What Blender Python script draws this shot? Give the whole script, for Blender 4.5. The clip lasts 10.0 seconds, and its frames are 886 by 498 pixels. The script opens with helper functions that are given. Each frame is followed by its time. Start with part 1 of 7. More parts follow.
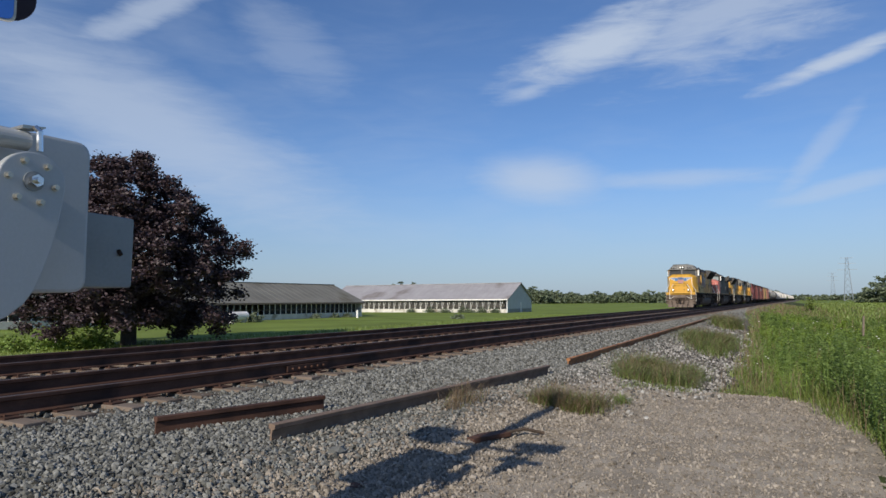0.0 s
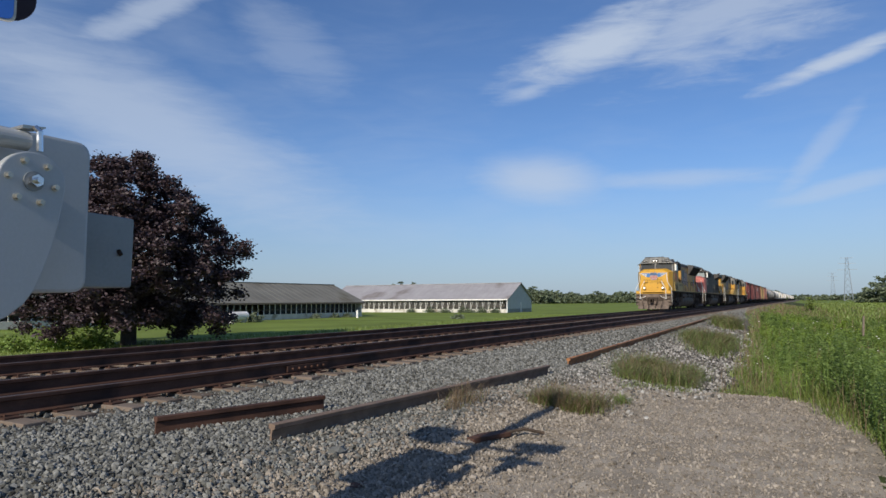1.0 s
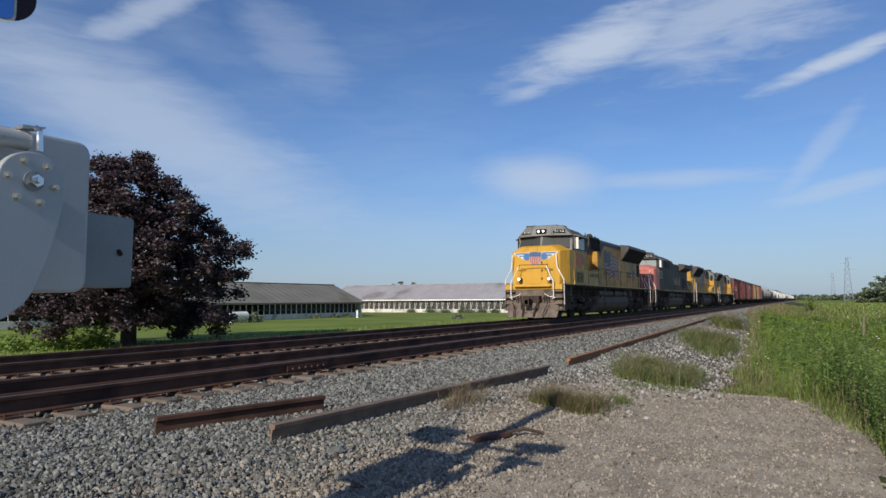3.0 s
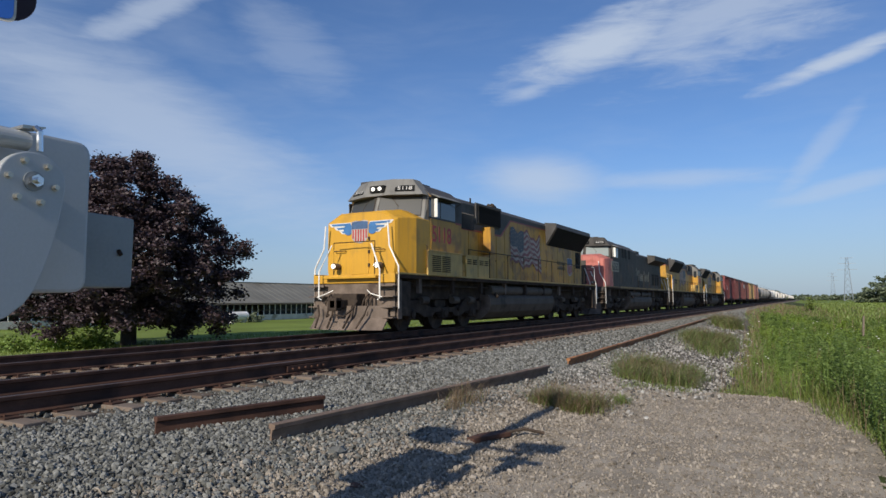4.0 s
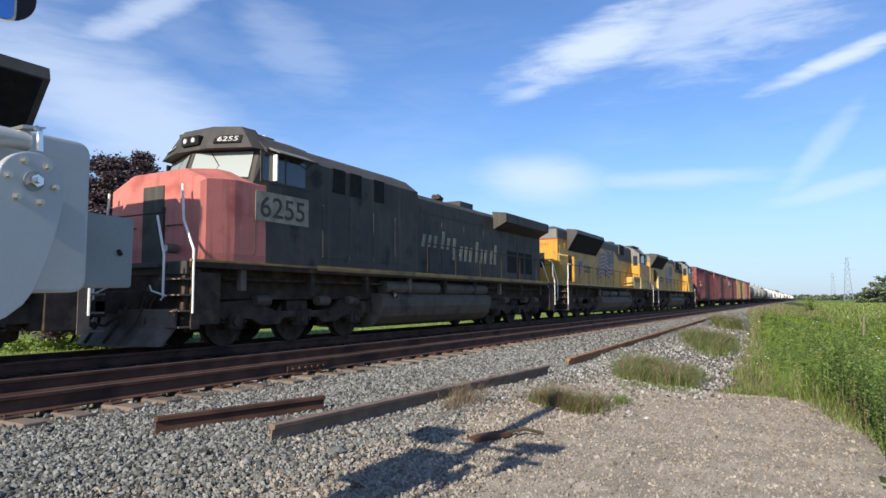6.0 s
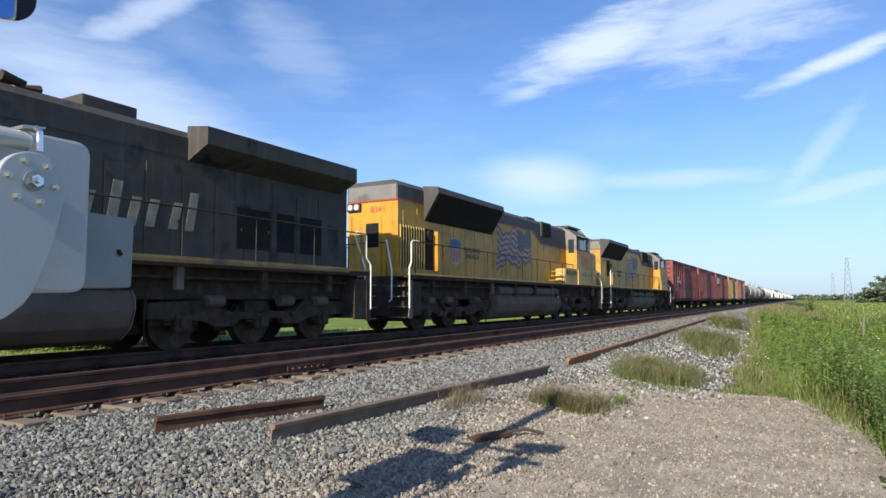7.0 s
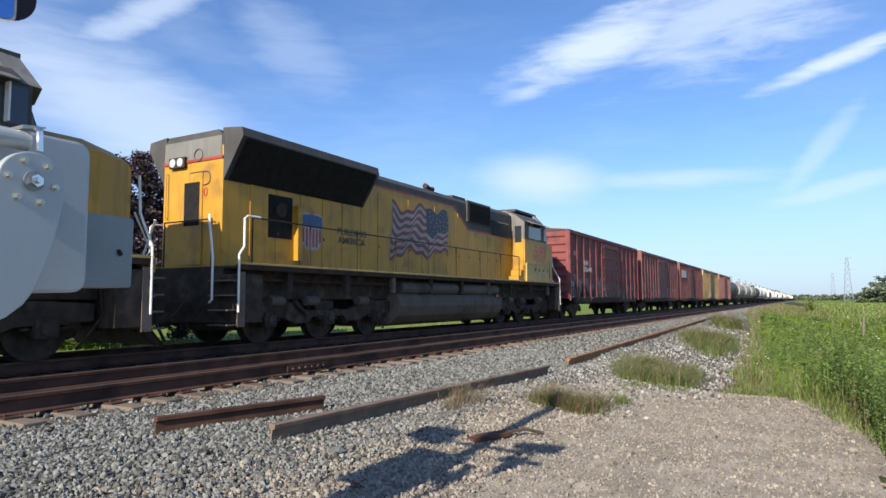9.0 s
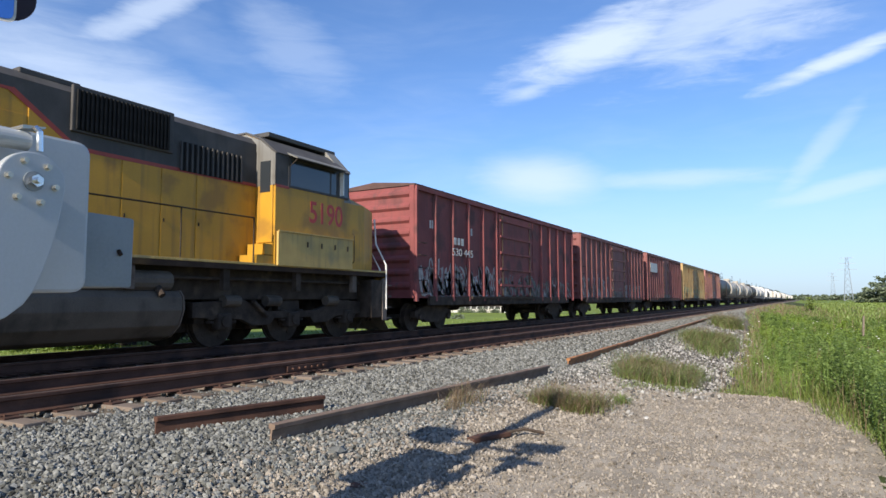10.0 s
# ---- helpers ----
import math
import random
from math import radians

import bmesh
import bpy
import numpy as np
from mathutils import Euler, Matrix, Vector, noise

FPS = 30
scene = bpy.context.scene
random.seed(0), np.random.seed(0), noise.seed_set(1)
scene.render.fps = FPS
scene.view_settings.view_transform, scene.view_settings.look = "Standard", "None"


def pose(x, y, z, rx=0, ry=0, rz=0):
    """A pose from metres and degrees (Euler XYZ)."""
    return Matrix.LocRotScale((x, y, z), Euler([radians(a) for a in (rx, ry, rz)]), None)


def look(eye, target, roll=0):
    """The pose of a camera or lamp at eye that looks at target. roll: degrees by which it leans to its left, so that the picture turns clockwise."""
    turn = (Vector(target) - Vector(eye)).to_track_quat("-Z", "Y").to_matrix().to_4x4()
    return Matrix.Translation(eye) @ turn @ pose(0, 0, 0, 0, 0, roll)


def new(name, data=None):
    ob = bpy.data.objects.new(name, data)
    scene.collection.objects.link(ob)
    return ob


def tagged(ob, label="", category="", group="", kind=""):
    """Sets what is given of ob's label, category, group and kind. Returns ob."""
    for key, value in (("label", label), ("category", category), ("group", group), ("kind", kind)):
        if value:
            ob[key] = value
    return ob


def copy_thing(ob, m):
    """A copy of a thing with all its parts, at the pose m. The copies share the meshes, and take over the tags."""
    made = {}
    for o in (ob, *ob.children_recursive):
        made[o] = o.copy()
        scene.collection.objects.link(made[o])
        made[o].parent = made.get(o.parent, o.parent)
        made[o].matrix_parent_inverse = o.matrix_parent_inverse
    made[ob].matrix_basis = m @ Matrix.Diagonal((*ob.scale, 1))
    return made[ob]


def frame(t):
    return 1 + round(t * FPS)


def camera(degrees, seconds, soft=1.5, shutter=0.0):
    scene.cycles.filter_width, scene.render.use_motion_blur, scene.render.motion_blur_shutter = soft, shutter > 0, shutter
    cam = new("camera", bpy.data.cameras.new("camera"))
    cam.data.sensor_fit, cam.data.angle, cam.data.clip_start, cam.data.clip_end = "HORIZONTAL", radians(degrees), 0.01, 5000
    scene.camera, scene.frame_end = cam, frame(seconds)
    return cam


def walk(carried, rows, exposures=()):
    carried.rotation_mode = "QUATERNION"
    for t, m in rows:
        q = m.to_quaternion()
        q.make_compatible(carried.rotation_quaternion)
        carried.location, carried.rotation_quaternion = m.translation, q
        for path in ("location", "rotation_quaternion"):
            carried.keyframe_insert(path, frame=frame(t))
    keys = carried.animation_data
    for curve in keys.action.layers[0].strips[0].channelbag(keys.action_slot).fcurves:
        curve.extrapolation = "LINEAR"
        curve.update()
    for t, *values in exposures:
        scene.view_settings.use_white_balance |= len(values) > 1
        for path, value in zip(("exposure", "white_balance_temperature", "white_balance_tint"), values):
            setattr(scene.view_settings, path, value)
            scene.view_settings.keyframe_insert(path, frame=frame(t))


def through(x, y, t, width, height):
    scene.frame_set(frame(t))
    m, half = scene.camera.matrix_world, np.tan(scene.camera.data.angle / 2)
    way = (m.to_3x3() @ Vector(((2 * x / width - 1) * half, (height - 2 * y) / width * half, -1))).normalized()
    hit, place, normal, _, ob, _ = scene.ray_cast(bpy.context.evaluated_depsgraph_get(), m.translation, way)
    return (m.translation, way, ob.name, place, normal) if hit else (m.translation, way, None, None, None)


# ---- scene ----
# camera, held still on its tripod beside the track
cam = camera(69.04, 10.0, soft=1.5)
HOLD = pose(0, 0, 0.932, 0, 0, 29.117) @ pose(0, 0, 0, 94.594) @ pose(0, 0, 0, 0, 0, -0.29)
walk(cam, [(0, HOLD), (10, HOLD)],
     exposures=[(0, 0.0), (3.8, 0.0), (4.5, 0.02), (5.0, 0.34), (5.5, 0.58), (6.2, 0.63), (7.0, 0.70), (10, 0.70)])

# ---- world and sun ----
SUN_AZ = math.atan2(0.035, -1.0)      # towards the sun, from +Y turning to +X
SUN_EL = radians(28.5)
sun_way = Vector((math.sin(SUN_AZ) * math.cos(SUN_EL), math.cos(SUN_AZ) * math.cos(SUN_EL), math.sin(SUN_EL)))


def math_node(nt, op, a, b=None, clamp=False):
    n = nt.nodes.new("ShaderNodeMath")
    n.operation, n.use_clamp = op, clamp
    for i, v in enumerate((a, b)):
        if v is None:
            continue
        if isinstance(v, (int, float)):
            n.inputs[i].default_value = v
        else:
            nt.links.new(v, n.inputs[i])
    return n.outputs[0]


def smooth(nt, v, lo, hi):
    n = nt.nodes.new("ShaderNodeMapRange")
    n.interpolation_type = "SMOOTHSTEP"
    n.inputs["From Min"].default_value, n.inputs["From Max"].default_value = lo, hi
    nt.links.new(v, n.inputs["Value"])
    return n.outputs[0]


def make_world():
    w = bpy.data.worlds.new("summer_sky")
    w.use_nodes = True
    scene.world = w
    nt = w.node_tree
    nt.nodes.clear()
    out = nt.nodes.new("ShaderNodeOutputWorld")
    bg = nt.nodes.new("ShaderNodeBackground")
    bg.inputs["Strength"].default_value = 0.090
    sky = nt.nodes.new("ShaderNodeTexSky")
    sky.sky_type, sky.sun_disc = "NISHITA", False
    sky.sun_elevation, sky.sun_rotation = SUN_EL, SUN_AZ
    sky.air_density, sky.dust_density, sky.ozone_density = 1.0, 0.6, 2.6
    co = nt.nodes.new("ShaderNodeTexCoord")
    sep = nt.nodes.new("ShaderNodeSeparateXYZ")
    nt.links.new(co.outputs["Generated"], sep.inputs[0])
    # bearing (0 along the track, positive to its right) and height above the horizon, in radians
    az = math_node(nt, "ARCTAN2", sep.outputs[0], sep.outputs[1])
    el = math_node(nt, "ARCSINE", sep.outputs[2])
    comb = nt.nodes.new("ShaderNodeCombineXYZ")
    nt.links.new(az, comb.inputs[0])
    nt.links.new(el, comb.inputs[1])

    def wisp(scale, rot, sx, sy, detail=7.0, dist=0.6):
        mp = nt.nodes.new("ShaderNodeMapping")
        mp.inputs["Rotation"].default_value = (0, 0, rot)
        mp.inputs["Scale"].default_value = (sx, sy, 1)
        nt.links.new(comb.outputs[0], mp.inputs[0])
        nz = nt.nodes.new("ShaderNodeTexNoise")
        nz.inputs["Scale"].default_value, nz.inputs["Detail"].default_value = scale, detail
        nz.inputs["Roughness"].default_value, nz.inputs["Distortion"].default_value = 0.62, dist
        nt.links.new(mp.outputs[0], nz.inputs["Vector"])
        return nz.outputs[0]

    streaks = wisp(3.0, -0.35, 1.6, 8.0)
    fine = wisp(9.0, -0.45, 1.5, 7.0)
    broad = wisp(2.2, 0.2, 1.0, 2.5, 4.0)
    mixn = math_node(nt, "ADD", math_node(nt, "MULTIPLY", streaks, 0.6), math_node(nt, "MULTIPLY", fine, 0.4))

    def bank(a0, e0, half_a, half_e, tilt, amount, edge):
        # one drift of cirrus: a soft tilted oval, torn by the wisps
        da, de = math_node(nt, "SUBTRACT", az, a0), math_node(nt, "SUBTRACT", el, e0)
        c, s = math.cos(tilt), math.sin(tilt)
        u = math_node(nt, "ADD", math_node(nt, "MULTIPLY", da, c / half_a), math_node(nt, "MULTIPLY", de, s / half_a))
        v = math_node(nt, "ADD", math_node(nt, "MULTIPLY", da, -s / half_e), math_node(nt, "MULTIPLY", de, c / half_e))
        d = math_node(nt, "SQRT", math_node(nt, "ADD", math_node(nt, "MULTIPLY", u, u), math_node(nt, "MULTIPLY", v, v)))
        m = math_node(nt, "ADD", math_node(nt, "SUBTRACT", 1.0, d), math_node(nt, "MULTIPLY", math_node(nt, "SUBTRACT", mixn, 0.5), edge))
        return math_node(nt, "MULTIPLY", smooth(nt, m, 0.0, 0.9), amount)

    banks = [
        bank(-0.255, 0.378, 0.20, 0.055, 0.33, 0.85, 1.6),
        bank(-0.06, 0.41, 0.28, 0.11, 0.30, 0.6, 2.0),
        bank(-0.375, 0.315, 0.07, 0.018, 0.25, 0.55, 1.8),
        bank(0.06, 0.312, 0.14, 0.017, 0.26, 0.85, 1.8),
        bank(0.03, 0.20, 0.11, 0.022, 0.85, 0.34, 1.5),
        bank(-0.36, 0.187, 0.14, 0.055, -0.10, 0.68, 0.7),
        bank(-0.16, 0.175, 0.20, 0.020, -0.03, 0.42, 1.4),
        bank(0.06, 0.15, 0.14, 0.018, 0.22, 0.40, 1.6),
        bank(-0.95, 0.25, 0.46, 0.115, -0.40, 0.60, 0.9),
        bank(-0.93, 0.41, 0.20, 0.030, 0.52, 0.58, 1.6),
        bank(-1.15, 0.40, 0.20, 0.11, 0.3, 0.24, 1.4),
        bank(-0.74, 0.37, 0.15, 0.07, -0.6, 0.26, 1.6),
        bank(-0.82, 0.18, 0.16, 0.020, -0.16, 0.30, 1.2),
    ]
    cover = banks[0]
    for b in banks[1:]:
        cover = math_node(nt, "MAXIMUM", cover, b)
    veil = math_node(nt, "MULTIPLY", smooth(nt, math_node(nt, "ADD", math_node(nt, "MULTIPLY", broad, 0.6), math_node(nt, "MULTIPLY", streaks, 0.4)), 0.42, 0.75), 0.17)
    cover = math_node(nt, "MAXIMUM", cover, veil)
    cover = math_node(nt, "MULTIPLY", cover, smooth(nt, el, 0.01, 0.12))
    mix = nt.nodes.new("ShaderNodeMix")
    mix.data_type = "RGBA"
    nt.links.new(cover, mix.inputs["Factor"])
    # the camera's deep, cool rendering of a clear sky
    cool = nt.nodes.new("ShaderNodeMix")
    cool.data_type, cool.blend_type = "RGBA", "MULTIPLY"
    cool.inputs["Factor"].default_value = 1.0
    nt.links.new(sky.outputs[0], cool.inputs[6])
    cool.inputs[7].default_value = (0.745, 0.94, 1.24, 1)
    # pale haze low over the fields
    haze = nt.nodes.new("ShaderNodeMix")
    haze.data_type = "RGBA"
    low = smooth(nt, el, 0.0, 0.24)
    nt.links.new(math_node(nt, "MULTIPLY", math_node(nt, "SUBTRACT", 1.0, low), 0.6), haze.inputs["Factor"])
    nt.links.new(cool.outputs[2], haze.inputs[6])
    haze.inputs[7].default_value = (4.0, 4.95, 6.5, 1)
    nt.links.new(haze.outputs[2], mix.inputs[6])
    mix.inputs[7].default_value = (5.9, 6.8, 8.2, 1)
    nt.links.new(mix.outputs[2], bg.inputs[0])
    nt.links.new(bg.outputs[0], out.inputs[0])


make_world()
sun_data = bpy.data.lights.new("sun", "SUN")
sun_data.energy, sun_data.angle, sun_data.color = 4.5, radians(0.55), (1.0, 0.90, 0.76)
sun = new("sun", sun_data)
sun.matrix_world = look(sun_way * 50, (0, 0, 0))


# ---- materials ----
def mat(name, color, rough=0.7, metal=0.0, var=0.25, scale=3.0, fine=60.0, bump=0.15, tint=None, tint_at=0.55,
        tint_scale=1.2, island=0.0, per_object=0.0, stretch=(1, 1, 1), distance=0.01, space="Object", streak=None):
    """Two scales of colour variation, a stain colour in patches, fine relief."""
    m = bpy.data.materials.new(name)
    m.use_nodes = True
    nt = m.node_tree
    b = nt.nodes["Principled BSDF"]
    b.inputs["Roughness"].default_value, b.inputs["Metallic"].default_value = rough, metal
    co = nt.nodes.new("ShaderNodeTexCoord")
    mp = nt.nodes.new("ShaderNodeMapping")
    mp.inputs["Scale"].default_value = stretch
    nt.links.new(co.outputs[space], mp.inputs[0])

    def noise_node(s, detail=5.0):
        n = nt.nodes.new("ShaderNodeTexNoise")
        n.inputs["Scale"].default_value, n.inputs["Detail"].default_value = s, detail
        nt.links.new(mp.outputs[0], n.inputs["Vector"])
        return n.outputs[0]

    big, small = noise_node(scale), noise_node(fine, 3.0)
    val = math_node(nt, "ADD", math_node(nt, "MULTIPLY", big, 0.65), math_node(nt, "MULTIPLY", small, 0.35))
    rgb = nt.nodes.new("ShaderNodeMix")
    rgb.data_type = "RGBA"
    nt.links.new(smooth(nt, val, 0.3, 0.7), rgb.inputs["Factor"])
    rgb.inputs[6].default_value = (*[c * (1 - var) for c in color], 1)
    rgb.inputs[7].default_value = (*[min(1, c * (1 + var)) for c in color], 1)
    col = rgb.outputs[2]

    def blend(factor, base, other):
        k = nt.nodes.new("ShaderNodeMix")
        k.data_type = "RGBA"
        nt.links.new(factor, k.inputs["Factor"])
        nt.links.new(base, k.inputs[6])
        k.inputs[7].default_value = (*other, 1)
        return k.outputs[2]

    if tint:
        col = blend(smooth(nt, noise_node(tint_scale, 8.0), tint_at, tint_at + 0.16), col, tint)
    if streak:      # rain-washed grime: long upright marks
        mp2 = nt.nodes.new("ShaderNodeMapping")
        mp2.inputs["Scale"].default_value = (1, 1, 0.07)
        nt.links.new(co.outputs[space], mp2.inputs[0])
        n2 = nt.nodes.new("ShaderNodeTexNoise")
        n2.inputs["Scale"].default_value, n2.inputs["Detail"].default_value = 7.0, 6.0
        nt.links.new(mp2.outputs[0], n2.inputs["Vector"])
        col = blend(math_node(nt, "MULTIPLY", smooth(nt, n2.outputs[0], 0.5, 0.75), 0.6), col, streak)
    rnd = None
    if island:
        rnd, amount = nt.nodes.new("ShaderNodeNewGeometry").outputs["Random Per Island"], island
    if per_object:
        rnd, amount = nt.nodes.new("ShaderNodeObjectInfo").outputs["Random"], per_object
    if rnd:
        hs = nt.nodes.new("ShaderNodeHueSaturation")
        nt.links.new(math_node(nt, "ADD", math_node(nt, "MULTIPLY", rnd, 2 * amount), 1 - amount), hs.inputs["Value"])
        nt.links.new(math_node(nt, "ADD", math_node(nt, "MULTIPLY", rnd, -0.5 * amount), 1 + 0.25 * amount), hs.inputs["Saturation"])
        nt.links.new(col, hs.inputs["Color"])
        col = hs.outputs[0]
    nt.links.new(col, b.inputs["Base Color"])
    if bump:
        bp = nt.nodes.new("ShaderNodeBump")
        bp.inputs["Strength"].default_value, bp.inputs["Distance"].default_value = bump, distance
        nt.links.new(val, bp.inputs["Height"])
        nt.links.new(bp.outputs[0], b.inputs["Normal"])
    nt.links.new(math_node(nt, "ADD", math_node(nt, "MULTIPLY", small, 0.25), rough - 0.12, clamp=True), b.inputs["Roughness"])
    return m


def leafy(name, color, island=0.35, through=0.25, rough=0.55):
    m = mat(name, color, rough, 0, 0.2, 6, 40, 0, island=island)
    nt = m.node_tree
    b = nt.nodes["Principled BSDF"]
    tr = nt.nodes.new("ShaderNodeBsdfTranslucent")
    nt.links.new(b.inputs["Base Color"].links[0].from_socket, tr.inputs[0])
    mx = nt.nodes.new("ShaderNodeMixShader")
    mx.inputs[0].default_value = through
    nt.links.new(b.outputs[0], mx.inputs[1])
    nt.links.new(tr.outputs[0], mx.inputs[2])
    nt.links.new(mx.outputs[0], nt.nodes["Material Output"].inputs[0])
    return m


def glow(name, color, strength):
    m = bpy.data.materials.new(name)
    m.use_nodes = True
    b = m.node_tree.nodes["Principled BSDF"]
    b.inputs["Base Color"].default_value = (*color, 1)
    b.inputs["Emission Color"].default_value, b.inputs["Emission Strength"].default_value = (*color, 1), strength
    return m


def glassy(name, color=(0.02, 0.025, 0.03), rough=0.06, spec=0.8):
    m = bpy.data.materials.new(name)
    m.use_nodes = True
    b = m.node_tree.nodes["Principled BSDF"]
    b.inputs["Base Color"].default_value, b.inputs["Roughness"].default_value = (*color, 1), rough
    b.inputs["Specular IOR Level"].default_value = spec
    return m


YELLOW = mat("armour_yellow", (0.48, 0.25, 0.019), 0.5, 0, 0.12, 1.2, 40, 0.03, tint=(0.33, 0.168, 0.022), tint_at=0.52, tint_scale=1.6, streak=(0.24, 0.13, 0.026))
YELLOW_SOOT = mat("sooty_armour_yellow", (0.49, 0.25, 0.02), 0.5, 0, 0.16, 1.2, 40, 0.03, tint=(0.29, 0.14, 0.022), tint_at=0.48, tint_scale=1.6, streak=(0.12, 0.066, 0.026))
NOSE_YELLOW = mat("washed_nose_yellow", (0.57, 0.305, 0.024), 0.5, 0, 0.08, 1.2, 40, 0.02, tint=(0.42, 0.235, 0.03), tint_at=0.58, streak=(0.36, 0.21, 0.04))
SHIELD_BLUE = mat("faded_shield_blue", (0.05, 0.10, 0.20), 0.55, 0, 0.25, 4, 40, 0)
SHIELD_PALE = mat("faded_shield_white", (0.40, 0.37, 0.34), 0.6, 0, 0.25, 4, 40, 0, tint=(0.25, 0.2, 0.14))
CABINET = mat("faded_cabinet_paint", (0.50, 0.335, 0.10), 0.55, 0, 0.12, 3, 50, 0.03, tint=(0.30, 0.23, 0.10), streak=(0.2, 0.15, 0.07))
ROOF_GREY = mat("engine_roof_grey", (0.072, 0.068, 0.065), 0.6, 0, 0.22, 2, 50, 0.04, tint=(0.05, 0.045, 0.04), streak=(0.05, 0.05, 0.05))
CAB_GREY = mat("cab_front_grey", (0.185, 0.18, 0.165), 0.6, 0, 0.15, 2, 50, 0.03, tint=(0.11, 0.10, 0.085), streak=(0.09, 0.08, 0.065))
SILL = mat("oily_brown_sill", (0.055, 0.036, 0.026), 0.75, 0, 0.3, 3, 40, 0.05, tint=(0.10, 0.06, 0.03), tint_at=0.56)
STRIPE_TAN = mat("dirty_yellow_stripe", (0.26, 0.17, 0.055), 0.65, 0, 0.3, 2, 40, 0.02, tint=(0.10, 0.075, 0.05), tint_at=0.5)
END_GREY = mat("engine_end_grey", (0.165, 0.16, 0.145), 0.6, 0, 0.15, 2, 50, 0.03, tint=(0.10, 0.09, 0.075), streak=(0.22, 0.20, 0.17))
ENGINE_DARK = mat("weathered_dark_grey", (0.062, 0.057, 0.051), 0.65, 0, 0.3, 1.2, 40, 0.04, tint=(0.025, 0.023, 0.021), streak=(0.10, 0.09, 0.075))
ENGINE_RED = mat("faded_scarlet", (0.52, 0.165, 0.135), 0.55, 0, 0.15, 1.5, 40, 0.03, tint=(0.36, 0.09, 0.07), streak=(0.25, 0.09, 0.06))
RED_LINE = mat("red_line_paint", (0.30, 0.045, 0.03), 0.5, 0, 0.15, 5, 40, 0.02)
LETTER_RED = mat("letter_red", (0.40, 0.035, 0.03), 0.5, 0, 0.12, 5, 60, 0)
LETTER_TAN = mat("faded_letter_tan", (0.25, 0.23, 0.17), 0.6, 0, 0.35, 4, 40, 0)
LETTER_WHITE = mat("letter_white", (0.62, 0.60, 0.56), 0.6, 0, 0.25, 4, 40, 0)
LETTER_DARK = mat("letter_dark", (0.10, 0.08, 0.05), 0.6, 0, 0.2, 5, 50, 0)
FLAG_RED = mat("flag_red", (0.165, 0.032, 0.036), 0.5, 0, 0.25, 3, 40, 0)
FLAG_WHITE = mat("flag_white", (0.29, 0.235, 0.20), 0.5, 0, 0.25, 3, 40, 0)
FLAG_BLUE = mat("flag_blue", (0.022, 0.034, 0.055), 0.5, 0, 0.3, 3, 40, 0)
WING_BLUE = mat("emblem_blue", (0.05, 0.16, 0.36), 0.45, 0, 0.15, 3, 40, 0)
RAIL_WHITE = mat("handrail_white", (0.80, 0.78, 0.72), 0.45, 0, 0.12, 5, 40, 0.02)
RAIL_DARK = mat("handrail_dirty_brown", (0.045, 0.034, 0.022), 0.6, 0, 0.25, 5, 40, 0.02)
UNDER = mat("greasy_black_running_gear", (0.052, 0.039, 0.030), 0.85, 0, 0.4, 4, 40, 0.1, tint=(0.098, 0.071, 0.052), tint_at=0.54, tint_scale=2.5)
TANK_GREY = mat("fuel_tank_grey", (0.120, 0.098, 0.078), 0.7, 0, 0.2, 2, 40, 0.05, tint=(0.06, 0.05, 0.042), streak=(0.13, 0.108, 0.085))
GRILLE = mat("grille_black", (0.017, 0.017, 0.017), 0.7, 0, 0.3, 6, 60, 0.05)
PLOW = mat("dusty_plow_steel", (0.16, 0.125, 0.10), 0.75, 0, 0.3, 3, 40, 0.1, tint=(0.07, 0.05, 0.04))
STEEL = mat("worn_steel", (0.34, 0.32, 0.30), 0.4, 0.8, 0.2, 6, 60, 0.05)
GLASS = glassy("cab_glass", (0.03, 0.035, 0.04))
SCREEN = glassy("dusty_windscreen", (0.055, 0.057, 0.055), 0.35, 0.35)
# windscreen glass with a paler base colour than the other panes
PALE_GLASS = glassy("pale_dusty_glass", (0.24, 0.28, 0.27), 0.42, 0.5)
HEADLIGHT = glow("headlight_lit", (1.0, 0.96, 0.88), 2.2)
LENS = glassy("lamp_lens", (0.5, 0.5, 0.5))
BOX_RED = mat("boxcar_red", (0.225, 0.058, 0.055), 0.75, 0, 0.25, 1.2, 40, 0.05, tint=(0.105, 0.036, 0.035), tint_at=0.5, streak=(0.10, 0.05, 0.045))
BOX_RED2 = mat("boxcar_dull_red", (0.21, 0.074, 0.066), 0.72, 0, 0.2, 1.5, 40, 0.05, tint=(0.1, 0.04, 0.03), streak=(0.25, 0.14, 0.12))
BOX_YELLOW = mat("boxcar_ochre", (0.42, 0.28, 0.12), 0.7, 0, 0.2, 1.5, 40, 0.05, tint=(0.3, 0.14, 0.04), streak=(0.3, 0.15, 0.07))
BOX_ORANGE = mat("boxcar_faded_orange", (0.34, 0.15, 0.12), 0.7, 0, 0.25, 1.5, 40, 0.05, tint=(0.45, 0.22, 0.06), streak=(0.5, 0.4, 0.3))
BOX_ROOF = mat("boxcar_roof_rust", (0.085, 0.042, 0.034), 0.75, 0, 0.3, 2, 40, 0.06, tint=(0.12, 0.08, 0.065))
SPRAY_PALE = mat("spray_paint_pale", (0.38, 0.35, 0.33), 0.6, 0, 0.4, 3.5, 30, 0, tint=(0.24, 0.17, 0.16), tint_scale=3)
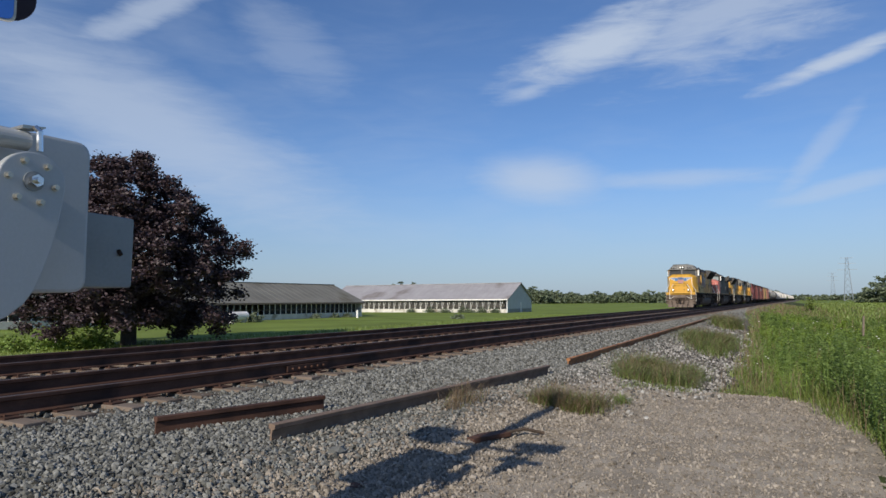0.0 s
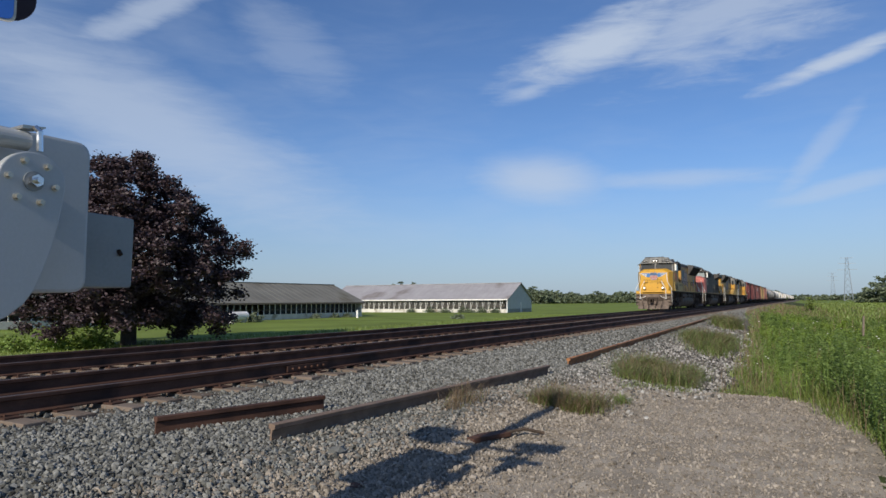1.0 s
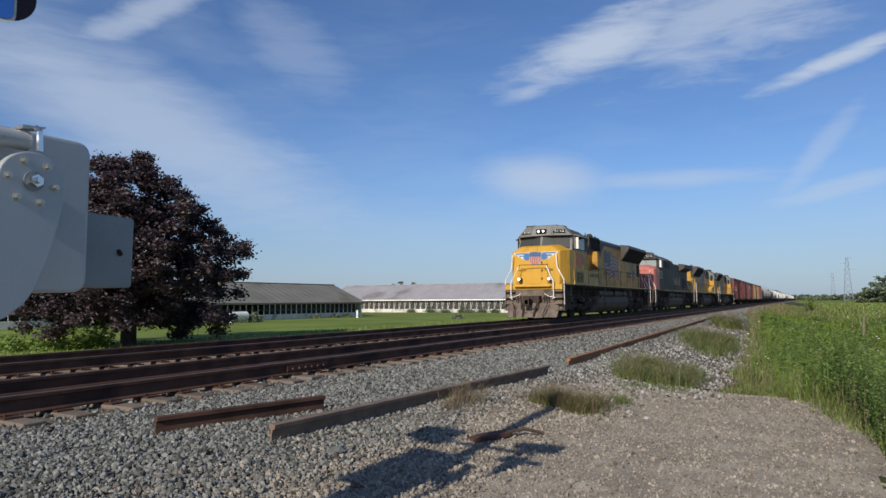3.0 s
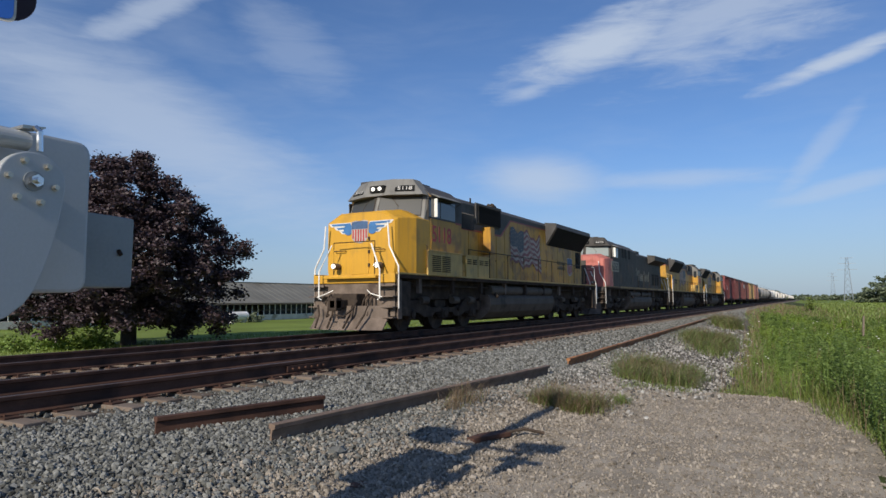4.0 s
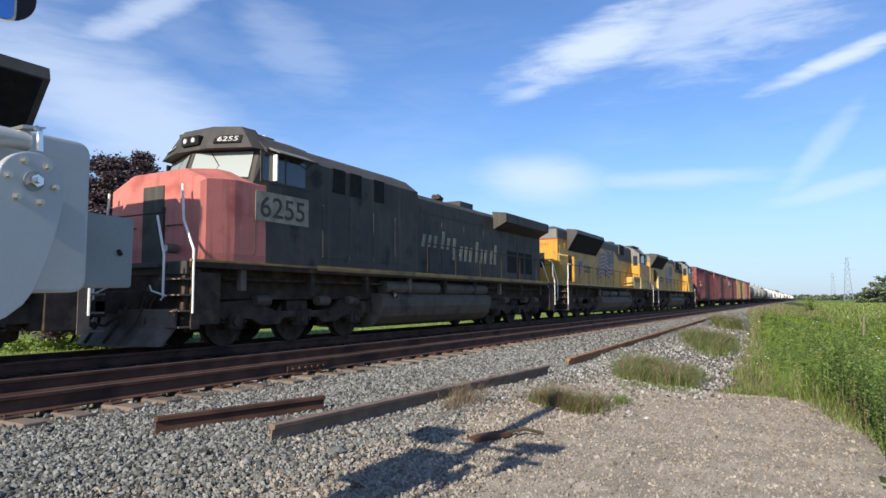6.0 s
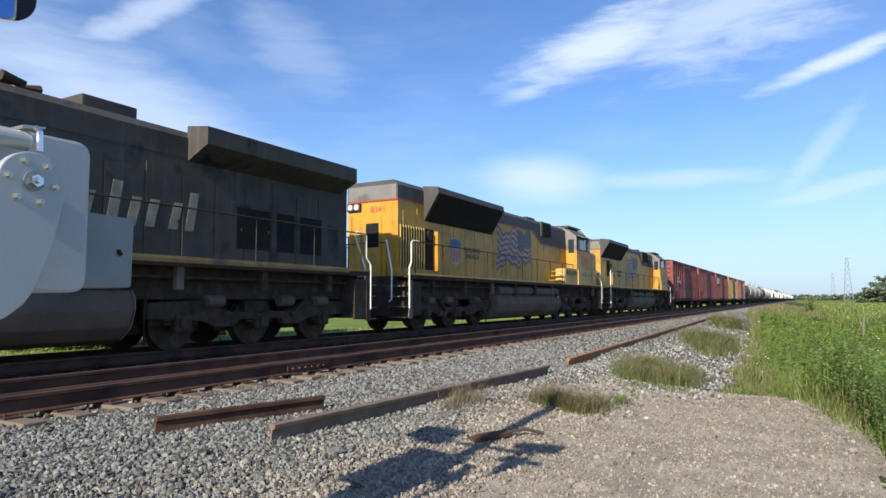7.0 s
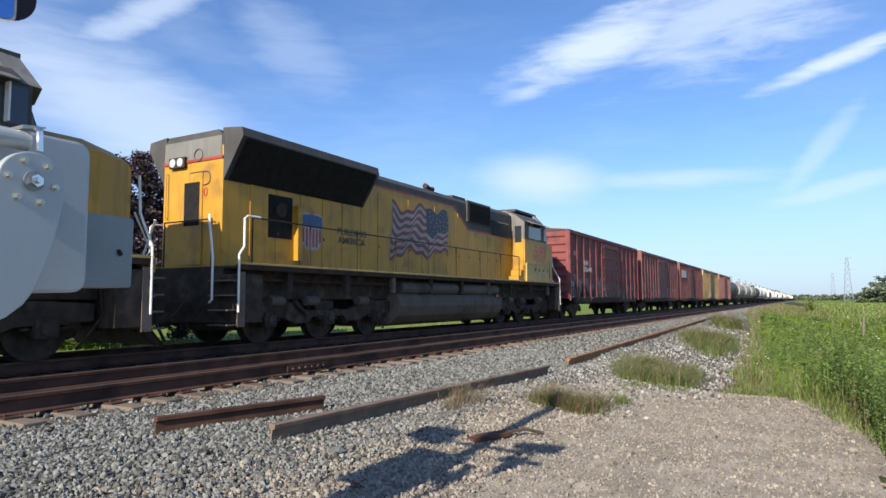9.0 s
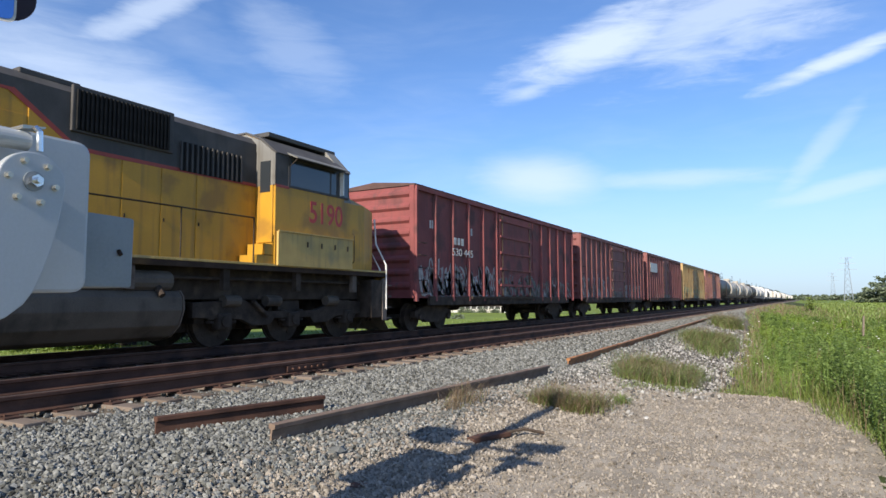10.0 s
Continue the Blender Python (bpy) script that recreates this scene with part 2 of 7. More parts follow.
SPRAY_DARK = mat("spray_paint_dark", (0.17, 0.16, 0.145), 0.6, 0, 0.5, 3.0, 30, 0, tint=(0.22, 0.2, 0.18), tint_scale=3)
SPRAY_GREEN = mat("spray_paint_green", (0.10, 0.34, 0.22), 0.6, 0, 0.4, 3.0, 30, 0, tint=(0.4, 0.4, 0.35), tint_scale=2)
CAR_BLACK = mat("tank_car_black", (0.022, 0.021, 0.02), 0.5, 0, 0.3, 1.5, 40, 0.03, tint=(0.07, 0.06, 0.05), streak=(0.09, 0.075, 0.06))
CAR_GREY = mat("tank_car_grey", (0.42, 0.385, 0.33), 0.55, 0, 0.2, 1.5, 40, 0.03, streak=(0.16, 0.13, 0.1))
CAR_WHITE = mat("hopper_white", (0.66, 0.64, 0.60), 0.55, 0, 0.12, 1.5, 40, 0.03, streak=(0.32, 0.27, 0.22))
RAIL_RUST = mat("dark_rail_steel", (0.085, 0.045, 0.032), 0.75, 0, 0.3, 3, 70, 0.12, tint=(0.04, 0.024, 0.02), tint_at=0.5)
RAIL_TOP = mat("worn_rail_head", (0.16, 0.115, 0.095), 0.48, 0.5, 0.2, 4, 60, 0.05)
RAIL_ORANGE = mat("bright_rusty_steel", (0.31, 0.135, 0.05), 0.8, 0, 0.3, 4, 60, 0.15, tint=(0.10, 0.04, 0.02))
TIE = mat("weathered_tie_wood", (0.145, 0.115, 0.092), 0.9, 0, 0.35, 4, 50, 0.4, tint=(0.07, 0.05, 0.04), stretch=(0.25, 2, 2), per_object=0.25)
BALLAST = mat("ballast_floor", (0.13, 0.118, 0.10), 0.95, 0, 0.5, 6, 45, 0.8, tint=(0.16, 0.13, 0.095), tint_at=0.5, tint_scale=0.4, distance=0.03, space="Object")
STONE_BLUE = mat("ballast_stone", (0.160, 0.162, 0.150), 0.9, 0, 0.2, 8, 60, 0.2, island=0.66)
STONE_PALE = mat("pale_stone", (0.225, 0.215, 0.195), 0.9, 0, 0.2, 8, 60, 0.2, island=0.85)
STONE_TAN = mat("tan_gravel_stone", (0.250, 0.220, 0.182), 0.92, 0, 0.2, 8, 60, 0.2, island=0.42)
GRAVEL = mat("packed_tan_gravel", (0.325, 0.287, 0.232), 0.95, 0, 0.32, 2.2, 70, 1.0, tint=(0.25, 0.22, 0.176), tint_at=0.5, tint_scale=1.3, distance=0.02)
FIELD = mat("mown_grass", (0.155, 0.205, 0.042), 0.9, 0, 0.3, 0.15, 6, 0.6, tint=(0.17, 0.22, 0.05), tint_scale=0.06, distance=0.08)
SOIL = mat("weedy_soil", (0.06, 0.075, 0.025), 0.95, 0, 0.4, 1.2, 20, 0.8, tint=(0.10, 0.085, 0.05), tint_scale=0.7, distance=0.05)
GRASS = leafy("grass_blade", (0.19, 0.25, 0.055), 0.5, 0.35)
GRASS_DRY = leafy("dry_grass_blade", (0.23, 0.165, 0.095), 0.35)
WEED = leafy("weed_leaf", (0.185, 0.27, 0.05), 0.55, 0.35)
WEED_DARK = leafy("dark_weed_leaf", (0.135, 0.205, 0.042), 0.5, 0.3)
GRASS_OLIVE = leafy("olive_grass_blade", (0.16, 0.215, 0.05), 0.45)
WEED_LIME = leafy("lime_weed_leaf", (0.22, 0.31, 0.045), 0.4, 0.35)
FLOWER = mat("white_flower", (0.8, 0.8, 0.74), 0.7, 0, 0.1, 8, 40, 0)
BEECH = leafy("copper_leaf", (0.058, 0.038, 0.044), 0.5, 0.12, 0.5)
BARK = mat("grey_bark", (0.07, 0.058, 0.05), 0.9, 0, 0.35, 4, 30, 0.5)
# distance haze is put into this paler leaf colour
TREE_GREEN = leafy("distant_leaf", (0.14, 0.175, 0.105), 0.4, 0.25)
BARN_ROOF = mat("weathered_metal_roof", (0.32, 0.31, 0.32), 0.6, 0, 0.12, 0.5, 12, 0.05, tint=(0.20, 0.18, 0.17), tint_scale=0.2)
BARN_ROOF_OLD = mat("stained_metal_roof", (0.17, 0.165, 0.14), 0.7, 0, 0.2, 0.4, 12, 0.05, tint=(0.11, 0.10, 0.07), tint_scale=0.18)
BARN_WHITE = mat("barn_white_paint", (0.80, 0.79, 0.75), 0.7, 0, 0.1, 1, 20, 0.05, tint=(0.5, 0.48, 0.42))
BARN_WALL = mat("flaking_whitewash", (0.60, 0.58, 0.52), 0.85, 0, 0.15, 0.8, 15, 0.1, tint=(0.30, 0.27, 0.21), tint_at=0.52, tint_scale=0.7)
BARN_GREY = mat("barn_gable_metal", (0.50, 0.52, 0.53), 0.55, 0, 0.06, 0.8, 20, 0.05)
# interior shade put into the colour of floor and backing sheet
BARN_DARK = mat("barn_interior_dark", (0.05, 0.05, 0.045), 0.9, 0, 0.3, 1, 20, 0.05)
CURTAIN = mat("barn_curtain_black", (0.02, 0.02, 0.02), 0.8, 0, 0.3, 1, 20, 0.05)
MECH = mat("gate_grey_paint", (0.40, 0.43, 0.455), 0.42, 0.15, 0.06, 2, 90, 0.03, tint=(0.33, 0.355, 0.38), tint_at=0.56)
MECH_DARK = mat("gate_shaded_galvanised", (0.235, 0.26, 0.275), 0.5, 0.3, 0.12, 3, 60, 0.04, tint=(0.17, 0.185, 0.20))
BRASS = mat("zinc_bolt", (0.50, 0.47, 0.40), 0.35, 0.8, 0.15, 20, 90, 0.02)
CHROME = mat("bright_nut", (0.75, 0.74, 0.72), 0.22, 1.0, 0.08, 20, 90, 0.02)
SIGN_BLUE = mat("sign_blue", (0.02, 0.10, 0.42), 0.4, 0, 0.06, 4, 50, 0)
SIGN_DARK = mat("signal_target_dark", (0.018, 0.014, 0.04), 0.5, 0, 0.1, 4, 50, 0)
PYLON = mat("galvanised_pylon", (0.26, 0.29, 0.33), 0.6, 0.4, 0.1, 1, 10, 0)
RAIL_DULL = mat("dull_brown_rail", (0.175, 0.122, 0.088), 0.8, 0, 0.25, 5, 60, 0.2, tint=(0.13, 0.08, 0.055), tint_at=0.55)
POST_WOOD = mat("old_post_wood", (0.16, 0.13, 0.10), 0.9, 0, 0.3, 4, 40, 0.3)

# matt, dusty surfaces hardly mirror the sky
for m_, v_ in ((SILL, 0.1), (PLOW, 0.2), (UNDER, 0.2), (RAIL_RUST, 0.2), (TANK_GREY, 0.15), (RAIL_DARK, 0.1), (ENGINE_DARK, 0.25), (ROOF_GREY, 0.25), (GRILLE, 0.1), (BALLAST, 0.1), (STONE_BLUE, 0.15), (STONE_TAN, 0.1), (GRAVEL, 0.1), (TIE, 0.1), (FIELD, 0.1), (SOIL, 0.1), (BEECH, 0.45)):
    m_.node_tree.nodes["Principled BSDF"].inputs["Specular IOR Level"].default_value = v_


# ---- mesh helpers ----
def thing(name, label, category, m=None, group="", kind=""):
    ob = new(name)
    ob.matrix_basis = m or Matrix()
    return tagged(ob, label, category, group, kind)


def part(name, bm, material, parent, label=""):
    me = bpy.data.meshes.new(name)
    bm.to_mesh(me)
    bm.free()
    me.materials.append(material)
    ob = new(name, me)
    ob.parent = parent
    return tagged(ob, label)


def share(name, source, parent, m, label=""):
    """Another piece on the same mesh."""
    ob = new(name, source.data)
    ob.parent = parent
    ob.matrix_basis = m
    return tagged(ob, label)


def box(bm, x0, x1, y0, y1, z0, z1, bevel=0.0):
    r = bmesh.ops.create_cube(bm, size=1)
    for v in r["verts"]:
        v.co = Vector(((x0 + x1) / 2 + v.co.x * (x1 - x0), (y0 + y1) / 2 + v.co.y * (y1 - y0), (z0 + z1) / 2 + v.co.z * (z1 - z0)))
    if bevel:
        es = list({e for v in r["verts"] for e in v.link_edges})
        bmesh.ops.bevel(bm, geom=es, offset=bevel, segments=2, affect="EDGES", profile=0.6)
    return bm


def cyl(bm, a, b, r, seg=12, r2=None):
    a, b = Vector(a), Vector(b)
    m = Matrix.Translation((a + b) / 2) @ (b - a).to_track_quat("Z", "Y").to_matrix().to_4x4()
    bmesh.ops.create_cone(bm, cap_ends=True, segments=seg, radius1=r, radius2=r if r2 is None else r2, depth=(b - a).length, matrix=m)
    return bm


def tube(bm, pts, r, seg=8):
    """A bent bar: rings along a path."""
    pts = [Vector(p) for p in pts]
    rings = []
    for i, p in enumerate(pts):
        d = (pts[min(i + 1, len(pts) - 1)] - pts[max(i - 1, 0)]).normalized()
        up = Vector((0, 0, 1)) if abs(d.z) < 0.9 else Vector((1, 0, 0))
        s = d.cross(up).normalized()
        u = s.cross(d).normalized()
        rings.append([bm.verts.new(p + (s * math.cos(t) + u * math.sin(t)) * r) for t in (2 * math.pi * k / seg for k in range(seg))])
    for a, b in zip(rings, rings[1:]):
        for k in range(seg):
            bm.faces.new((a[k], a[(k + 1) % seg], b[(k + 1) % seg], b[k]))
    bm.faces.new(rings[0][::-1])
    bm.faces.new(rings[-1])
    return bm


def prism(bm, outline, lo, hi, axis="y", bevel=0.0):
    """A closed outline pushed along an axis. outline: (x, z) for y, (y, z) for x, (x, y) for z."""
    def place(p, t):
        return {"y": (p[0], t, p[1]), "x": (t, p[0], p[1]), "z": (p[0], p[1], t)}[axis]
    a = [bm.verts.new(place(p, lo)) for p in outline]
    b = [bm.verts.new(place(p, hi)) for p in outline]
    fs = [bm.faces.new(a), bm.faces.new(b[::-1])]
    n = len(a)
    for i in range(n):
        fs.append(bm.faces.new((a[i], b[i], b[(i + 1) % n], a[(i + 1) % n])))
    bmesh.ops.recalc_face_normals(bm, faces=fs)
    if bevel:
        bmesh.ops.bevel(bm, geom=list({e for f in fs for e in f.edges}), offset=bevel, segments=2, affect="EDGES", profile=0.6)
    return bm


def loft(bm, rings):
    """Skin over outlines of equal count, closed at both ends."""
    vs = [[bm.verts.new(p) for p in r] for r in rings]
    fs = [bm.faces.new(vs[0]), bm.faces.new(vs[-1][::-1])]
    n = len(vs[0])
    for a, b in zip(vs, vs[1:]):
        for i in range(n):
            fs.append(bm.faces.new((a[i], b[i], b[(i + 1) % n], a[(i + 1) % n])))
    bmesh.ops.recalc_face_normals(bm, faces=fs)
    return bm


def B():
    return bmesh.new()


def lettering(text, height, material, parent, m, name="lettering", width=None, depth=0.004, bold=0.0):
    """Built-in font as a thin mesh; stands in its own x (along) and y (up)."""
    cu = bpy.data.curves.new(name, "FONT")
    cu.body, cu.size, cu.extrude, cu.align_x = text, height * 1.38, depth, "CENTER"
    cu.offset = bold
    tmp = bpy.data.objects.new(name, cu)
    scene.collection.objects.link(tmp)
    me = bpy.data.meshes.new_from_object(tmp.evaluated_get(bpy.context.evaluated_depsgraph_get()))
    bpy.data.objects.remove(tmp)
    if width:
        xs = [v.co.x for v in me.vertices]
        k = width / (max(xs) - min(xs))
        for v in me.vertices:
            v.co.x *= k
    me.materials.clear()
    me.materials.append(material)
    ob = new(name, me)
    ob.parent, ob.matrix_basis = parent, m
    return ob


def soup(name, verts, faces, material, parent=None):
    """A mesh from arrays: verts (n, 3), faces (m, k) of equal size."""
    me = bpy.data.meshes.new(name)
    verts, faces = np.asarray(verts, np.float32), np.asarray(faces, np.int32)
    me.vertices.add(len(verts))
    me.vertices.foreach_set("co", verts.ravel())
    k = faces.shape[1]
    me.loops.add(faces.size)
    me.loops.foreach_set("vertex_index", faces.ravel())
    me.polygons.add(len(faces))
    me.polygons.foreach_set("loop_start", np.arange(0, faces.size, k, dtype=np.int32))
    me.polygons.foreach_set("use_smooth", np.zeros(len(faces), bool))
    me.update(calc_edges=True)
    me.materials.append(material)
    ob = new(name, me)
    ob.parent = parent
    return ob


rng = np.random.default_rng(7)
# ---- ground: one sheet with the track bed, the gravel pad, the ditch and the field ----
NEAR, FAR = -7.74, -11.555      # track centre lines
SECTION_X = [-4000, -60, -30, -17.5, -15.4, -13.9, -5.2, -3.9, -3.2, -2.4, -1.2, 0.1, 0.55, 1.2, 3.0, 8.0, 60, 4000]
SECTION_Z = {
    "pad": [-1.6, -1.4, -1.4, -1.0, -0.75, -0.245, -0.245, -0.275, -0.37, -0.44, -0.47, -0.50, -0.52, -0.95, -1.05, -1.0, -1.1, -1.6],
    "bank": [-1.6, -1.4, -1.4, -1.0, -0.75, -0.245, -0.245, -0.29, -0.42, -0.58, -0.80, -0.95, -1.0, -1.05, -1.05, -1.0, -1.1, -1.6],
}


def ground_z(x, y):
    x, y = np.asarray(x, float), np.asarray(y, float)
    s = np.clip((y - 10.6) / 1.6, 0, 1)
    s = s * s * (3 - 2 * s)
    z = np.interp(x, SECTION_X, SECTION_Z["pad"]) * (1 - s) + np.interp(x, SECTION_X, SECTION_Z["bank"]) * s
    roll = 0.025 * np.sin(x * 1.7 + y * 0.6) * np.cos(y * 1.1 - x * 0.4)
    return z + roll * np.where((x > -4.2) & (x < 6), 1, 0.25)


def make_ground():
    xs = np.unique(np.concatenate([np.linspace(-4000, -200, 12), np.linspace(-200, -20, 30), np.linspace(-20, -6, 40), np.linspace(-6, 3, 76), np.linspace(3, 12, 25), np.linspace(12, 200, 25), np.linspace(200, 4000, 12)]))
    ys = np.unique(np.concatenate([np.linspace(-600, -20, 10), np.linspace(-20, 0, 20), np.linspace(0, 20, 140), np.linspace(20, 60, 80), np.linspace(60, 300, 50), np.linspace(300, 4500, 22)]))
    X, Y = np.meshgrid(xs, ys)
    Z = ground_z(X, Y)
    nx = len(xs)
    i = (np.arange(len(ys) - 1)[:, None] * nx + np.arange(nx - 1)).ravel()
    ob = soup("ground", np.stack([X, Y, Z], -1).reshape(-1, 3), np.stack([i, i + 1, i + nx + 1, i + nx], 1), FIELD)
    me = ob.data
    for m in (BALLAST, GRAVEL, SOIL):
        me.materials.append(m)
    cx = (X[:-1, :-1] + X[1:, 1:]).ravel() / 2
    cy = (Y[:-1, :-1] + Y[1:, 1:]).ravel() / 2
    wob = 0.15 * np.sin(cy * 2.3) + 0.1 * np.sin(cy * 5.1 + cx)
    idx = np.zeros(len(cx), np.int32)
    idx[(cx > -15.2) & (cx + wob < -3.2)] = 1
    idx[(cx + wob >= -3.2) & (cx < 0.56) & (cy < 11.6)] = 2
    idx[(cx + wob >= -3.2) & (cx < -1.0 + wob - np.interp(cy, [11.4, 40, 60, 90], [0, 1.4, 3.2, 3.8])) & (cy >= 11.6)] = 1
    idx[(cx + 0.4 * wob >= 0.56) & (cx < 14) & (cy < 300)] = 3
    idx[(cx + wob >= -1.0 - np.interp(cy, [11.4, 40, 60, 90], [0, 1.4, 3.2, 3.8])) & (cx < 14) & (cy >= 11.6) & (cy < 300)] = 3
    me.polygons.foreach_set("material_index", idx)
    me.polygons.foreach_set("use_smooth", np.ones(len(idx), bool))
    return tagged(ob, "flat farmland with a ballasted track bed and a gravel pad", "ground", kind="structure")


make_ground()


def ico():
    t = (1 + 5 ** 0.5) / 2
    v = np.array([(-1, t, 0), (1, t, 0), (-1, -t, 0), (1, -t, 0), (0, -1, t), (0, 1, t), (0, -1, -t), (0, 1, -t), (t, 0, -1), (t, 0, 1), (-t, 0, -1), (-t, 0, 1)], float)
    f = np.array([(0, 11, 5), (0, 5, 1), (0, 1, 7), (0, 7, 10), (0, 10, 11), (1, 5, 9), (5, 11, 4), (11, 10, 2), (10, 7, 6), (7, 1, 8), (3, 9, 4), (3, 4, 2), (3, 2, 6), (3, 6, 8), (3, 8, 9), (4, 9, 5), (2, 4, 11), (6, 2, 10), (8, 6, 7), (9, 8, 1)])
    return v / np.linalg.norm(v[0]), f


def spins(n):
    q = rng.normal(size=(n, 4))
    q /= np.linalg.norm(q, axis=1)[:, None]
    w, x, y, z = q.T
    return np.stack([1 - 2 * (y * y + z * z), 2 * (x * y - z * w), 2 * (x * z + y * w), 2 * (x * y + z * w), 1 - 2 * (x * x + z * z), 2 * (y * z - x * w), 2 * (x * z - y * w), 2 * (y * z + x * w), 1 - 2 * (x * x + y * y)], 1).reshape(n, 3, 3)


def stones(name, material, label, patches, sink=0.3):
    """patches: (x0, x1, y0, y1, count, smallest, largest)."""
    base, f = ico()
    vs, n0 = [], 0
    for x0, x1, y0, y1, n, lo, hi in patches:
        x = rng.uniform(x0, x1, n)
        y = y0 + (y1 - y0) * rng.uniform(0, 1, n) ** (1.0 if y1 - y0 < 8 else 1.7)
        x, y = x + rng.normal(0, 0.13, n), y + rng.normal(0, 0.22, n)
        r = 0.5 * (lo + (hi - lo) * rng.uniform(0, 1, n) ** 1.8)
        v = base[None] * rng.uniform(0.55, 1.4, (n, 12, 1)) * r[:, None, None] * rng.uniform(0.5, 1.3, (n, 1, 3))
        v = np.einsum("nij,nkj->nki", spins(n), v)
        z = ground_z(x, y) + r * (1 - 2 * sink) + rng.uniform(0, 0.4, n) * r
        vs.append(v + np.stack([x, y, z], 1)[:, None])
        n0 += n
    v = np.concatenate(vs).reshape(-1, 3)
    faces = (f[None] + 12 * np.arange(n0)[:, None, None]).reshape(-1, 3)
    return tagged(soup(name, v, faces, material), label, "gravel", kind="stuff")


stones("ballast_stones", STONE_BLUE, "blue-grey crushed stone ballast along the track", [
    (-6.28, -3.3, 2.2, 7.0, 26000, 0.018, 0.05), (-6.28, -3.4, 7.0, 14.0, 17000, 0.022, 0.052), (-6.28, -3.4, 14.0, 60.0, 13000, 0.03, 0.07),
    (-10.4, -8.9, 3.0, 60.0, 7000, 0.03, 0.07), (-9.1, -6.4, 2.0, 45.0, 5000, 0.03, 0.06), (-6.85, -6.35, 2.0, 30.0, 1500, 0.012, 0.035), (-6.2, -3.6, 60.0, 130.0, 7000, 0.05, 0.11)])
stones("pale_bank_stones", STONE_PALE, "pale loose stone on the bank beside the pad", [
    (-3.7, -1.9, 7.6, 9.6, 500, 0.02, 0.06), (-3.8, -1.3, 9.8, 12.8, 2300, 0.022, 0.062), (-3.7, -1.4, 12.5, 34.0, 5500, 0.03, 0.08)])
stones("pad_gravel", STONE_TAN, "loose tan gravel on the packed pad", [
    (-3.4, 0.62, 1.8, 5.5, 22000, 0.007, 0.026), (-3.2, 0.5, 5.5, 11.2, 20000, 0.009, 0.030), (-3.9, -2.2, 2.0, 9.0, 12000, 0.015, 0.045), (-2.6, 0.4, 2.5, 10.5, 500, 0.03, 0.05)])


# ---- the two tracks ----
def rail_outline():
    """Flat-bottomed rail, 186 mm high, head uppermost at 0."""
    h = [(0.036, -0.004), (0.037, -0.036), (0.012, -0.05), (0.0085, -0.10), (0.014, -0.152), (0.076, -0.174), (0.076, -0.186)]
    top = [(-0.03, 0.0), (0.03, 0.0)]
    return top + h + [(-x, z) for x, z in reversed(h)]


def make_track(name, x, label, tie_y):
    track = thing(name, label, "railway track", Matrix.Translation((x, 0, 0)), kind="structure")
    for s in (-1, 1):
        r = part("rail", prism(B(), [(px + s * 0.755, pz) for px, pz in rail_outline()], -60, 1200), RAIL_RUST, track)
        part("running_surface", box(B(), s * 0.755 - 0.027, s * 0.755 + 0.027, -60, 1200, 0.0, 0.004), RAIL_TOP, r, "worn lighter rail head")
    bm = box(B(), -1.3, 1.3, -0.11, 0.11, -0.38, -0.206, 0.012)
    first = part("tie", bm, TIE, track)
    plate = part("tie_plate", box(B(), -0.18, 0.18, -0.09, 0.09, -0.206, -0.187, 0.003), RAIL_RUST, first)
    plate.matrix_basis = Matrix.Translation((0.755, 0, 0))
    share("tie_plate", plate, first, Matrix.Translation((-0.755, 0, 0)))
    spike = part("spike", box(B(), 0.07, 0.10, -0.05, -0.02, -0.19, -0.165, 0.003), RAIL_RUST, first)
    spike.matrix_basis = Matrix.Translation((0.755, 0, 0))
    y0, y1, step = tie_y
    first.matrix_basis = Matrix.Translation((0, y0, 0))
    k = 1
    while y0 + k * step < y1:
        t = share("tie", first, track, pose(random.uniform(-0.06, 0.06), y0 + k * step + random.uniform(-0.03, 0.03), random.uniform(-0.012, 0.004), 0, 0, random.uniform(-1.2, 1.2)))
        for c in first.children:
            share(c.name.split(".")[0], c, t, c.matrix_basis.copy())
        k += 1
    bm = B()
    y = y0 + k * step
    while y < 500:
        box(bm, -1.3, 1.3, y - 0.11, y + 0.11, -0.36, -0.206)
        y += step
    y = y0 - step
    while y > -40:
        box(bm, -1.3, 1.3, y - 0.11, y + 0.11, -0.36, -0.206)
        y -= step
    tagged(part("distant_ties", bm, TIE, track), "wooden ties farther along the track", kind="stuff")
    return track


near_track = make_track("track_near", NEAR, "dark rusty rails on weathered wooden ties in ballast", (2.0, 62.0, 0.52))
far_track = make_track("track_far", FAR, "rails carrying the freight train, on wooden ties", (2.0, 40.0, 0.52))
# bolted joint on the nearest rail
bm = box(B(), 0.768, 0.80, 7.55, 8.5, -0.15, -0.055, 0.006)
jb = part("joint_bar", bm, RAIL_RUST, near_track, "bolted joint bar on the rail")
for i in range(6):
    part("bolt", cyl(B(), (0.79, 7.66 + i * 0.146, -0.105), (0.835, 7.66 + i * 0.146, -0.105), 0.018, 8), RAIL_RUST, jb)


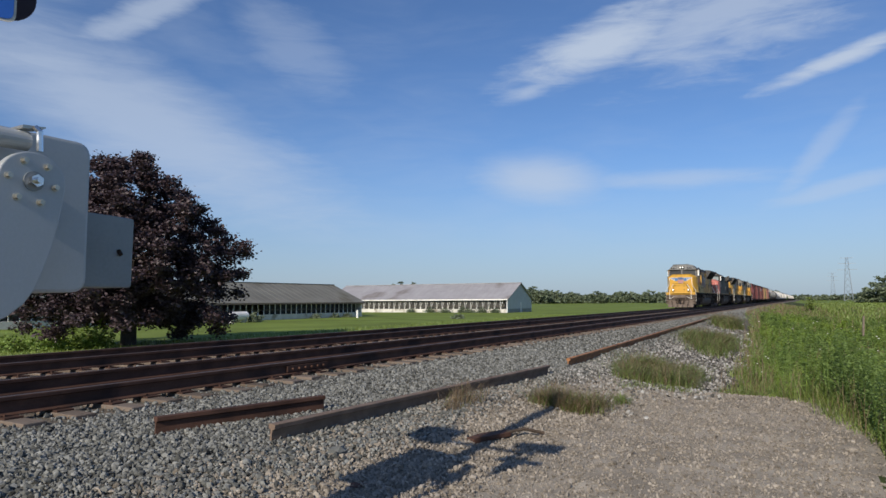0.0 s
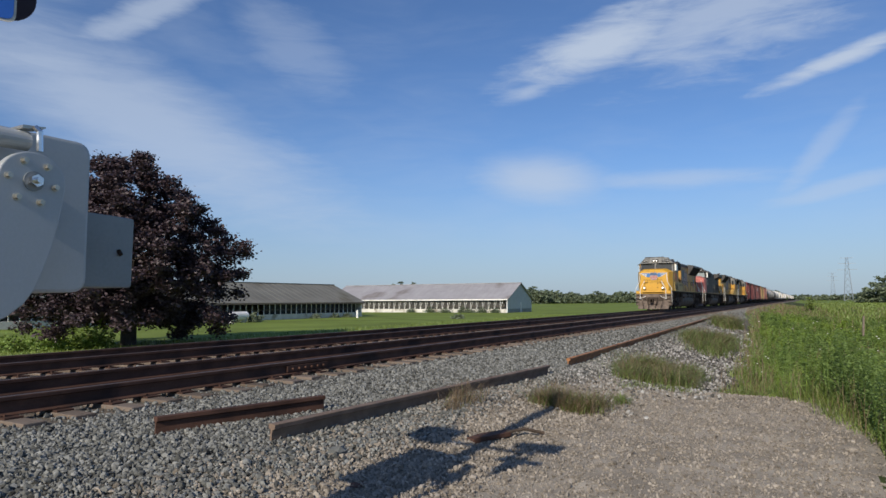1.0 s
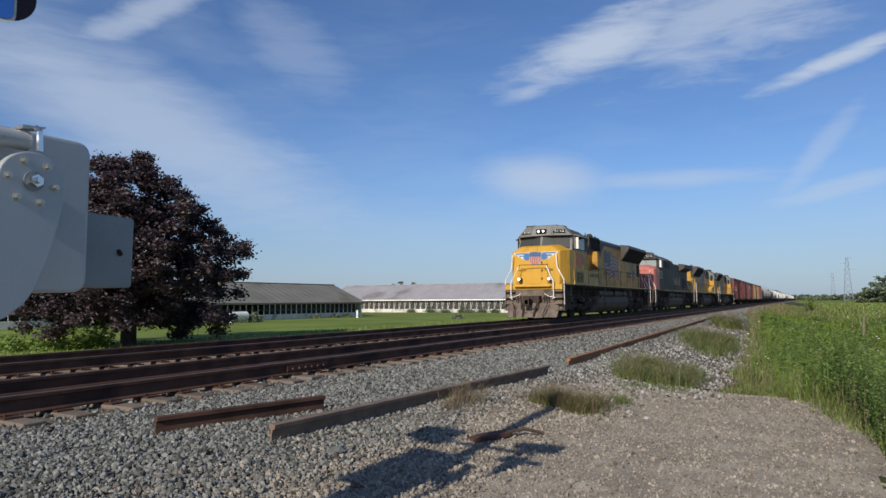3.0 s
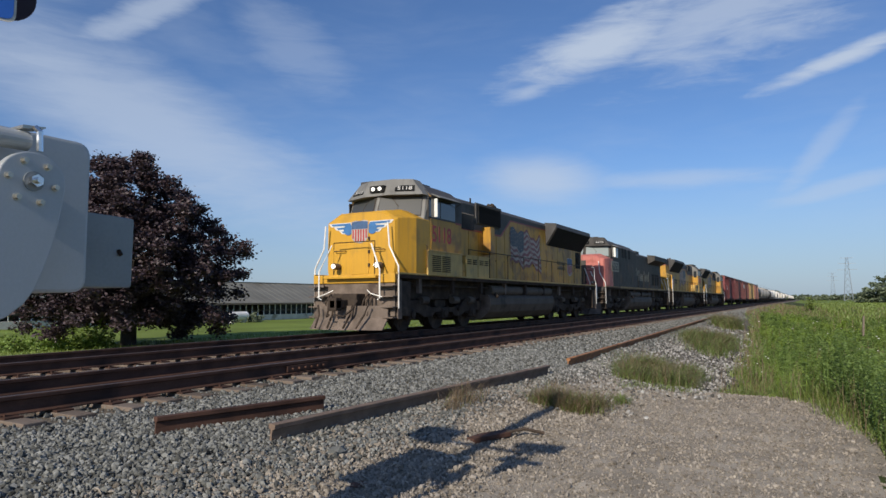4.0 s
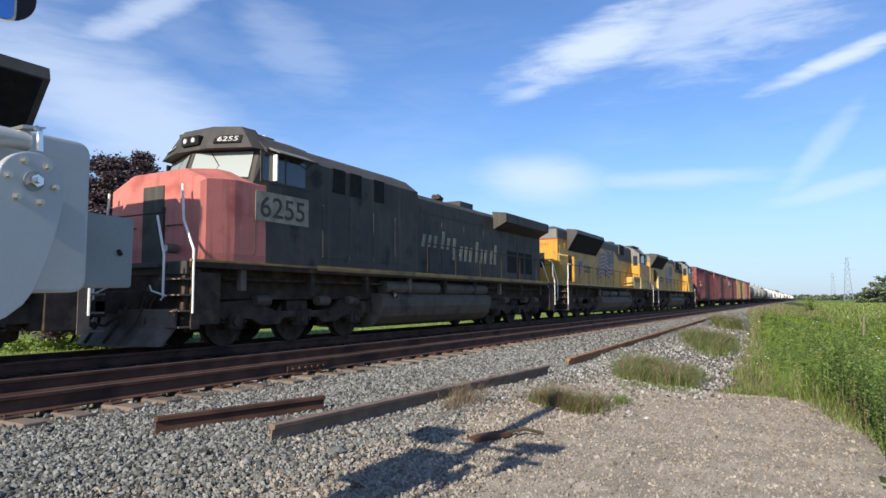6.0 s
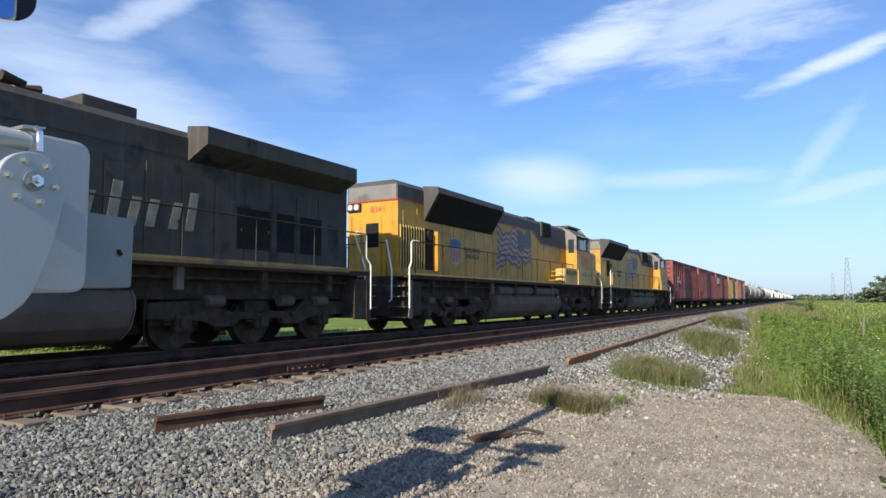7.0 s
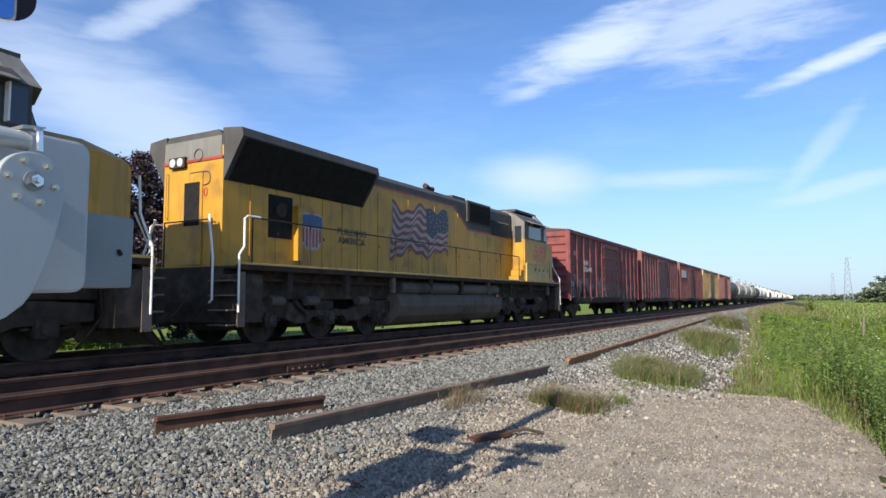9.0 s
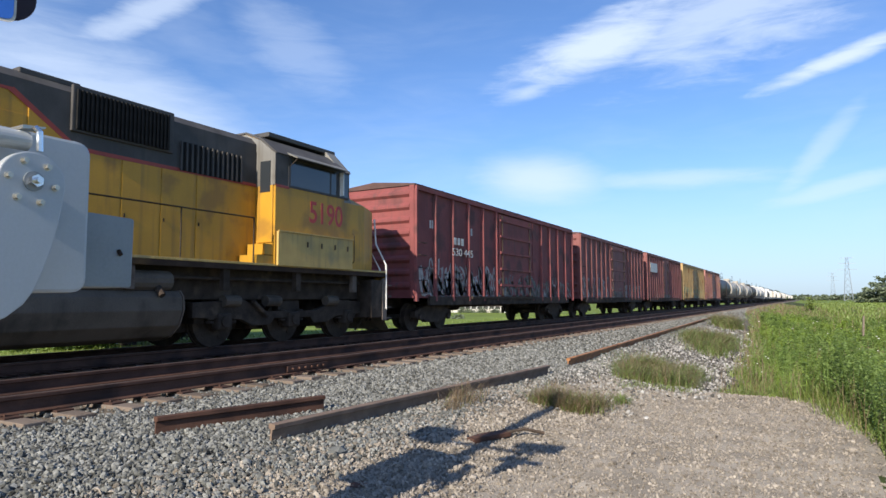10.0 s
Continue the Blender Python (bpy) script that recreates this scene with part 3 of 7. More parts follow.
def loose_rail(label, a, b, material, tilt=0.0, sink=0.0):
    a, b = Vector((a[0], a[1], float(ground_z(*a)))), Vector((b[0], b[1], float(ground_z(*b))))
    L = (b - a).length
    ob = part("loose_rail", prism(B(), [(x, z + 0.186) for x, z in rail_outline()], 0, L), material, None, label)
    d = b - a
    ob.matrix_basis = Matrix.Translation(a - Vector((0, 0, sink))) @ Matrix.Rotation(math.atan2(-d.x, d.y), 4, "Z") @ Matrix.Rotation(math.atan2(d.z, d.xy.length), 4, "X") @ Matrix.Rotation(tilt, 4, "Y")
    tagged(ob, category="rail", group="discarded rails")
    return ob


loose_rail("short cut length of rusty rail lying on ballast", (-5.07, 3.84), (-4.64, 5.62), RAIL_RUST, 0.0, 0.02)
loose_rail("discarded rail half sunk along the edge of the ballast", (-3.97, 4.12), (-3.77, 10.3), RAIL_DULL, 0.10, 0.03)
loose_rail("bright orange rusty rail lying along the ballast edge", (-3.88, 11.7), (-5.0, 46.0), RAIL_ORANGE, 0.10, 0.04)


# ---- blades, leaves and trees ----
def blades(x, y, z, height, width, bend=0.35):
    """Curved three-step blades: verts and quads."""
    n = len(x)
    a = rng.uniform(0, 2 * np.pi, n)
    d = np.stack([np.cos(a), np.sin(a)], 1)
    side = np.stack([-d[:, 1], d[:, 0]], 1)
    lean = rng.uniform(0.05, bend, n) * height
    rows = []
    for t, w in ((0, 1), (0.4, 0.85), (0.75, 0.55), (1.0, 0.06)):
        c = np.stack([x, y], 1) + d * (lean * t * t)[:, None]
        zz = z + height * t * (1 - 0.12 * t)
        for s in (-1, 1):
            p = c + side * (s * 0.5 * w * width)[:, None]
            rows.append(np.concatenate([p, zz[:, None]], 1))
    v = np.stack(rows, 1)
    q = np.array([(0, 1, 3, 2), (2, 3, 5, 4), (4, 5, 7, 6)])
    return v.reshape(-1, 3), (q[None] + 8 * np.arange(n)[:, None, None]).reshape(-1, 4)


def leaves(c, size, droop=0.4, aspect=0.45):
    """Folded lance-shaped leaves at points c: two quads each."""
    n = len(c)
    a = rng.uniform(0, 2 * np.pi, n)
    tip = np.stack([np.cos(a), np.sin(a), rng.uniform(-droop, 0.5, n)], 1)
    tip /= np.linalg.norm(tip, axis=1)[:, None]
    side = np.cross(tip, rng.normal(size=(n, 3)))
    side /= np.linalg.norm(side, axis=1)[:, None]
    up = np.cross(side, tip)
    s = np.asarray(size)[:, None] * np.ones((n, 1))
    w = s * aspect
    v = np.stack([c, c + tip * s * 0.45 + side * w * 0.5 + up * s * 0.08, c + tip * s, c + tip * s * 0.45 - side * w * 0.5 + up * s * 0.08], 1)
    return v.reshape(-1, 3), (np.array([[0, 1, 2, 3]])[None] + 4 * np.arange(n)[:, None, None]).reshape(-1, 4)


def grass(name, label, x, y, height, width, material, bend=0.35, category="grass"):
    v, f = blades(x, y, ground_z(x, y) - 0.02, height, width, bend)
    return tagged(soup(name, v, f, material), label, category, kind="stuff")


def bank_points(n, near, far, power=2.2):
    """Points of the weedy ditch beside the pad and the bank beyond it."""
    y = near + (far - near) * rng.uniform(0, 1, n) ** power
    left = np.interp(y, [0, 6.2, 7.4, 10.0, 11.2, 12.0, 40, 60, 90, 170], [1.15, 1.0, 0.68, 0.16, -1.0, -1.15, -2.5, -4.3, -4.9, -5.0])
    left = left + rng.normal(0, 0.08, n) + 0.12 * np.sin(y * 1.9)
    wide = np.clip(2.5 + y * 0.28, 3, 40)
    x = left + wide * rng.uniform(0, 1, n) ** 1.3
    return x, y


# fine meadow grass, patchy in height, with a fringe that leans over the gravel
x, y = bank_points(120000, 4.0, 170.0, 3.0)
patchy = 0.65 + 0.35 * np.sin(x * 1.9 + 1.3 * np.sin(y * 0.8)) * np.cos(y * 1.1 + x * 0.6)
h = rng.uniform(0.14, 0.50, len(x)) * patchy * np.clip(0.8 + 0.16 * (x + 1.2), 0.7, 1.15)
grass("tall_grass", "tall green grass in the ditch beside the gravel pad", x, y, h, 0.0035 + 0.0006 * y, GRASS, 1.3)
x, y = bank_points(9000, 4.5, 150.0, 2.8)
grass("dry_grass", "dry straw-coloured stems among the green grass", x, y, rng.uniform(0.2, 0.75, len(x)), 0.0025 + 0.0005 * y, GRASS_DRY, 0.5)
# far meadow and field fringe
n = 26000
x, y = rng.uniform(-34, -14.6, n), 5 + 95 * rng.uniform(0, 1, n) ** 1.3
grass("field_grass", "mown green grass beyond the tracks", x, y, rng.uniform(0.06, 0.26, n), 0.02 + 0.0008 * y, GRASS)
n = 16000
x, y = 3 + 60 * rng.uniform(0, 1, n) ** 1.4, 40 + 260 * rng.uniform(0, 1, n) ** 1.5
grass("meadow_grass", "rough green meadow beside the railway", x, y, rng.uniform(0.3, 0.8, n), 0.06 + 0.0012 * y, GRASS)


def weeds(name, label, material, n, near, far, tall, leaf, seed_x=None, leaves_each=46, right=0.0):
    """Upright bushy stems, each hung with small leaves."""
    x, y = bank_points(n, near, far) if seed_x is None else seed_x
    x = x + right
    n = len(x)
    z = ground_z(x, y)
    h = tall * rng.uniform(0.6, 1.15, n)
    k = leaves_each
    t = rng.uniform(0.12, 1, (n, k))
    a = rng.uniform(0, 2 * np.pi, (n, k))
    r = 0.22 * h[:, None] * (1.1 - t) * rng.uniform(0.2, 1, (n, k))
    c = np.stack([x[:, None] + r * np.cos(a), y[:, None] + r * np.sin(a), z[:, None] + h[:, None] * t], -1).reshape(-1, 3)
    size = (leaf * rng.uniform(0.6, 1.3, (n, k)) * np.clip(y / 9, 1, 4)[:, None]).ravel()
    v1, f1 = leaves(c, size, 0.3, 0.42)
    v2, f2 = blades(x, y, z, h, np.full(n, 0.012), 0.15)
    return tagged(soup(name, np.concatenate([v1, v2]), np.concatenate([f1, f2 + len(v1)]), material), label, "weeds", kind="stuff")


def drifts(count, each, near, far, spread, right):
    """Weeds grow in drifts: points gathered round scattered centres."""
    cx, cy = bank_points(count, near, far, 1.7)
    cx = cx + right
    x = np.repeat(cx, each) + rng.normal(0, spread, count * each)
    y = np.repeat(cy, each) + rng.normal(0, spread * 1.3, count * each)
    keep = x > np.interp(y, [0, 6.2, 7.4, 10.0, 11.2, 12.0, 57.4], [1.2, 1.05, 0.74, 0.35, -0.8, -0.9, -3.0])
    return x[keep], y[keep]


def edge_points(n):
    """The thicket that overhangs the pad's edge."""
    y = rng.uniform(3.6, 11.0, n)
    return np.interp(y, [0, 6.2, 7.2, 10.0, 11.2], [1.15, 1.0, 0.74, 0.38, -0.4]) + 1.6 * rng.uniform(0, 1, n) ** 1.2, y


weeds("leafy_weeds", "dense leafy green weeds filling the ditch", WEED, 0, 0, 0, 0.55, 0.023, drifts(125, 22, 5.0, 60.0, 0.42, 0.75), 110)
weeds("dark_weeds", "darker bushy weeds in the ditch", WEED_DARK, 0, 0, 0, 0.72, 0.024, drifts(60, 20, 5.5, 60.0, 0.32, 1.2), 110)
weeds("lime_weeds", "bright lime-green weeds in the ditch", WEED_LIME, 0, 0, 0, 0.66, 0.024, drifts(45, 16, 6.0, 45.0, 0.32, 0.9), 100)
weeds("edge_weeds", "tall weeds crowding the edge of the pad", WEED_DARK, 0, 0, 0, 0.95, 0.036, edge_points(900), 95)
n = 95
fx, fy = bank_points(n, 7.0, 45.0)
fz = ground_z(fx, fy) + rng.uniform(0.35, 0.8, n)
v, f = leaves(np.repeat(np.stack([fx, fy, fz], 1), 6, 0), np.repeat(0.009 + 0.0008 * fy, 6), 0.1, 0.8)
tagged(soup("white_wildflowers", v, f, FLOWER), "small white wildflowers among the weeds", "flowers", kind="stuff")


def tuft(label, cx, cy, rx, ry, tall, n, green):
    """A clump of rank grass: several uneven tussocks with dry heads."""
    m = 9
    tx, ty, ts = cx + rx * rng.uniform(-0.8, 0.8, m), cy + ry * rng.uniform(-0.8, 0.8, m), rng.uniform(0.55, 1.15, m)
    k = rng.integers(0, m, n)
    x = tx[k] + rng.normal(0, 0.30 * rx, n) * ts[k]
    y = ty[k] + rng.normal(0, 0.28 * ry, n) * ts[k]
    h = tall * ts[k] * rng.uniform(0.35, 1.15, n)
    g = int(n * green)
    ob = thing("grass_clump", label, "grass", group="grass clumps on the ballast edge")
    v, f = blades(x[:g], y[:g], ground_z(x[:g], y[:g]), h[:g] * 0.8, np.full(g, 0.0032 + 0.00035 * cy), 2.2)
    tagged(soup("green_grass", v, f, GRASS_OLIVE, ob), kind="stuff")
    v, f = blades(x[g:], y[g:], ground_z(x[g:], y[g:]), h[g:], np.full(n - g, 0.002 + 0.00028 * cy), 1.9)
    tagged(soup("dry_grass", v, f, GRASS_DRY, ob), "dry brown stems", kind="stuff")


tuft("brown and green grass clump at the end of a discarded rail", -2.70, 8.05, 0.45, 0.45, 0.33, 3600, 0.40)
tuft("dry grass stalks growing over a discarded rail", -3.55, 6.9, 0.22, 0.5, 0.34, 420, 0.1)
tuft("large clump of green and tan grass on pale stones", -2.50, 12.6, 0.62, 1.5, 0.46, 10000, 0.66)
tuft("green and brown grass clump along the bank", -2.65, 22.5, 0.70, 3.2, 0.48, 7000, 0.72)
tuft("dry bush of grass beside the orange rusty rail", -3.25, 35.0, 0.6, 2.4, 0.7, 3500, 0.65)
tuft("small green weed patch on the bank edge", -2.2, 8.9, 0.14, 0.2, 0.16, 260, 0.9)
tuft("low grass fringe along the far end of the pad", -0.2, 11.2, 0.8, 0.3, 0.20, 1100, 0.8)
tuft("green weeds at the foot of the pale bank", -2.0, 10.3, 0.5, 0.3, 0.14, 500, 0.85)


def crown_tree(name, label, place, height, radius, leaf_mat, n_clumps, per, leaf, base=0.12, skew=(0, 0), trunk_r=0.3, group="", squash=0.6, sharp=0.25, spread=0.06):
    """Tapered trunk, forking limbs, and a ragged crown of leaf clumps set at the limbs' ends."""
    x, y = place
    z = float(ground_z(x, y))
    tree = thing(name, label, "tree", Matrix.Translation((x, y, z)), group)
    ends, bm = [], B()
    cyl(bm, (0, 0, -0.2), (0, 0, height * 0.35), trunk_r, 10, trunk_r * 0.7)
    cyl(bm, (0, 0, height * 0.34), (skew[0] * 0.3, skew[1] * 0.3, height * 0.8), trunk_r * 0.7, 8, trunk_r * 0.15)
    for i in range(16):
        a, t = i * 2.4, 0.14 + 0.6 * i / 16
        r = radius * (0.75 - 0.45 * t)
        p0 = Vector((0, 0, height * t))
        p1 = p0 + Vector((math.cos(a) * r, math.sin(a) * r, height * (0.06 + 0.12 * t)))
        cyl(bm, p0, p1, trunk_r * 0.32, 6, trunk_r * 0.08)
    part("trunk", bm, BARK, tree)
    k = n_clumps
    # points in a dome, thinned at the rim by noise so that the outline is uneven
    u = rng.normal(size=(k * 3, 3))
    u /= np.linalg.norm(u, axis=1)[:, None]
    u *= (rng.uniform(0, 1, (len(u), 1)) ** 0.36)
    u = u[u[:, 2] > -0.55][:k]
    lump = np.array([noise.noise(Vector((p * 2.3 + np.array([x, y, 0])).tolist())) for p in u])
    u = u * (1 + 0.22 * lump)[:, None]
    low, mid = height * base, height * (base + (1 - base) * 0.40)
    c = np.stack([u[:, 0] * radius, u[:, 1] * radius, np.where(u[:, 2] > 0, mid + u[:, 2] * (height - mid), mid + u[:, 2] / 0.6 * (mid - low))], 1)
    taper = np.clip(1.08 - np.clip((c[:, 2] - mid) / (height - mid), 0, 1) ** 1.2 * sharp, 0.4, 1.1)
    c[:, :2] *= taper[:, None]
    c[:, :2] += np.array(skew)[None] * (c[:, 2:3] / height)
    pts = np.repeat(c, per, 0) + rng.normal(0, radius * spread, (len(c) * per, 3)) * np.array([1, 1, squash])
    v, f = leaves(pts, leaf * rng.uniform(0.6, 1.4, len(pts)), 0.7, 0.7)
    tagged(soup("crown", v, f, leaf_mat, tree), kind="stuff")
    return tree


crown_tree("copper_beech_tree", "broad copper beech tree with dark purple leaves", (-32.0, 22.4), 10.4, 5.5, BEECH, 520, 290, 0.17, 0.05, (-0.2, -0.2), 0.42, sharp=0.34, spread=0.047)


def shrub(label, x, y, r, h, material, n, leaf, group=""):
    ob = thing("shrub", label, "shrub", Matrix.Translation((x, y, float(ground_z(x, y)))), group)
    u = rng.normal(size=(n, 3))
    u /= np.linalg.norm(u, axis=1)[:, None]
    u *= rng.uniform(0.3, 1, (n, 1)) * (1 + 0.25 * np.sin(u[:, :1] * 7 + u[:, 1:2] * 9))
    u[:, 2] = np.abs(u[:, 2])
    v, f = leaves(u * np.array([r, r, h]), leaf * rng.uniform(0.6, 1.4, n), 0.5, 0.7)
    soup("foliage", v, f, material, ob)
    bm = B()
    for i in range(5):
        a = i * 1.26
        cyl(bm, (0, 0, -0.05), (math.cos(a) * r * 0.5, math.sin(a) * r * 0.5, h * 0.7), 0.03, 5, 0.01)
    part("stems", bm, BARK, ob)
    return ob


for bx, by, br, bh in ((-32.5, 18.6, 1.3, 1.1), (-31.6, 20.3, 1.1, 1.4), (-33.8, 17.2, 1.5, 0.9), (-33.3, 20.6, 1.2, 1.0)):
    shrub("green shrub at the foot of the beech", bx, by, br, bh, WEED, 900, 0.16, "shrubs by the beech")
shrub("round green shrub beside the white tank", -55.4, 54.2, 1.5, 0.95, TREE_GREEN, 900, 0.3)
for i, (bx, by) in enumerate(((-69.5, 111.4), (-65, 111.2), (-61.5, 111.3), (-58.0, 111.5), (-56.4, 111.2), (-53.6, 111.3), (-51.0, 111.5))):
    shrub("scrubby weeds against the barn wall", bx, by, 0.9 + 0.3 * (i % 3), 0.9 + 0.35 * (i % 2), TREE_GREEN, 420, 0.26, "weeds along the barn")
for bx, by in ((-58.3, 73.0), (-58.4, 69.0), (-58.4, 76.0)):
    shrub("scrubby weeds against the barn wall", bx, by, 0.7, 0.7, TREE_GREEN, 300, 0.22, "weeds along the barn")
shrub("small tuft of weeds in the grass", -38.5, 73.0, 0.8, 0.7, TREE_GREEN, 300, 0.25)


# ---- the barns ----
def barn(label, m, length, width, eave, ridge, roof_mat, open_side, gable_mat, over=0.45):
    """Long low livestock barn. Local x along it, front at y = 0, open under the eave above a low wall."""
    b = thing("barn", label, "barn", m, "livestock barns")
    half = width / 2
    slope = (ridge - eave) / half
    ez = eave - over * slope
    for s, nm in ((0, "front"), (1, "rear")):
        y_e, y_r = (-over, half) if s == 0 else (width + over, half)
        bm = B()
        prism(bm, [(y_e, ez), (y_r, ridge), (y_r, ridge + 0.09), (y_e, ez + 0.09)], -0.4, length + 0.4, "x")
        rf = part("roof", bm, roof_mat, b)
        if s == 0:
            rib = None
            x = 0.0
            while x <= length:
                if rib is None:
                    bm = B()
                    prism(bm, [(y_e, ez + 0.088), (y_r, ridge + 0.088), (y_r, ridge + 0.125), (y_e, ez + 0.125)], -0.03, 0.03, "x")
                    rib = part("roof_seam", bm, roof_mat, rf)
                else:
                    share("roof_seam", rib, rf, Matrix.Translation((x, 0, 0)))
                x += 0.9 if length < 35 else 1.2
    part("ridge_cap", box(B(), -0.4, length + 0.4, half - 0.2, half + 0.2, ridge + 0.06, ridge + 0.16), roof_mat, b)
    part("rear_wall", box(B(), 0, length, width - 0.2, width, 0, eave), gable_mat, b)
    for x0, nm in ((0, "left"), (length - 0.16, "right")):
        bm = prism(B(), [(0.0, 0), (width - 0.2, 0), (width - 0.2, eave), (half, ridge - 0.03), (0.0, eave)], x0, x0 + 0.16, "x")
        g = part("gable_wall", bm, gable_mat, b)
        if x0:
            for k in range(1, int(width / 0.6)):
                y = k * 0.6
                top = eave + (ridge - eave) * (1 - abs(y - half) / half) - 0.1
                part("wall_rib", box(B(), length, length + 0.02, y - 0.03, y + 0.03, 0.1, top), gable_mat, g)
            part("trim", box(B(), length, length + 0.06, 0, 0.35, 0, eave), BARN_WHITE, g, "white corner board")
            part("base_band", box(B(), length, length + 0.03, 0.4, width - 0.2, 0, 0.75), MECH_DARK, g, "grey base band")
            part("door_post", box(B(), length, length + 0.09, half + 0.2, half + 0.7, 0, 2.0), BARN_WHITE, g, "narrow white door")
    low = part("low_wall", box(B(), 0.2, length - 0.16, -0.02, 0.18, 0, 0.72, 0.02), BARN_WALL, b, "flaking white block wall")
    part("fascia", box(B(), -0.3, length + 0.3, -over - 0.06, -over, ez - 0.12, ez + 0.1), BARN_WHITE if open_side == "trusses" else POST_WOOD, b, "board along the eave")
    # uprights and braces of the open side
    step = 1.25 if open_side == "trusses" else 0.95
    n = int(length / step)
    up = part("post", box(B(), -0.035, 0.035, 0.02, 0.12, 0.7, eave, 0.008), BARN_WHITE, b)
    up.matrix_basis = Matrix.Translation((0.3, 0, 0))
    brace = None
    for i in range(1, n):
        share("post", up, b, Matrix.Translation((0.3 + i * step, 0, 0)))
        if open_side == "trusses":
            if brace is None:
                bm = B()
                prism(bm, [(0.05, 0.75), (0.11, 0.75), (0.60, eave - 0.1), (0.54, eave - 0.1)], 0.03, 0.09, "y")
                brace = part("brace", bm, BARN_WHITE, b)
                brace.matrix_basis = Matrix.Translation((0.3 + i * step, 0, 0))
            else:
                share("brace", brace, b, Matrix.Translation((0.3 + i * step, 0, 0)))
    part("top_rail", box(B(), 0.2, length - 0.2, -0.03, 0.02, eave - 0.32, eave - 0.2), POST_WOOD if open_side != "trusses" else BARN_WHITE, b)
    part("mid_rail", box(B(), 0.2, length - 0.2, -0.03, 0.02, 1.25, 1.33), POST_WOOD, b)
    # slatted side: rolled curtain; trussed side: the interior's shade as a dark sheet
    part("curtain", box(B(), length * 0.62 if open_side == "slats" else 0.3, length * 0.985, 0.30, 0.34, 0.7, eave - (0.0 if open_side == "slats" else 0.6)), CURTAIN if open_side == "slats" else BARN_DARK, b, "dark sheet: curtain on slats, painted interior shade behind trusses")
    part("barn_floor", box(B(), 0.2, length - 0.2, 0.2, width - 0.2, 0.0, 0.05), BARN_DARK, b)
    return b


barn("long low barn with grey metal roof and open white front", pose(-90.5, 111.3, -1.42, 0, 0, 1.5), 41.7, 13.4, 2.72, 5.75, BARN_ROOF, "trusses", BARN_GREY)
barn("old low barn with stained roof and slatted open side", pose(-61.4, 30.0, -1.42, 0, 0, 87), 50.0, 12.0, 2.30, 4.85, BARN_ROOF_OLD, "slats", BARN_WHITE)

tank = thing("gas_tank", "white gas tank lying on legs in the grass", "tank", pose(-55.2, 52.0, -1.42, 0, 0, 93))
bm = B()
cyl(bm, (-1.2, 0, 0.75), (1.2, 0, 0.75), 0.5, 20)
for s in (-1, 1):
    cyl(bm, (s * 1.2, 0, 0.75), (s * 1.45, 0, 0.75), 0.5, 20, 0.28)
part("shell", bm, BARN_WHITE, tank)
for s in (-1, 1):
    part("leg", box(B(), s * 0.9 - 0.08, s * 0.9 + 0.08, -0.35, 0.35, 0, 0.45), BARN_WHITE, tank)
tagged(part("marker_post", box(B(), -0.12, 0.12, -0.12, 0.12, 0, 1.1, 0.02), BARN_WHITE, None), "short white post in the grass by the barns", "post")
bpy.data.objects["marker_post"].matrix_basis = Matrix.Translation((-54.5, 73.2, -1.42))
post = tagged(part("fence_post", box(B(), -0.035, 0.035, -0.035, 0.035, -0.1, 1.3, 0.01), POST_WOOD, None), "weathered wooden post among the weeds", "post")
post.matrix_basis = pose(1.95, 30.0, float(ground_z(1.95, 30.0)), 2, 3, 10)

# ---- distance ----
for i in range(30):
    t = i / 29
    bearing = -0.46 + t * 0.42
    d = random.uniform(430, 560)
    crown_tree("distant_tree", "green broadleaf tree in a far hedgerow", (d * math.sin(bearing), d * math.cos(bearing)), random.uniform(6, 10.5) * (1.4 if i in (6, 7, 22) else 0.9), random.uniform(6, 10), TREE_GREEN, 75, 22, 1.5, 0.02, trunk_r=0.35, group="far hedgerow")
for bx, by, bh, br in ((30, 330, 11, 8), (37, 338, 15, 9), (46, 330, 18, 9), (43, 322, 12, 8), (56, 334, 16, 10), (34, 322, 8, 6), (25, 336, 6, 5)):
    crown_tree("distant_tree", "dark green tree in a field copse", (bx, by), bh, br, TREE_GREEN, 90, 26, 1.0, 0.03, trunk_r=0.3, group="copse")
for i in range(12):
    crown_tree("distant_tree", "green broadleaf tree on the horizon", (-10 + 15 * i, 900 + 20 * (i % 3)), random.uniform(6, 10), random.uniform(9, 13), TREE_GREEN, 40, 18, 2.4, 0.02, trunk_r=0.4, group="trees on the horizon")
crown_tree("distant_tree", "pale bushy tree beside the railway", (0.9, 118), 2.3, 0.75, GRASS, 40, 24, 0.22, 0.1, trunk_r=0.06)
for bx, by in ((-142.0, 219.1), (-142.0, 228.7)):
    crown_tree("distant_tree", "green treetop showing above the barn roof", (bx, by), 10.2, 3.6, TREE_GREEN, 60, 24, 0.7, 0.1, trunk_r=0.3, group="trees behind the barn")


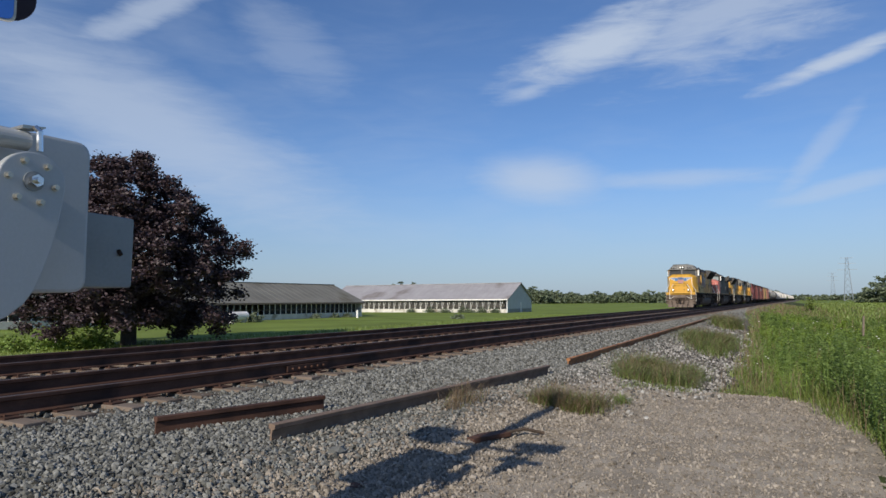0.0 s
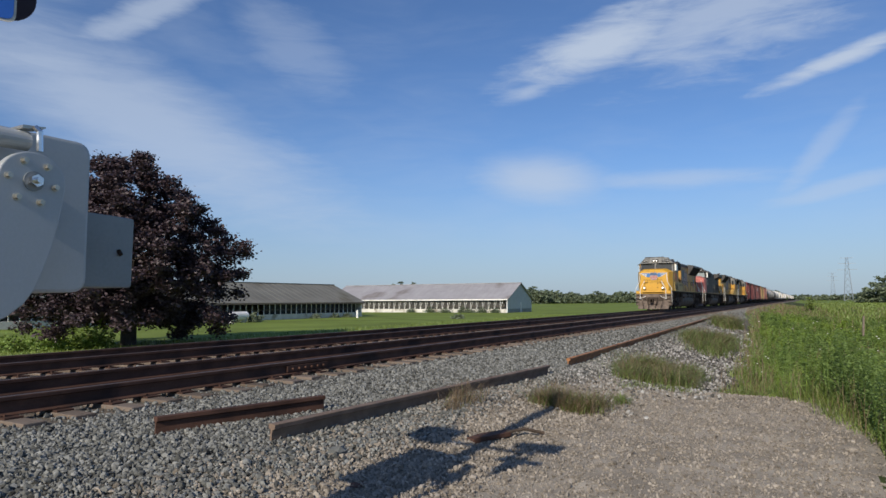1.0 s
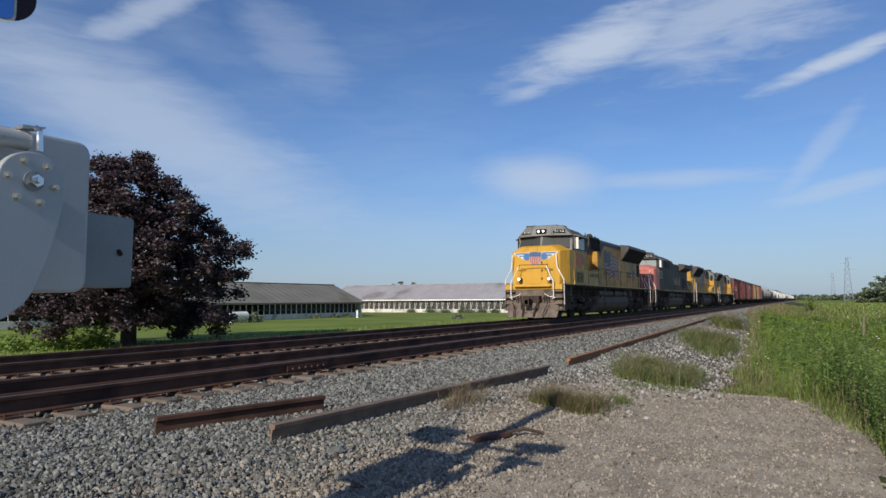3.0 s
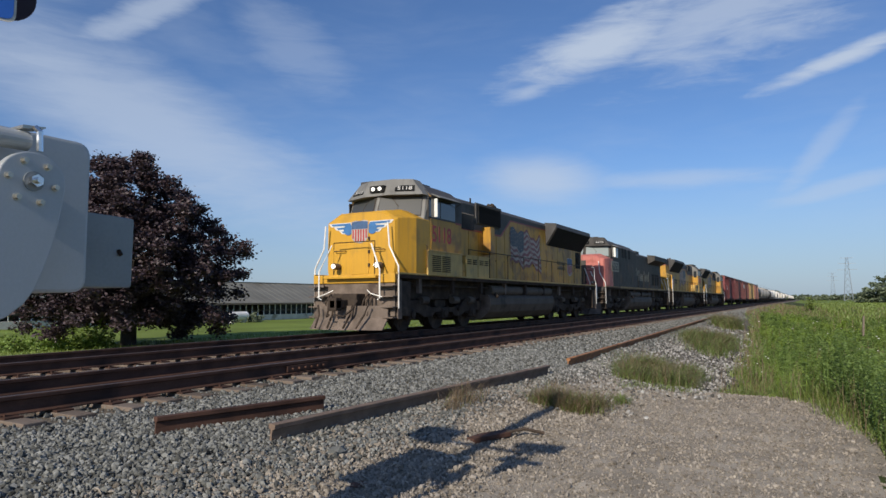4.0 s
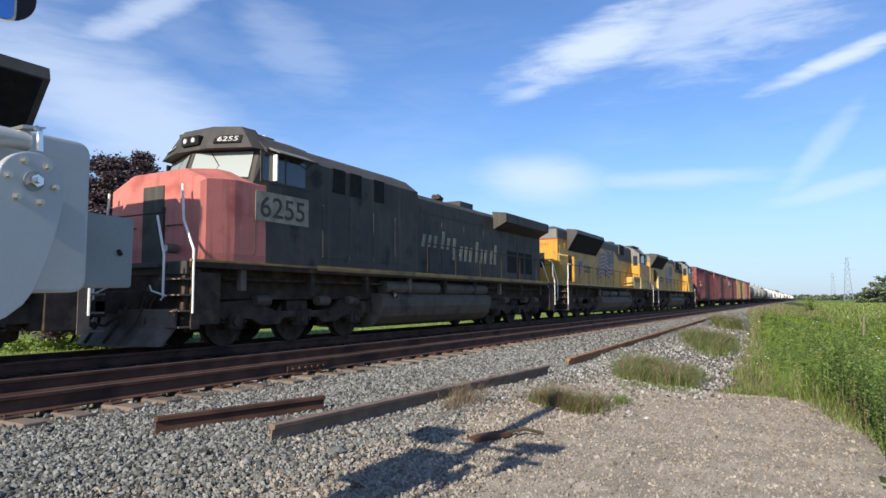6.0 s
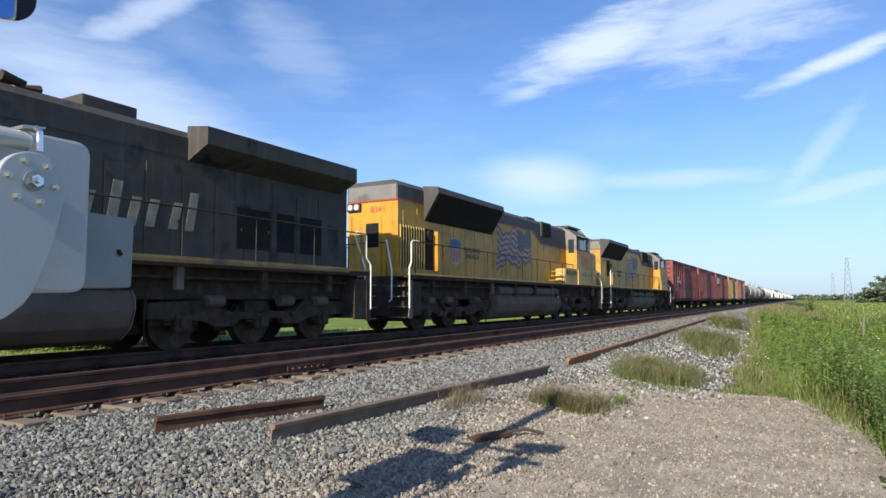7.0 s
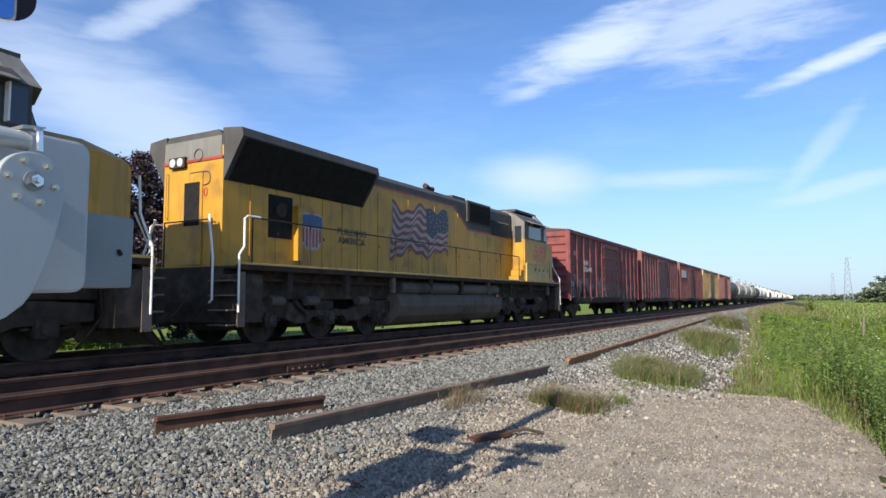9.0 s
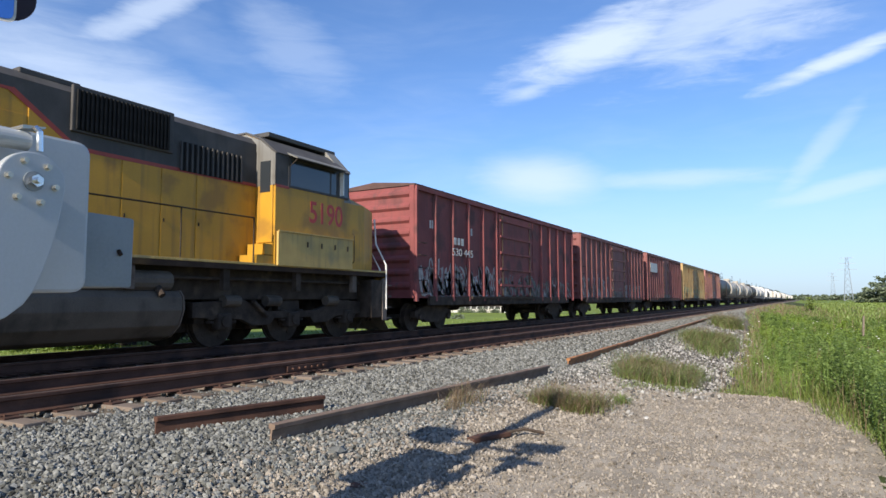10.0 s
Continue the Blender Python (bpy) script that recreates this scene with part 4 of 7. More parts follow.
def pylon(label, x, y, h):
    p = thing("power_pylon", label, "pylon", Matrix.Translation((x, y, -1.6)), "power line")
    bm = B()
    for sx in (-1, 1):
        for sy in (-1, 1):
            cyl(bm, (sx * 3.4, sy * 3.4, 0), (sx * 0.8, sy * 0.8, h), 0.16, 5, 0.12)
    for k in range(7):
        t, t2 = k / 7, (k + 1) / 7
        for s in (-1, 1):
            a, b = 3.4 - 2.6 * t, 3.4 - 2.6 * t2
            cyl(bm, (-a, s * a, h * t), (b, s * b, h * t2), 0.07, 4)
            cyl(bm, (a, s * a, h * t), (-b, s * b, h * t2), 0.07, 4)
    part("mast", bm, PYLON, p)
    for z, w in ((0.72, 7.5), (0.86, 6.5), (0.985, 5.0)):
        part("crossarm", box(B(), -w, w, -0.25, 0.25, h * z - 0.15, h * z + 0.15), PYLON, p)


pylon("lattice steel power pylon far across the fields", 34.0, 650.0, 38)
pylon("more distant lattice steel power pylon", 38.0, 1080.0, 40)


# ---- rolling stock: local y runs back from the leading coupler, z = 0 on the rail head ----
SPEED = 14.564          # metres a second, towards the camera's side
wheels_turning = []     # wheelsets, keyed in motions()
train = []              # (thing, start y, turned round)


def wheelset(parent, y, r, keyed):
    bm = B()
    for s in (-1, 1):
        cyl(bm, (s * 0.69, 0, 0), (s * 0.83, 0, 0), r, 28)
        cyl(bm, (s * 0.66, 0, 0), (s * 0.70, 0, 0), r + 0.028, 28)
        cyl(bm, (s * 0.83, 0, 0), (s * 0.86, 0, 0), r * 0.38, 14)
        for k in range(5):
            a = k * 2 * math.pi / 5
            cyl(bm, (s * 0.825, math.cos(a) * r * 0.66, math.sin(a) * r * 0.66), (s * 0.842, math.cos(a) * r * 0.66, math.sin(a) * r * 0.66), r * 0.12, 8)
    cyl(bm, (-0.9, 0, 0), (0.9, 0, 0), 0.085, 10)
    w = part("wheelset", bm, UNDER, parent)
    w.matrix_basis = Matrix.Translation((0, y, r))
    if keyed:
        wheels_turning.append((w, y, r))
    return w


def loco_truck(loco, yc, spread=2.06):
    bm = B()
    for s in (-1, 1):
        x0, x1 = (0.98, 1.14) if s > 0 else (-1.14, -0.98)
        o = [(-2.85, 0.62), (-2.85, 0.92), (-1.5, 0.98), (-1.1, 0.80), (-0.8, 0.72), (0.8, 0.72), (1.1, 0.80), (1.5, 0.98), (2.85, 0.92), (2.85, 0.62), (1.6, 0.56), (1.25, 0.42), (0.75, 0.42), (0.6, 0.56), (-0.6, 0.56), (-0.75, 0.42), (-1.25, 0.42), (-1.6, 0.56)]
        prism(bm, [(yc + a, b) for a, b in o], x0, x1, "x", 0.02)
    box(bm, -1.0, 1.0, yc - 2.7, yc - 2.45, 0.5, 0.8)
    box(bm, -1.0, 1.0, yc - 0.35, yc + 0.35, 0.55, 0.95)
    box(bm, -1.0, 1.0, yc + 2.45, yc + 2.7, 0.5, 0.8)
    t = part("truck", bm, UNDER, loco)
    for k in (-1, 0, 1):
        w = wheelset(t, yc + k * spread, 0.53, True)
        for s in (-1, 1):
            a = part("axle_box", box(B(), s * 1.08 - 0.12, s * 1.08 + 0.12, yc + k * spread - 0.19, yc + k * spread + 0.19, 0.36, 0.70, 0.05), UNDER, t)
            part("bearing_cap", cyl(B(), (s * 1.19, yc + k * spread, 0.53), (s * 1.24, yc + k * spread, 0.53), 0.12, 14), UNDER, t)
            for e in (-0.30, 0.30):
                bm = B()
                for j in range(4):
                    cyl(bm, (s * 1.06, yc + k * spread + e, 0.5 + j * 0.07), (s * 1.06, yc + k * spread + e, 0.54 + j * 0.07), 0.085, 10)
                part("spring", bm, UNDER, t)
    for s in (-1, 1):
        for e in (-1.55, 0.5, 1.7):
            part("brake_cylinder", cyl(B(), (s * 1.16, yc + e, 0.95), (s * 1.16, yc + e + 0.42, 0.95), 0.12, 12), TANK_GREY, t, "grey brake cylinder")
        part("sand_pipe", tube(B(), [(s * 1.2, yc - 2.9, 1.2), (s * 1.2, yc - 2.95, 0.7), (s * 0.9, yc - 2.7, 0.15)], 0.025), UNDER, t)
        part("damper", cyl(B(), (s * 1.2, yc + 0.9, 0.62), (s * 1.22, yc + 1.35, 0.95), 0.05, 8), UNDER, t)


def handrail_end(loco, y, d):
    """Bent grab rails at the corner steps; d is the way out of the engine."""
    for s in (-1, 1):
        if d < 0:
            outer = [(s * 1.53, y, 0.72), (s * 1.53, y, 1.92), (s * 1.20, y + 0.02, 2.52), (s * 1.14, y + 0.02, 3.22)]
            inner = [(s * 1.02, y - 0.30, 0.98), (s * 1.10, y - 0.32, 1.02), (s * 1.10, y - 0.32, 1.82), (s * 0.72, y - 0.2, 2.60)]
        else:
            outer = [(s * 1.53, y, 0.72), (s * 1.53, y, 1.90), (s * 1.50, y - 0.16, 2.08), (s * 1.50, y - 0.16, 2.66), (s * 1.50, y - 0.24, 2.72), (s * 1.50, y - 0.60, 2.72)]
            inner = [(s * 1.02, y + 0.30, 0.92), (s * 1.12, y + 0.32, 0.98), (s * 1.12, y + 0.32, 1.85), (s * 0.85, y + 0.2, 2.75)]
        part("grab_rail", tube(B(), outer, 0.024), RAIL_WHITE, loco, "white bent grab rail")
        part("grab_rail", tube(B(), inner, 0.024), RAIL_WHITE, loco, "white bent grab rail")


def side_rails(loco, y0, y1, z0, x=1.5, step=1.75, skip=()):
    for s in (-1, 1):
        n = max(1, round((y1 - y0) / step))
        part("handrail", tube(B(), [(s * x, y0, z0 + 1.02), (s * x, y1, z0 + 1.02)], 0.017), RAIL_DARK, loco)
        for i in range(n + 1):
            y = y0 + (y1 - y0) * i / n
            part("stanchion", cyl(B(), (s * x, y, z0), (s * x, y, z0 + 1.02), 0.017, 6), RAIL_DARK, loco)


def steps(loco, y, d, side_mat):
    """Stepwell at a corner of the platform: y is the outer edge, d points out of the engine."""
    for s in (-1, 1):
        x0, x1 = (0.95, 1.52) if s > 0 else (-1.52, -0.95)
        w = part("stepwell", box(B(), x0, x1, y - d * 0.70 if d > 0 else y + 0.02, y - 0.02 if d > 0 else y + 0.70, 0.50, 1.5, 0.01), UNDER, loco)
        part("stepwell_side", box(B(), x1 - 0.02 if s > 0 else x0 - 0.012, x1 + 0.012 if s > 0 else x0 + 0.02, min(y, y - d * 0.20), max(y, y - d * 0.20), 0.42, 1.55), side_mat, w, "dusty grey step side plate")
        for k in range(4):
            z = 0.45 + k * 0.30
            part("tread", box(B(), x0, x1, y - 0.02 if d > 0 else y - 0.26, y + 0.26 if d > 0 else y + 0.02, z, z + 0.03), PLOW, w, "worn steel step tread")


def coupler(car, y, d, mat_=UNDER):
    bm = box(B(), -0.12, 0.12, min(y, y - d * 0.95), max(y, y - d * 0.95), 0.72, 0.98, 0.03)
    box(bm, -0.20, 0.12, min(y - d * 0.28, y), max(y - d * 0.28, y), 0.66, 1.04, 0.05)
    part("coupler", bm, mat_, car)
    for s in (-1, 1):
        part("air_hose", tube(B(), [(s * 0.45, y - d * 0.55, 0.95), (s * 0.42, y - d * 0.35, 0.70), (s * 0.30, y - d * 0.12, 0.50), (s * 0.12, y, 0.55)], 0.03), UNDER, car)


def wavy_flag(loco, s, y0, y1, z0, z1, toward=1):
    """Painted flag: rippled red and pale stripes with a blue field. toward: which end carries the field."""
    x = s * 0.962
    n, stripes = 40, 13
    def wave(u, v):
        z = z0 + (z1 - z0) * v + 0.17 * math.sin(u * 11.5 + v * 2.2) * (0.45 + 0.55 * u) + 0.07 * math.sin(u * 29 + v * 5) - 0.22 * u + 0.10
        y = y0 + (y1 - y0) * u if toward > 0 else y1 - (y1 - y0) * u
        return (x, y + 0.09 * math.sin(v * 5 + 1.0) + 0.16 * (v - 0.5) * (1 - u), z)
    for name, mt, pick in (("flag_red_stripes", FLAG_RED, 0), ("flag_pale_stripes", FLAG_WHITE, 1)):
        bm = B()
        for k in range(stripes):
            if k % 2 != pick:
                continue
            lo, hi = k / stripes, (k + 1) / stripes
            a = [bm.verts.new(wave(i / n, lo)) for i in range(n + 1)]
            b = [bm.verts.new(wave(i / n, hi)) for i in range(n + 1)]
            for i in range(n):
                bm.faces.new((a[i], a[i + 1], b[i + 1], b[i]))
        part(name, bm, mt, loco, "painted flag stripes")
    bm = B()
    a = [bm.verts.new(Vector(wave(0.42 * i / 6, 0.46)) + Vector((s * 0.004, 0, 0))) for i in range(7)]
    b = [bm.verts.new(Vector(wave(0.42 * i / 6, 1.0)) + Vector((s * 0.004, 0, 0))) for i in range(7)]
    for i in range(6):
        bm.faces.new((a[i], a[i + 1], b[i + 1], b[i]))
    field = part("flag_field", bm, FLAG_BLUE, loco, "painted blue field with pale stars")
    bm = B()
    for r in range(5):
        for c in range(6):
            p = Vector(wave(0.42 * (c + 0.5 + 0.3 * (r % 2)) / 6.6, 0.52 + r * 0.1))
            box(bm, p.x + s * 0.006 - 0.001, p.x + s * 0.006 + 0.001, p.y - 0.02, p.y + 0.02, p.z - 0.02, p.z + 0.02)
    tagged(part("star_field", bm, FLAG_WHITE, field), kind="stuff")


def shield(loco, m, w, h):
    """Striped shield emblem with a blue head, on a plate that faces local -y, unlettered."""
    out = [(-w / 2, h * 0.95), (-w * 0.25, h), (0, h * 0.96), (w * 0.25, h), (w / 2, h * 0.95), (w * 0.47, h * 0.22), (w * 0.3, h * 0.06), (0, 0), (-w * 0.3, h * 0.06), (-w * 0.47, h * 0.22)]
    base = part("shield", prism(B(), out, -0.004, 0.004, "y"), SHIELD_PALE, loco, "red, white and blue striped shield emblem")
    base.matrix_basis = m
    part("shield_head", prism(B(), [(-w * 0.47, h * 0.93), (0, h * 0.97), (w * 0.47, h * 0.93), (w * 0.48, h * 0.62), (-w * 0.48, h * 0.62)], -0.008, 0.004, "y"), SHIELD_BLUE, base)
    bm = B()
    for k in range(6):
        x = -w * 0.43 + k * w * 0.155
        box(bm, x, x + w * 0.08, -0.008, 0.003, h * (0.22 if k in (0, 5) else 0.10), h * 0.60)
    part("shield_stripes", bm, LETTER_RED, base)
    return base


def side_pose(s, y, z):
    """Stand on a flank: local x runs along it as read, y up, z out."""
    m = Matrix(((0, 0, s, 0), (s, 0, 0, y), (0, 1, 0, z), (0, 0, 0, 1)))
    return m


def rounded_loop(cx, cz, w, h, n=24):
    """A squashed loop: a rectangle with round ends."""
    out = []
    for k in range(n + 1):
        t = 2 * math.pi * k / n
        c, s = math.cos(t), math.sin(t)
        out.append((cx + w * math.copysign(abs(c) ** 0.4, c), cz + h * math.copysign(abs(s) ** 0.6, s)))
    return out


def louvres(parent, s, x, y0, y1, z0, z1, n, material=GRILLE):
    bm = B()
    for k in range(n):
        z = z0 + (z1 - z0) * (k + 0.2) / n
        box(bm, min(x, x + s * 0.02), max(x, x + s * 0.02), y0, y1, z, z + (z1 - z0) / n * 0.45)
    part("louvre", bm, material, parent)


def grille_bars(parent, s, x, y0, y1, z0, z1, n, bar=None):
    """A dark opening with upright bars proud of it."""
    g = part("grille", box(B(), min(x, x + s * 0.012), max(x, x + s * 0.012), y0, y1, z0, z1), GRILLE, parent, "black grille")
    first = part("bar", box(B(), min(x + s * 0.01, x + s * 0.05), max(x + s * 0.01, x + s * 0.05), y0 - 0.018, y0 + 0.018, z0, z1), bar or ROOF_GREY, g)
    for k in range(1, n + 1):
        share("bar", first, g, Matrix.Translation((0, (y1 - y0) * k / n, 0)))


def locomotive(label, L, number, body, top, nose_mat, flare, flare_z, hood_top, cab_end, wide_to, style, m):
    """Six-axle freight engine. style: 'm', 'ace' or 'ac'."""
    loco = thing("locomotive", label, "locomotive", m, "engines of the freight train")
    W, DECK = 1.52, 1.68
    tail = L - 0.95
    # frame and deck
    part("frame", box(B(), -1.08, 1.08, 1.0, tail, 1.36, DECK - 0.05, 0.01), UNDER, loco)
    part("walkway", box(B(), -1.47, 1.47, 1.0, tail, DECK - 0.05, DECK - 0.006, 0.006), UNDER, loco)
    part("frame_web", box(B(), -1.05, 1.05, 1.2, tail - 0.2, 0.98, 1.37, 0.02), UNDER, loco)
    for c in (L / 2 - 6.63, L / 2 + 6.63):
        for k in (-1, 0, 1):
            part("traction_motor", box(B(), -0.62, 0.62, c + k * 2.06 - 0.85, c + k * 2.06 + 0.85, 0.30, 1.0, 0.12), UNDER, loco)
    for s in (-1, 1):
        part("air_pipe", tube(B(), [(s * 1.30, 2.0, 1.40), (s * 1.30, tail - 0.8, 1.40)], 0.03), UNDER, loco)
        for k in range(9):
            y = 2.3 + k * (tail - 4.0) / 8
            part("frame_bracket", box(B(), s * 1.40 - 0.06, s * 1.40 + 0.06, y, y + 0.16, 1.16, DECK - 0.05, 0.01), PLOW if k % 3 == 0 else UNDER, loco)
    for s in (-1, 1):
        part("side_sill", box(B(), s * 1.50 - 0.03, s * 1.50 + 0.03, 1.0, tail, DECK - 0.09, DECK + 0.02, 0.006), SILL, loco, "oily dark brown side sill")
        part("walkway_edge", box(B(), s * 1.51 - 0.03, s * 1.51 + 0.03, 1.0, tail, DECK + 0.022, DECK + 0.07, 0.006), STRIPE_TAN if style == "ac" else CABINET, loco, "dirty yellow walkway edge")
    # cab with raked windscreen, nose ahead of it
    roof = 4.74
    cab_grey = top if style == "ac" else CAB_GREY
    ch = [(-W, DECK), (-W, 4.20), (-1.08, 4.54), (-0.6, roof), (0.6, roof), (1.08, 4.54), (W, 4.20), (W, DECK)]
    def ring(y, k=1.0, dz=0.0, zs=None):
        return [(x * k, y, z + dz) for x, z in (zs or ch)]
    cab_front = 2.45 if style != "ace" else 2.9
    bm = loft(B(), [ring(cab_front + 0.47), ring(cab_end)])
    cab = part("cab", bm, body, loco)
    # roof shell
    rf = [(-1.52, 4.21), (-1.08, 4.55), (-0.6, roof + 0.01), (0.6, roof + 0.01), (1.08, 4.55), (1.52, 4.21), (1.55, 4.23), (1.10, 4.59), (0.61, roof + 0.05), (-0.61, roof + 0.05), (-1.10, 4.59), (-1.55, 4.23)]
    part("cab_roof", loft(B(), [[(x, cab_front + 0.45, z) for x, z in rf], [(x, cab_end + 0.02, z) for x, z in rf]]), top, cab, "grey cab roof")
    band = ((-W, 3.52), (-W, 4.22), (W, 4.22), (W, 3.52))
    part("upper_cab_band", loft(B(), [[(x * 1.003, cab_front + 0.48, z) for x, z in band], [(x * 1.003, cab_end + 0.01, z) for x, z in band]]), top, cab, "grey band round the cab windows")
    # swept windscreen: two panes that meet at a centre post, under a brow with number boards
    cf = cab_front
    low = [(-1.50, cf + 0.52), (-1.47, cf + 0.10), (0, cf - 0.50), (1.47, cf + 0.10), (1.50, cf + 0.52)]
    high = [(-1.49, cf + 0.52), (-1.40, cf + 0.371), (0, cf - 0.20), (1.40, cf + 0.371), (1.49, cf + 0.52)]
    part("windscreen_frame", loft(B(), [[(x, y, 3.40) for x, y in low], [(x, y, 4.24) for x, y in high]]), cab_grey, cab, "grey windscreen surround")
    b0 = [(-1.47, cf + 0.60), (-1.45, cf + 0.10), (-0.50, cf - 0.30), (0.50, cf - 0.30), (1.45, cf + 0.10), (1.47, cf + 0.60)]
    b1 = [(-1.03, cf + 0.60), (-1.00, cf + 0.22), (-0.46, cf - 0.08), (0.46, cf - 0.08), (1.00, cf + 0.22), (1.03, cf + 0.60)]
    br = part("windscreen_brow", loft(B(), [[(x, y, 4.22) for x, y in b0], [(x, y, 4.75) for x, y in b1]]), cab_grey, cab, "grey brow above the windscreen")
    for s in (-1, 1):
        def q(u, v):
            lo, hi = Vector((s * 1.47 * u, cf - 0.50 + 0.60 * u, 3.40)), Vector((s * 1.40 * u, cf - 0.20 + 0.571 * u, 4.24))
            return lo.lerp(hi, v) + Vector((s * 0.37, -0.90, 0.25)) * 0.02
        bm = B()
        bm.faces.new([bm.verts.new(p) for p in (q(0.05, 0.30), q(0.93, 0.19), q(0.93, 0.93), q(0.05, 0.93))])
        part("windscreen", bm, PALE_GLASS if style == "ac" else SCREEN, cab, "tilted windscreen pane")
        part("wiper", tube(B(), [q(0.30, 0.90), q(0.46, 0.55), q(0.42, 0.34)], 0.012), UNDER, cab)
        part("pane_rubber", tube(B(), [q(0.05, 0.30), q(0.93, 0.19), q(0.93, 0.93), q(0.05, 0.93), q(0.05, 0.30)], 0.014, 6), UNDER, cab)
        # number board on the slanted facet of the brow
        along = Vector((s * 0.95, 0.40, 0)).normalized() * s
        upward = Vector((-s * 0.20, 0.26, 0.45)).normalized()
        face = along.cross(upward).normalized()
        upward = face.cross(along)
        m3 = Matrix((along, upward, face)).transposed().to_4x4()
        board_at = Matrix.Translation((s * 0.865, cf - 0.025, 4.43)) @ m3
        nb = part("number_board", box(B(), -0.31, 0.31, -0.12, 0.12, -0.02, 0.02, 0.01), GRILLE, br, "black number board")
        nb.matrix_basis = board_at
        lettering(number, 0.155, LETTER_WHITE, nb, Matrix.Translation((0, -0.075, 0.022)), "board_number", 0.46)
    hl = part("headlight_box", box(B(), -0.27, 0.27, cf - 0.32, cf - 0.12, 4.33, 4.55, 0.03), GRILLE, br)
    for s in (-1, 1):
        part("headlight", cyl(B(), (s * 0.125, cf - 0.345, 4.44), (s * 0.125, cf - 0.30, 4.44), 0.055, 16), HEADLIGHT if number == "5118" else LENS, hl, "twin headlight")
    # nose: wide, chamfered and rounded
    k = 1.43 if style == "ac" else 1.29
    nz = [(-k + 0.04, DECK), (-k, 1.9), (-k, 3.36), (-0.8, 3.62), (0.8, 3.62), (k, 3.36), (k, 1.9), (k - 0.04, DECK)]
    nb = [(-1.495, DECK), (-1.512, 1.9), (-1.512, 3.42), (-0.95, 3.71), (0.95, 3.71), (1.512, 3.42), (1.512, 1.9), (1.495, DECK)]
    f0, f1 = 1.30, 2.05
    bm = loft(B(), [[(x * 0.955, f0, z - (0.07 if z > 2.5 else 0)) for x, z in nz], [(x, f0 + 0.10, z) for x, z in nz], [(x, f1, z) for x, z in nb], [(x, cab_front + 0.50, z) for x, z in nb]])
    nose = part("nose", bm, nose_mat, loco)
    # on the dark engine, shade over the red nose is put into the door's colour
    part("nose_door", box(B(), -0.32, 0.32, f0 - 0.025, f0, DECK + 0.05, 3.3, 0.01), nose_mat if style != "ac" else body, nose)
    for z in (1.95, 2.35, 2.75):
        part("hinge", box(B(), 0.30, 0.36, f0 - 0.04, f0, z, z + 0.10), UNDER, nose)
    for s in (-1, 1):
        part("ditch_light", cyl(B(), (s * 0.78, f0 - 0.30, 1.98), (s * 0.78, f0 - 0.06, 1.98), 0.095, 14), PLOW, nose)
        part("ditch_lens", cyl(B(), (s * 0.78, f0 - 0.312, 1.98), (s * 0.78, f0 - 0.302, 1.98), 0.072, 14), HEADLIGHT if number == "5118" else LENS, nose, "ditch light lens")
        part("nose_grab", tube(B(), [(s * 0.52, f0 - 0.02, 2.45), (s * 0.52, f0 - 0.1, 2.45), (s * 0.9, f0 - 0.1, 2.45), (s * 0.9, f0 - 0.02, 2.45)], 0.014), UNDER, nose)
    if style == "m" and number == "5118":
        shield(nose, Matrix.Translation((0, f0 - 0.034, 2.66)), 0.62, 0.70)
        for s in (-1, 1):
            # three feathers, each a pale blade with a blue core, shorter downwards
            for k in range(3):
                z, tip = 3.26 - k * 0.115, 1.20 - 0.20 * k
                part("wing", prism(B(), [(s * 0.34, z - 0.06), (s * (tip - 0.10), z - 0.05), (s * tip, z + 0.055), (s * 0.34, z + 0.055)], f0 - 0.012, f0 + 0.001, "y"), LETTER_WHITE, nose, "white emblem feather")
                part("wing_line", prism(B(), [(s * 0.36, z - 0.036), (s * (tip - 0.16), z - 0.03), (s * (tip - 0.10), z + 0.032), (s * 0.36, z + 0.034)], f0 - 0.017, f0 + 0.001, "y"), WING_BLUE, nose, "blue emblem feather")
            part("wing_root", cyl(B(), (s * 0.44, f0 - 0.024, 3.10), (s * 0.44, f0 + 0.001, 3.10), 0.17, 20), WING_BLUE, nose, "blue emblem wing root")
    # cab side: windows, sunshade, number, lower cabinets
    for s in (-1, 1):
        x = s * W
        cw = cab_front + 0.28
        fr = part("window_frame", box(B(), x - 0.012, x + 0.012, cw, cab_end - 0.40, 3.50, 4.18, 0.004), top, cab)
        for a, b in ((cw + 0.06, cw + 0.72), (cw + 0.78, cab_end - 0.46)):
            part("side_window", box(B(), x - 0.016, x + 0.016, a, b, 3.55, 4.13), GLASS, fr)
        part("window_post", box(B(), min(x, x + s * 0.13), max(x, x + s * 0.13), cw + 0.36, cw + 0.39, 3.56, 4.14), RAIL_WHITE, fr, "white wind deflector")
        part("sunshade", prism(B(), [(x - s * 0.05, 4.27), (x + s * 0.26, 4.14), (x + s * 0.27, 4.16), (x - s * 0.05, 4.31)], cw + 0.3, cab_end - 0.4, "y"), END_GREY, cab, "pale grey sunshade over the cab window")
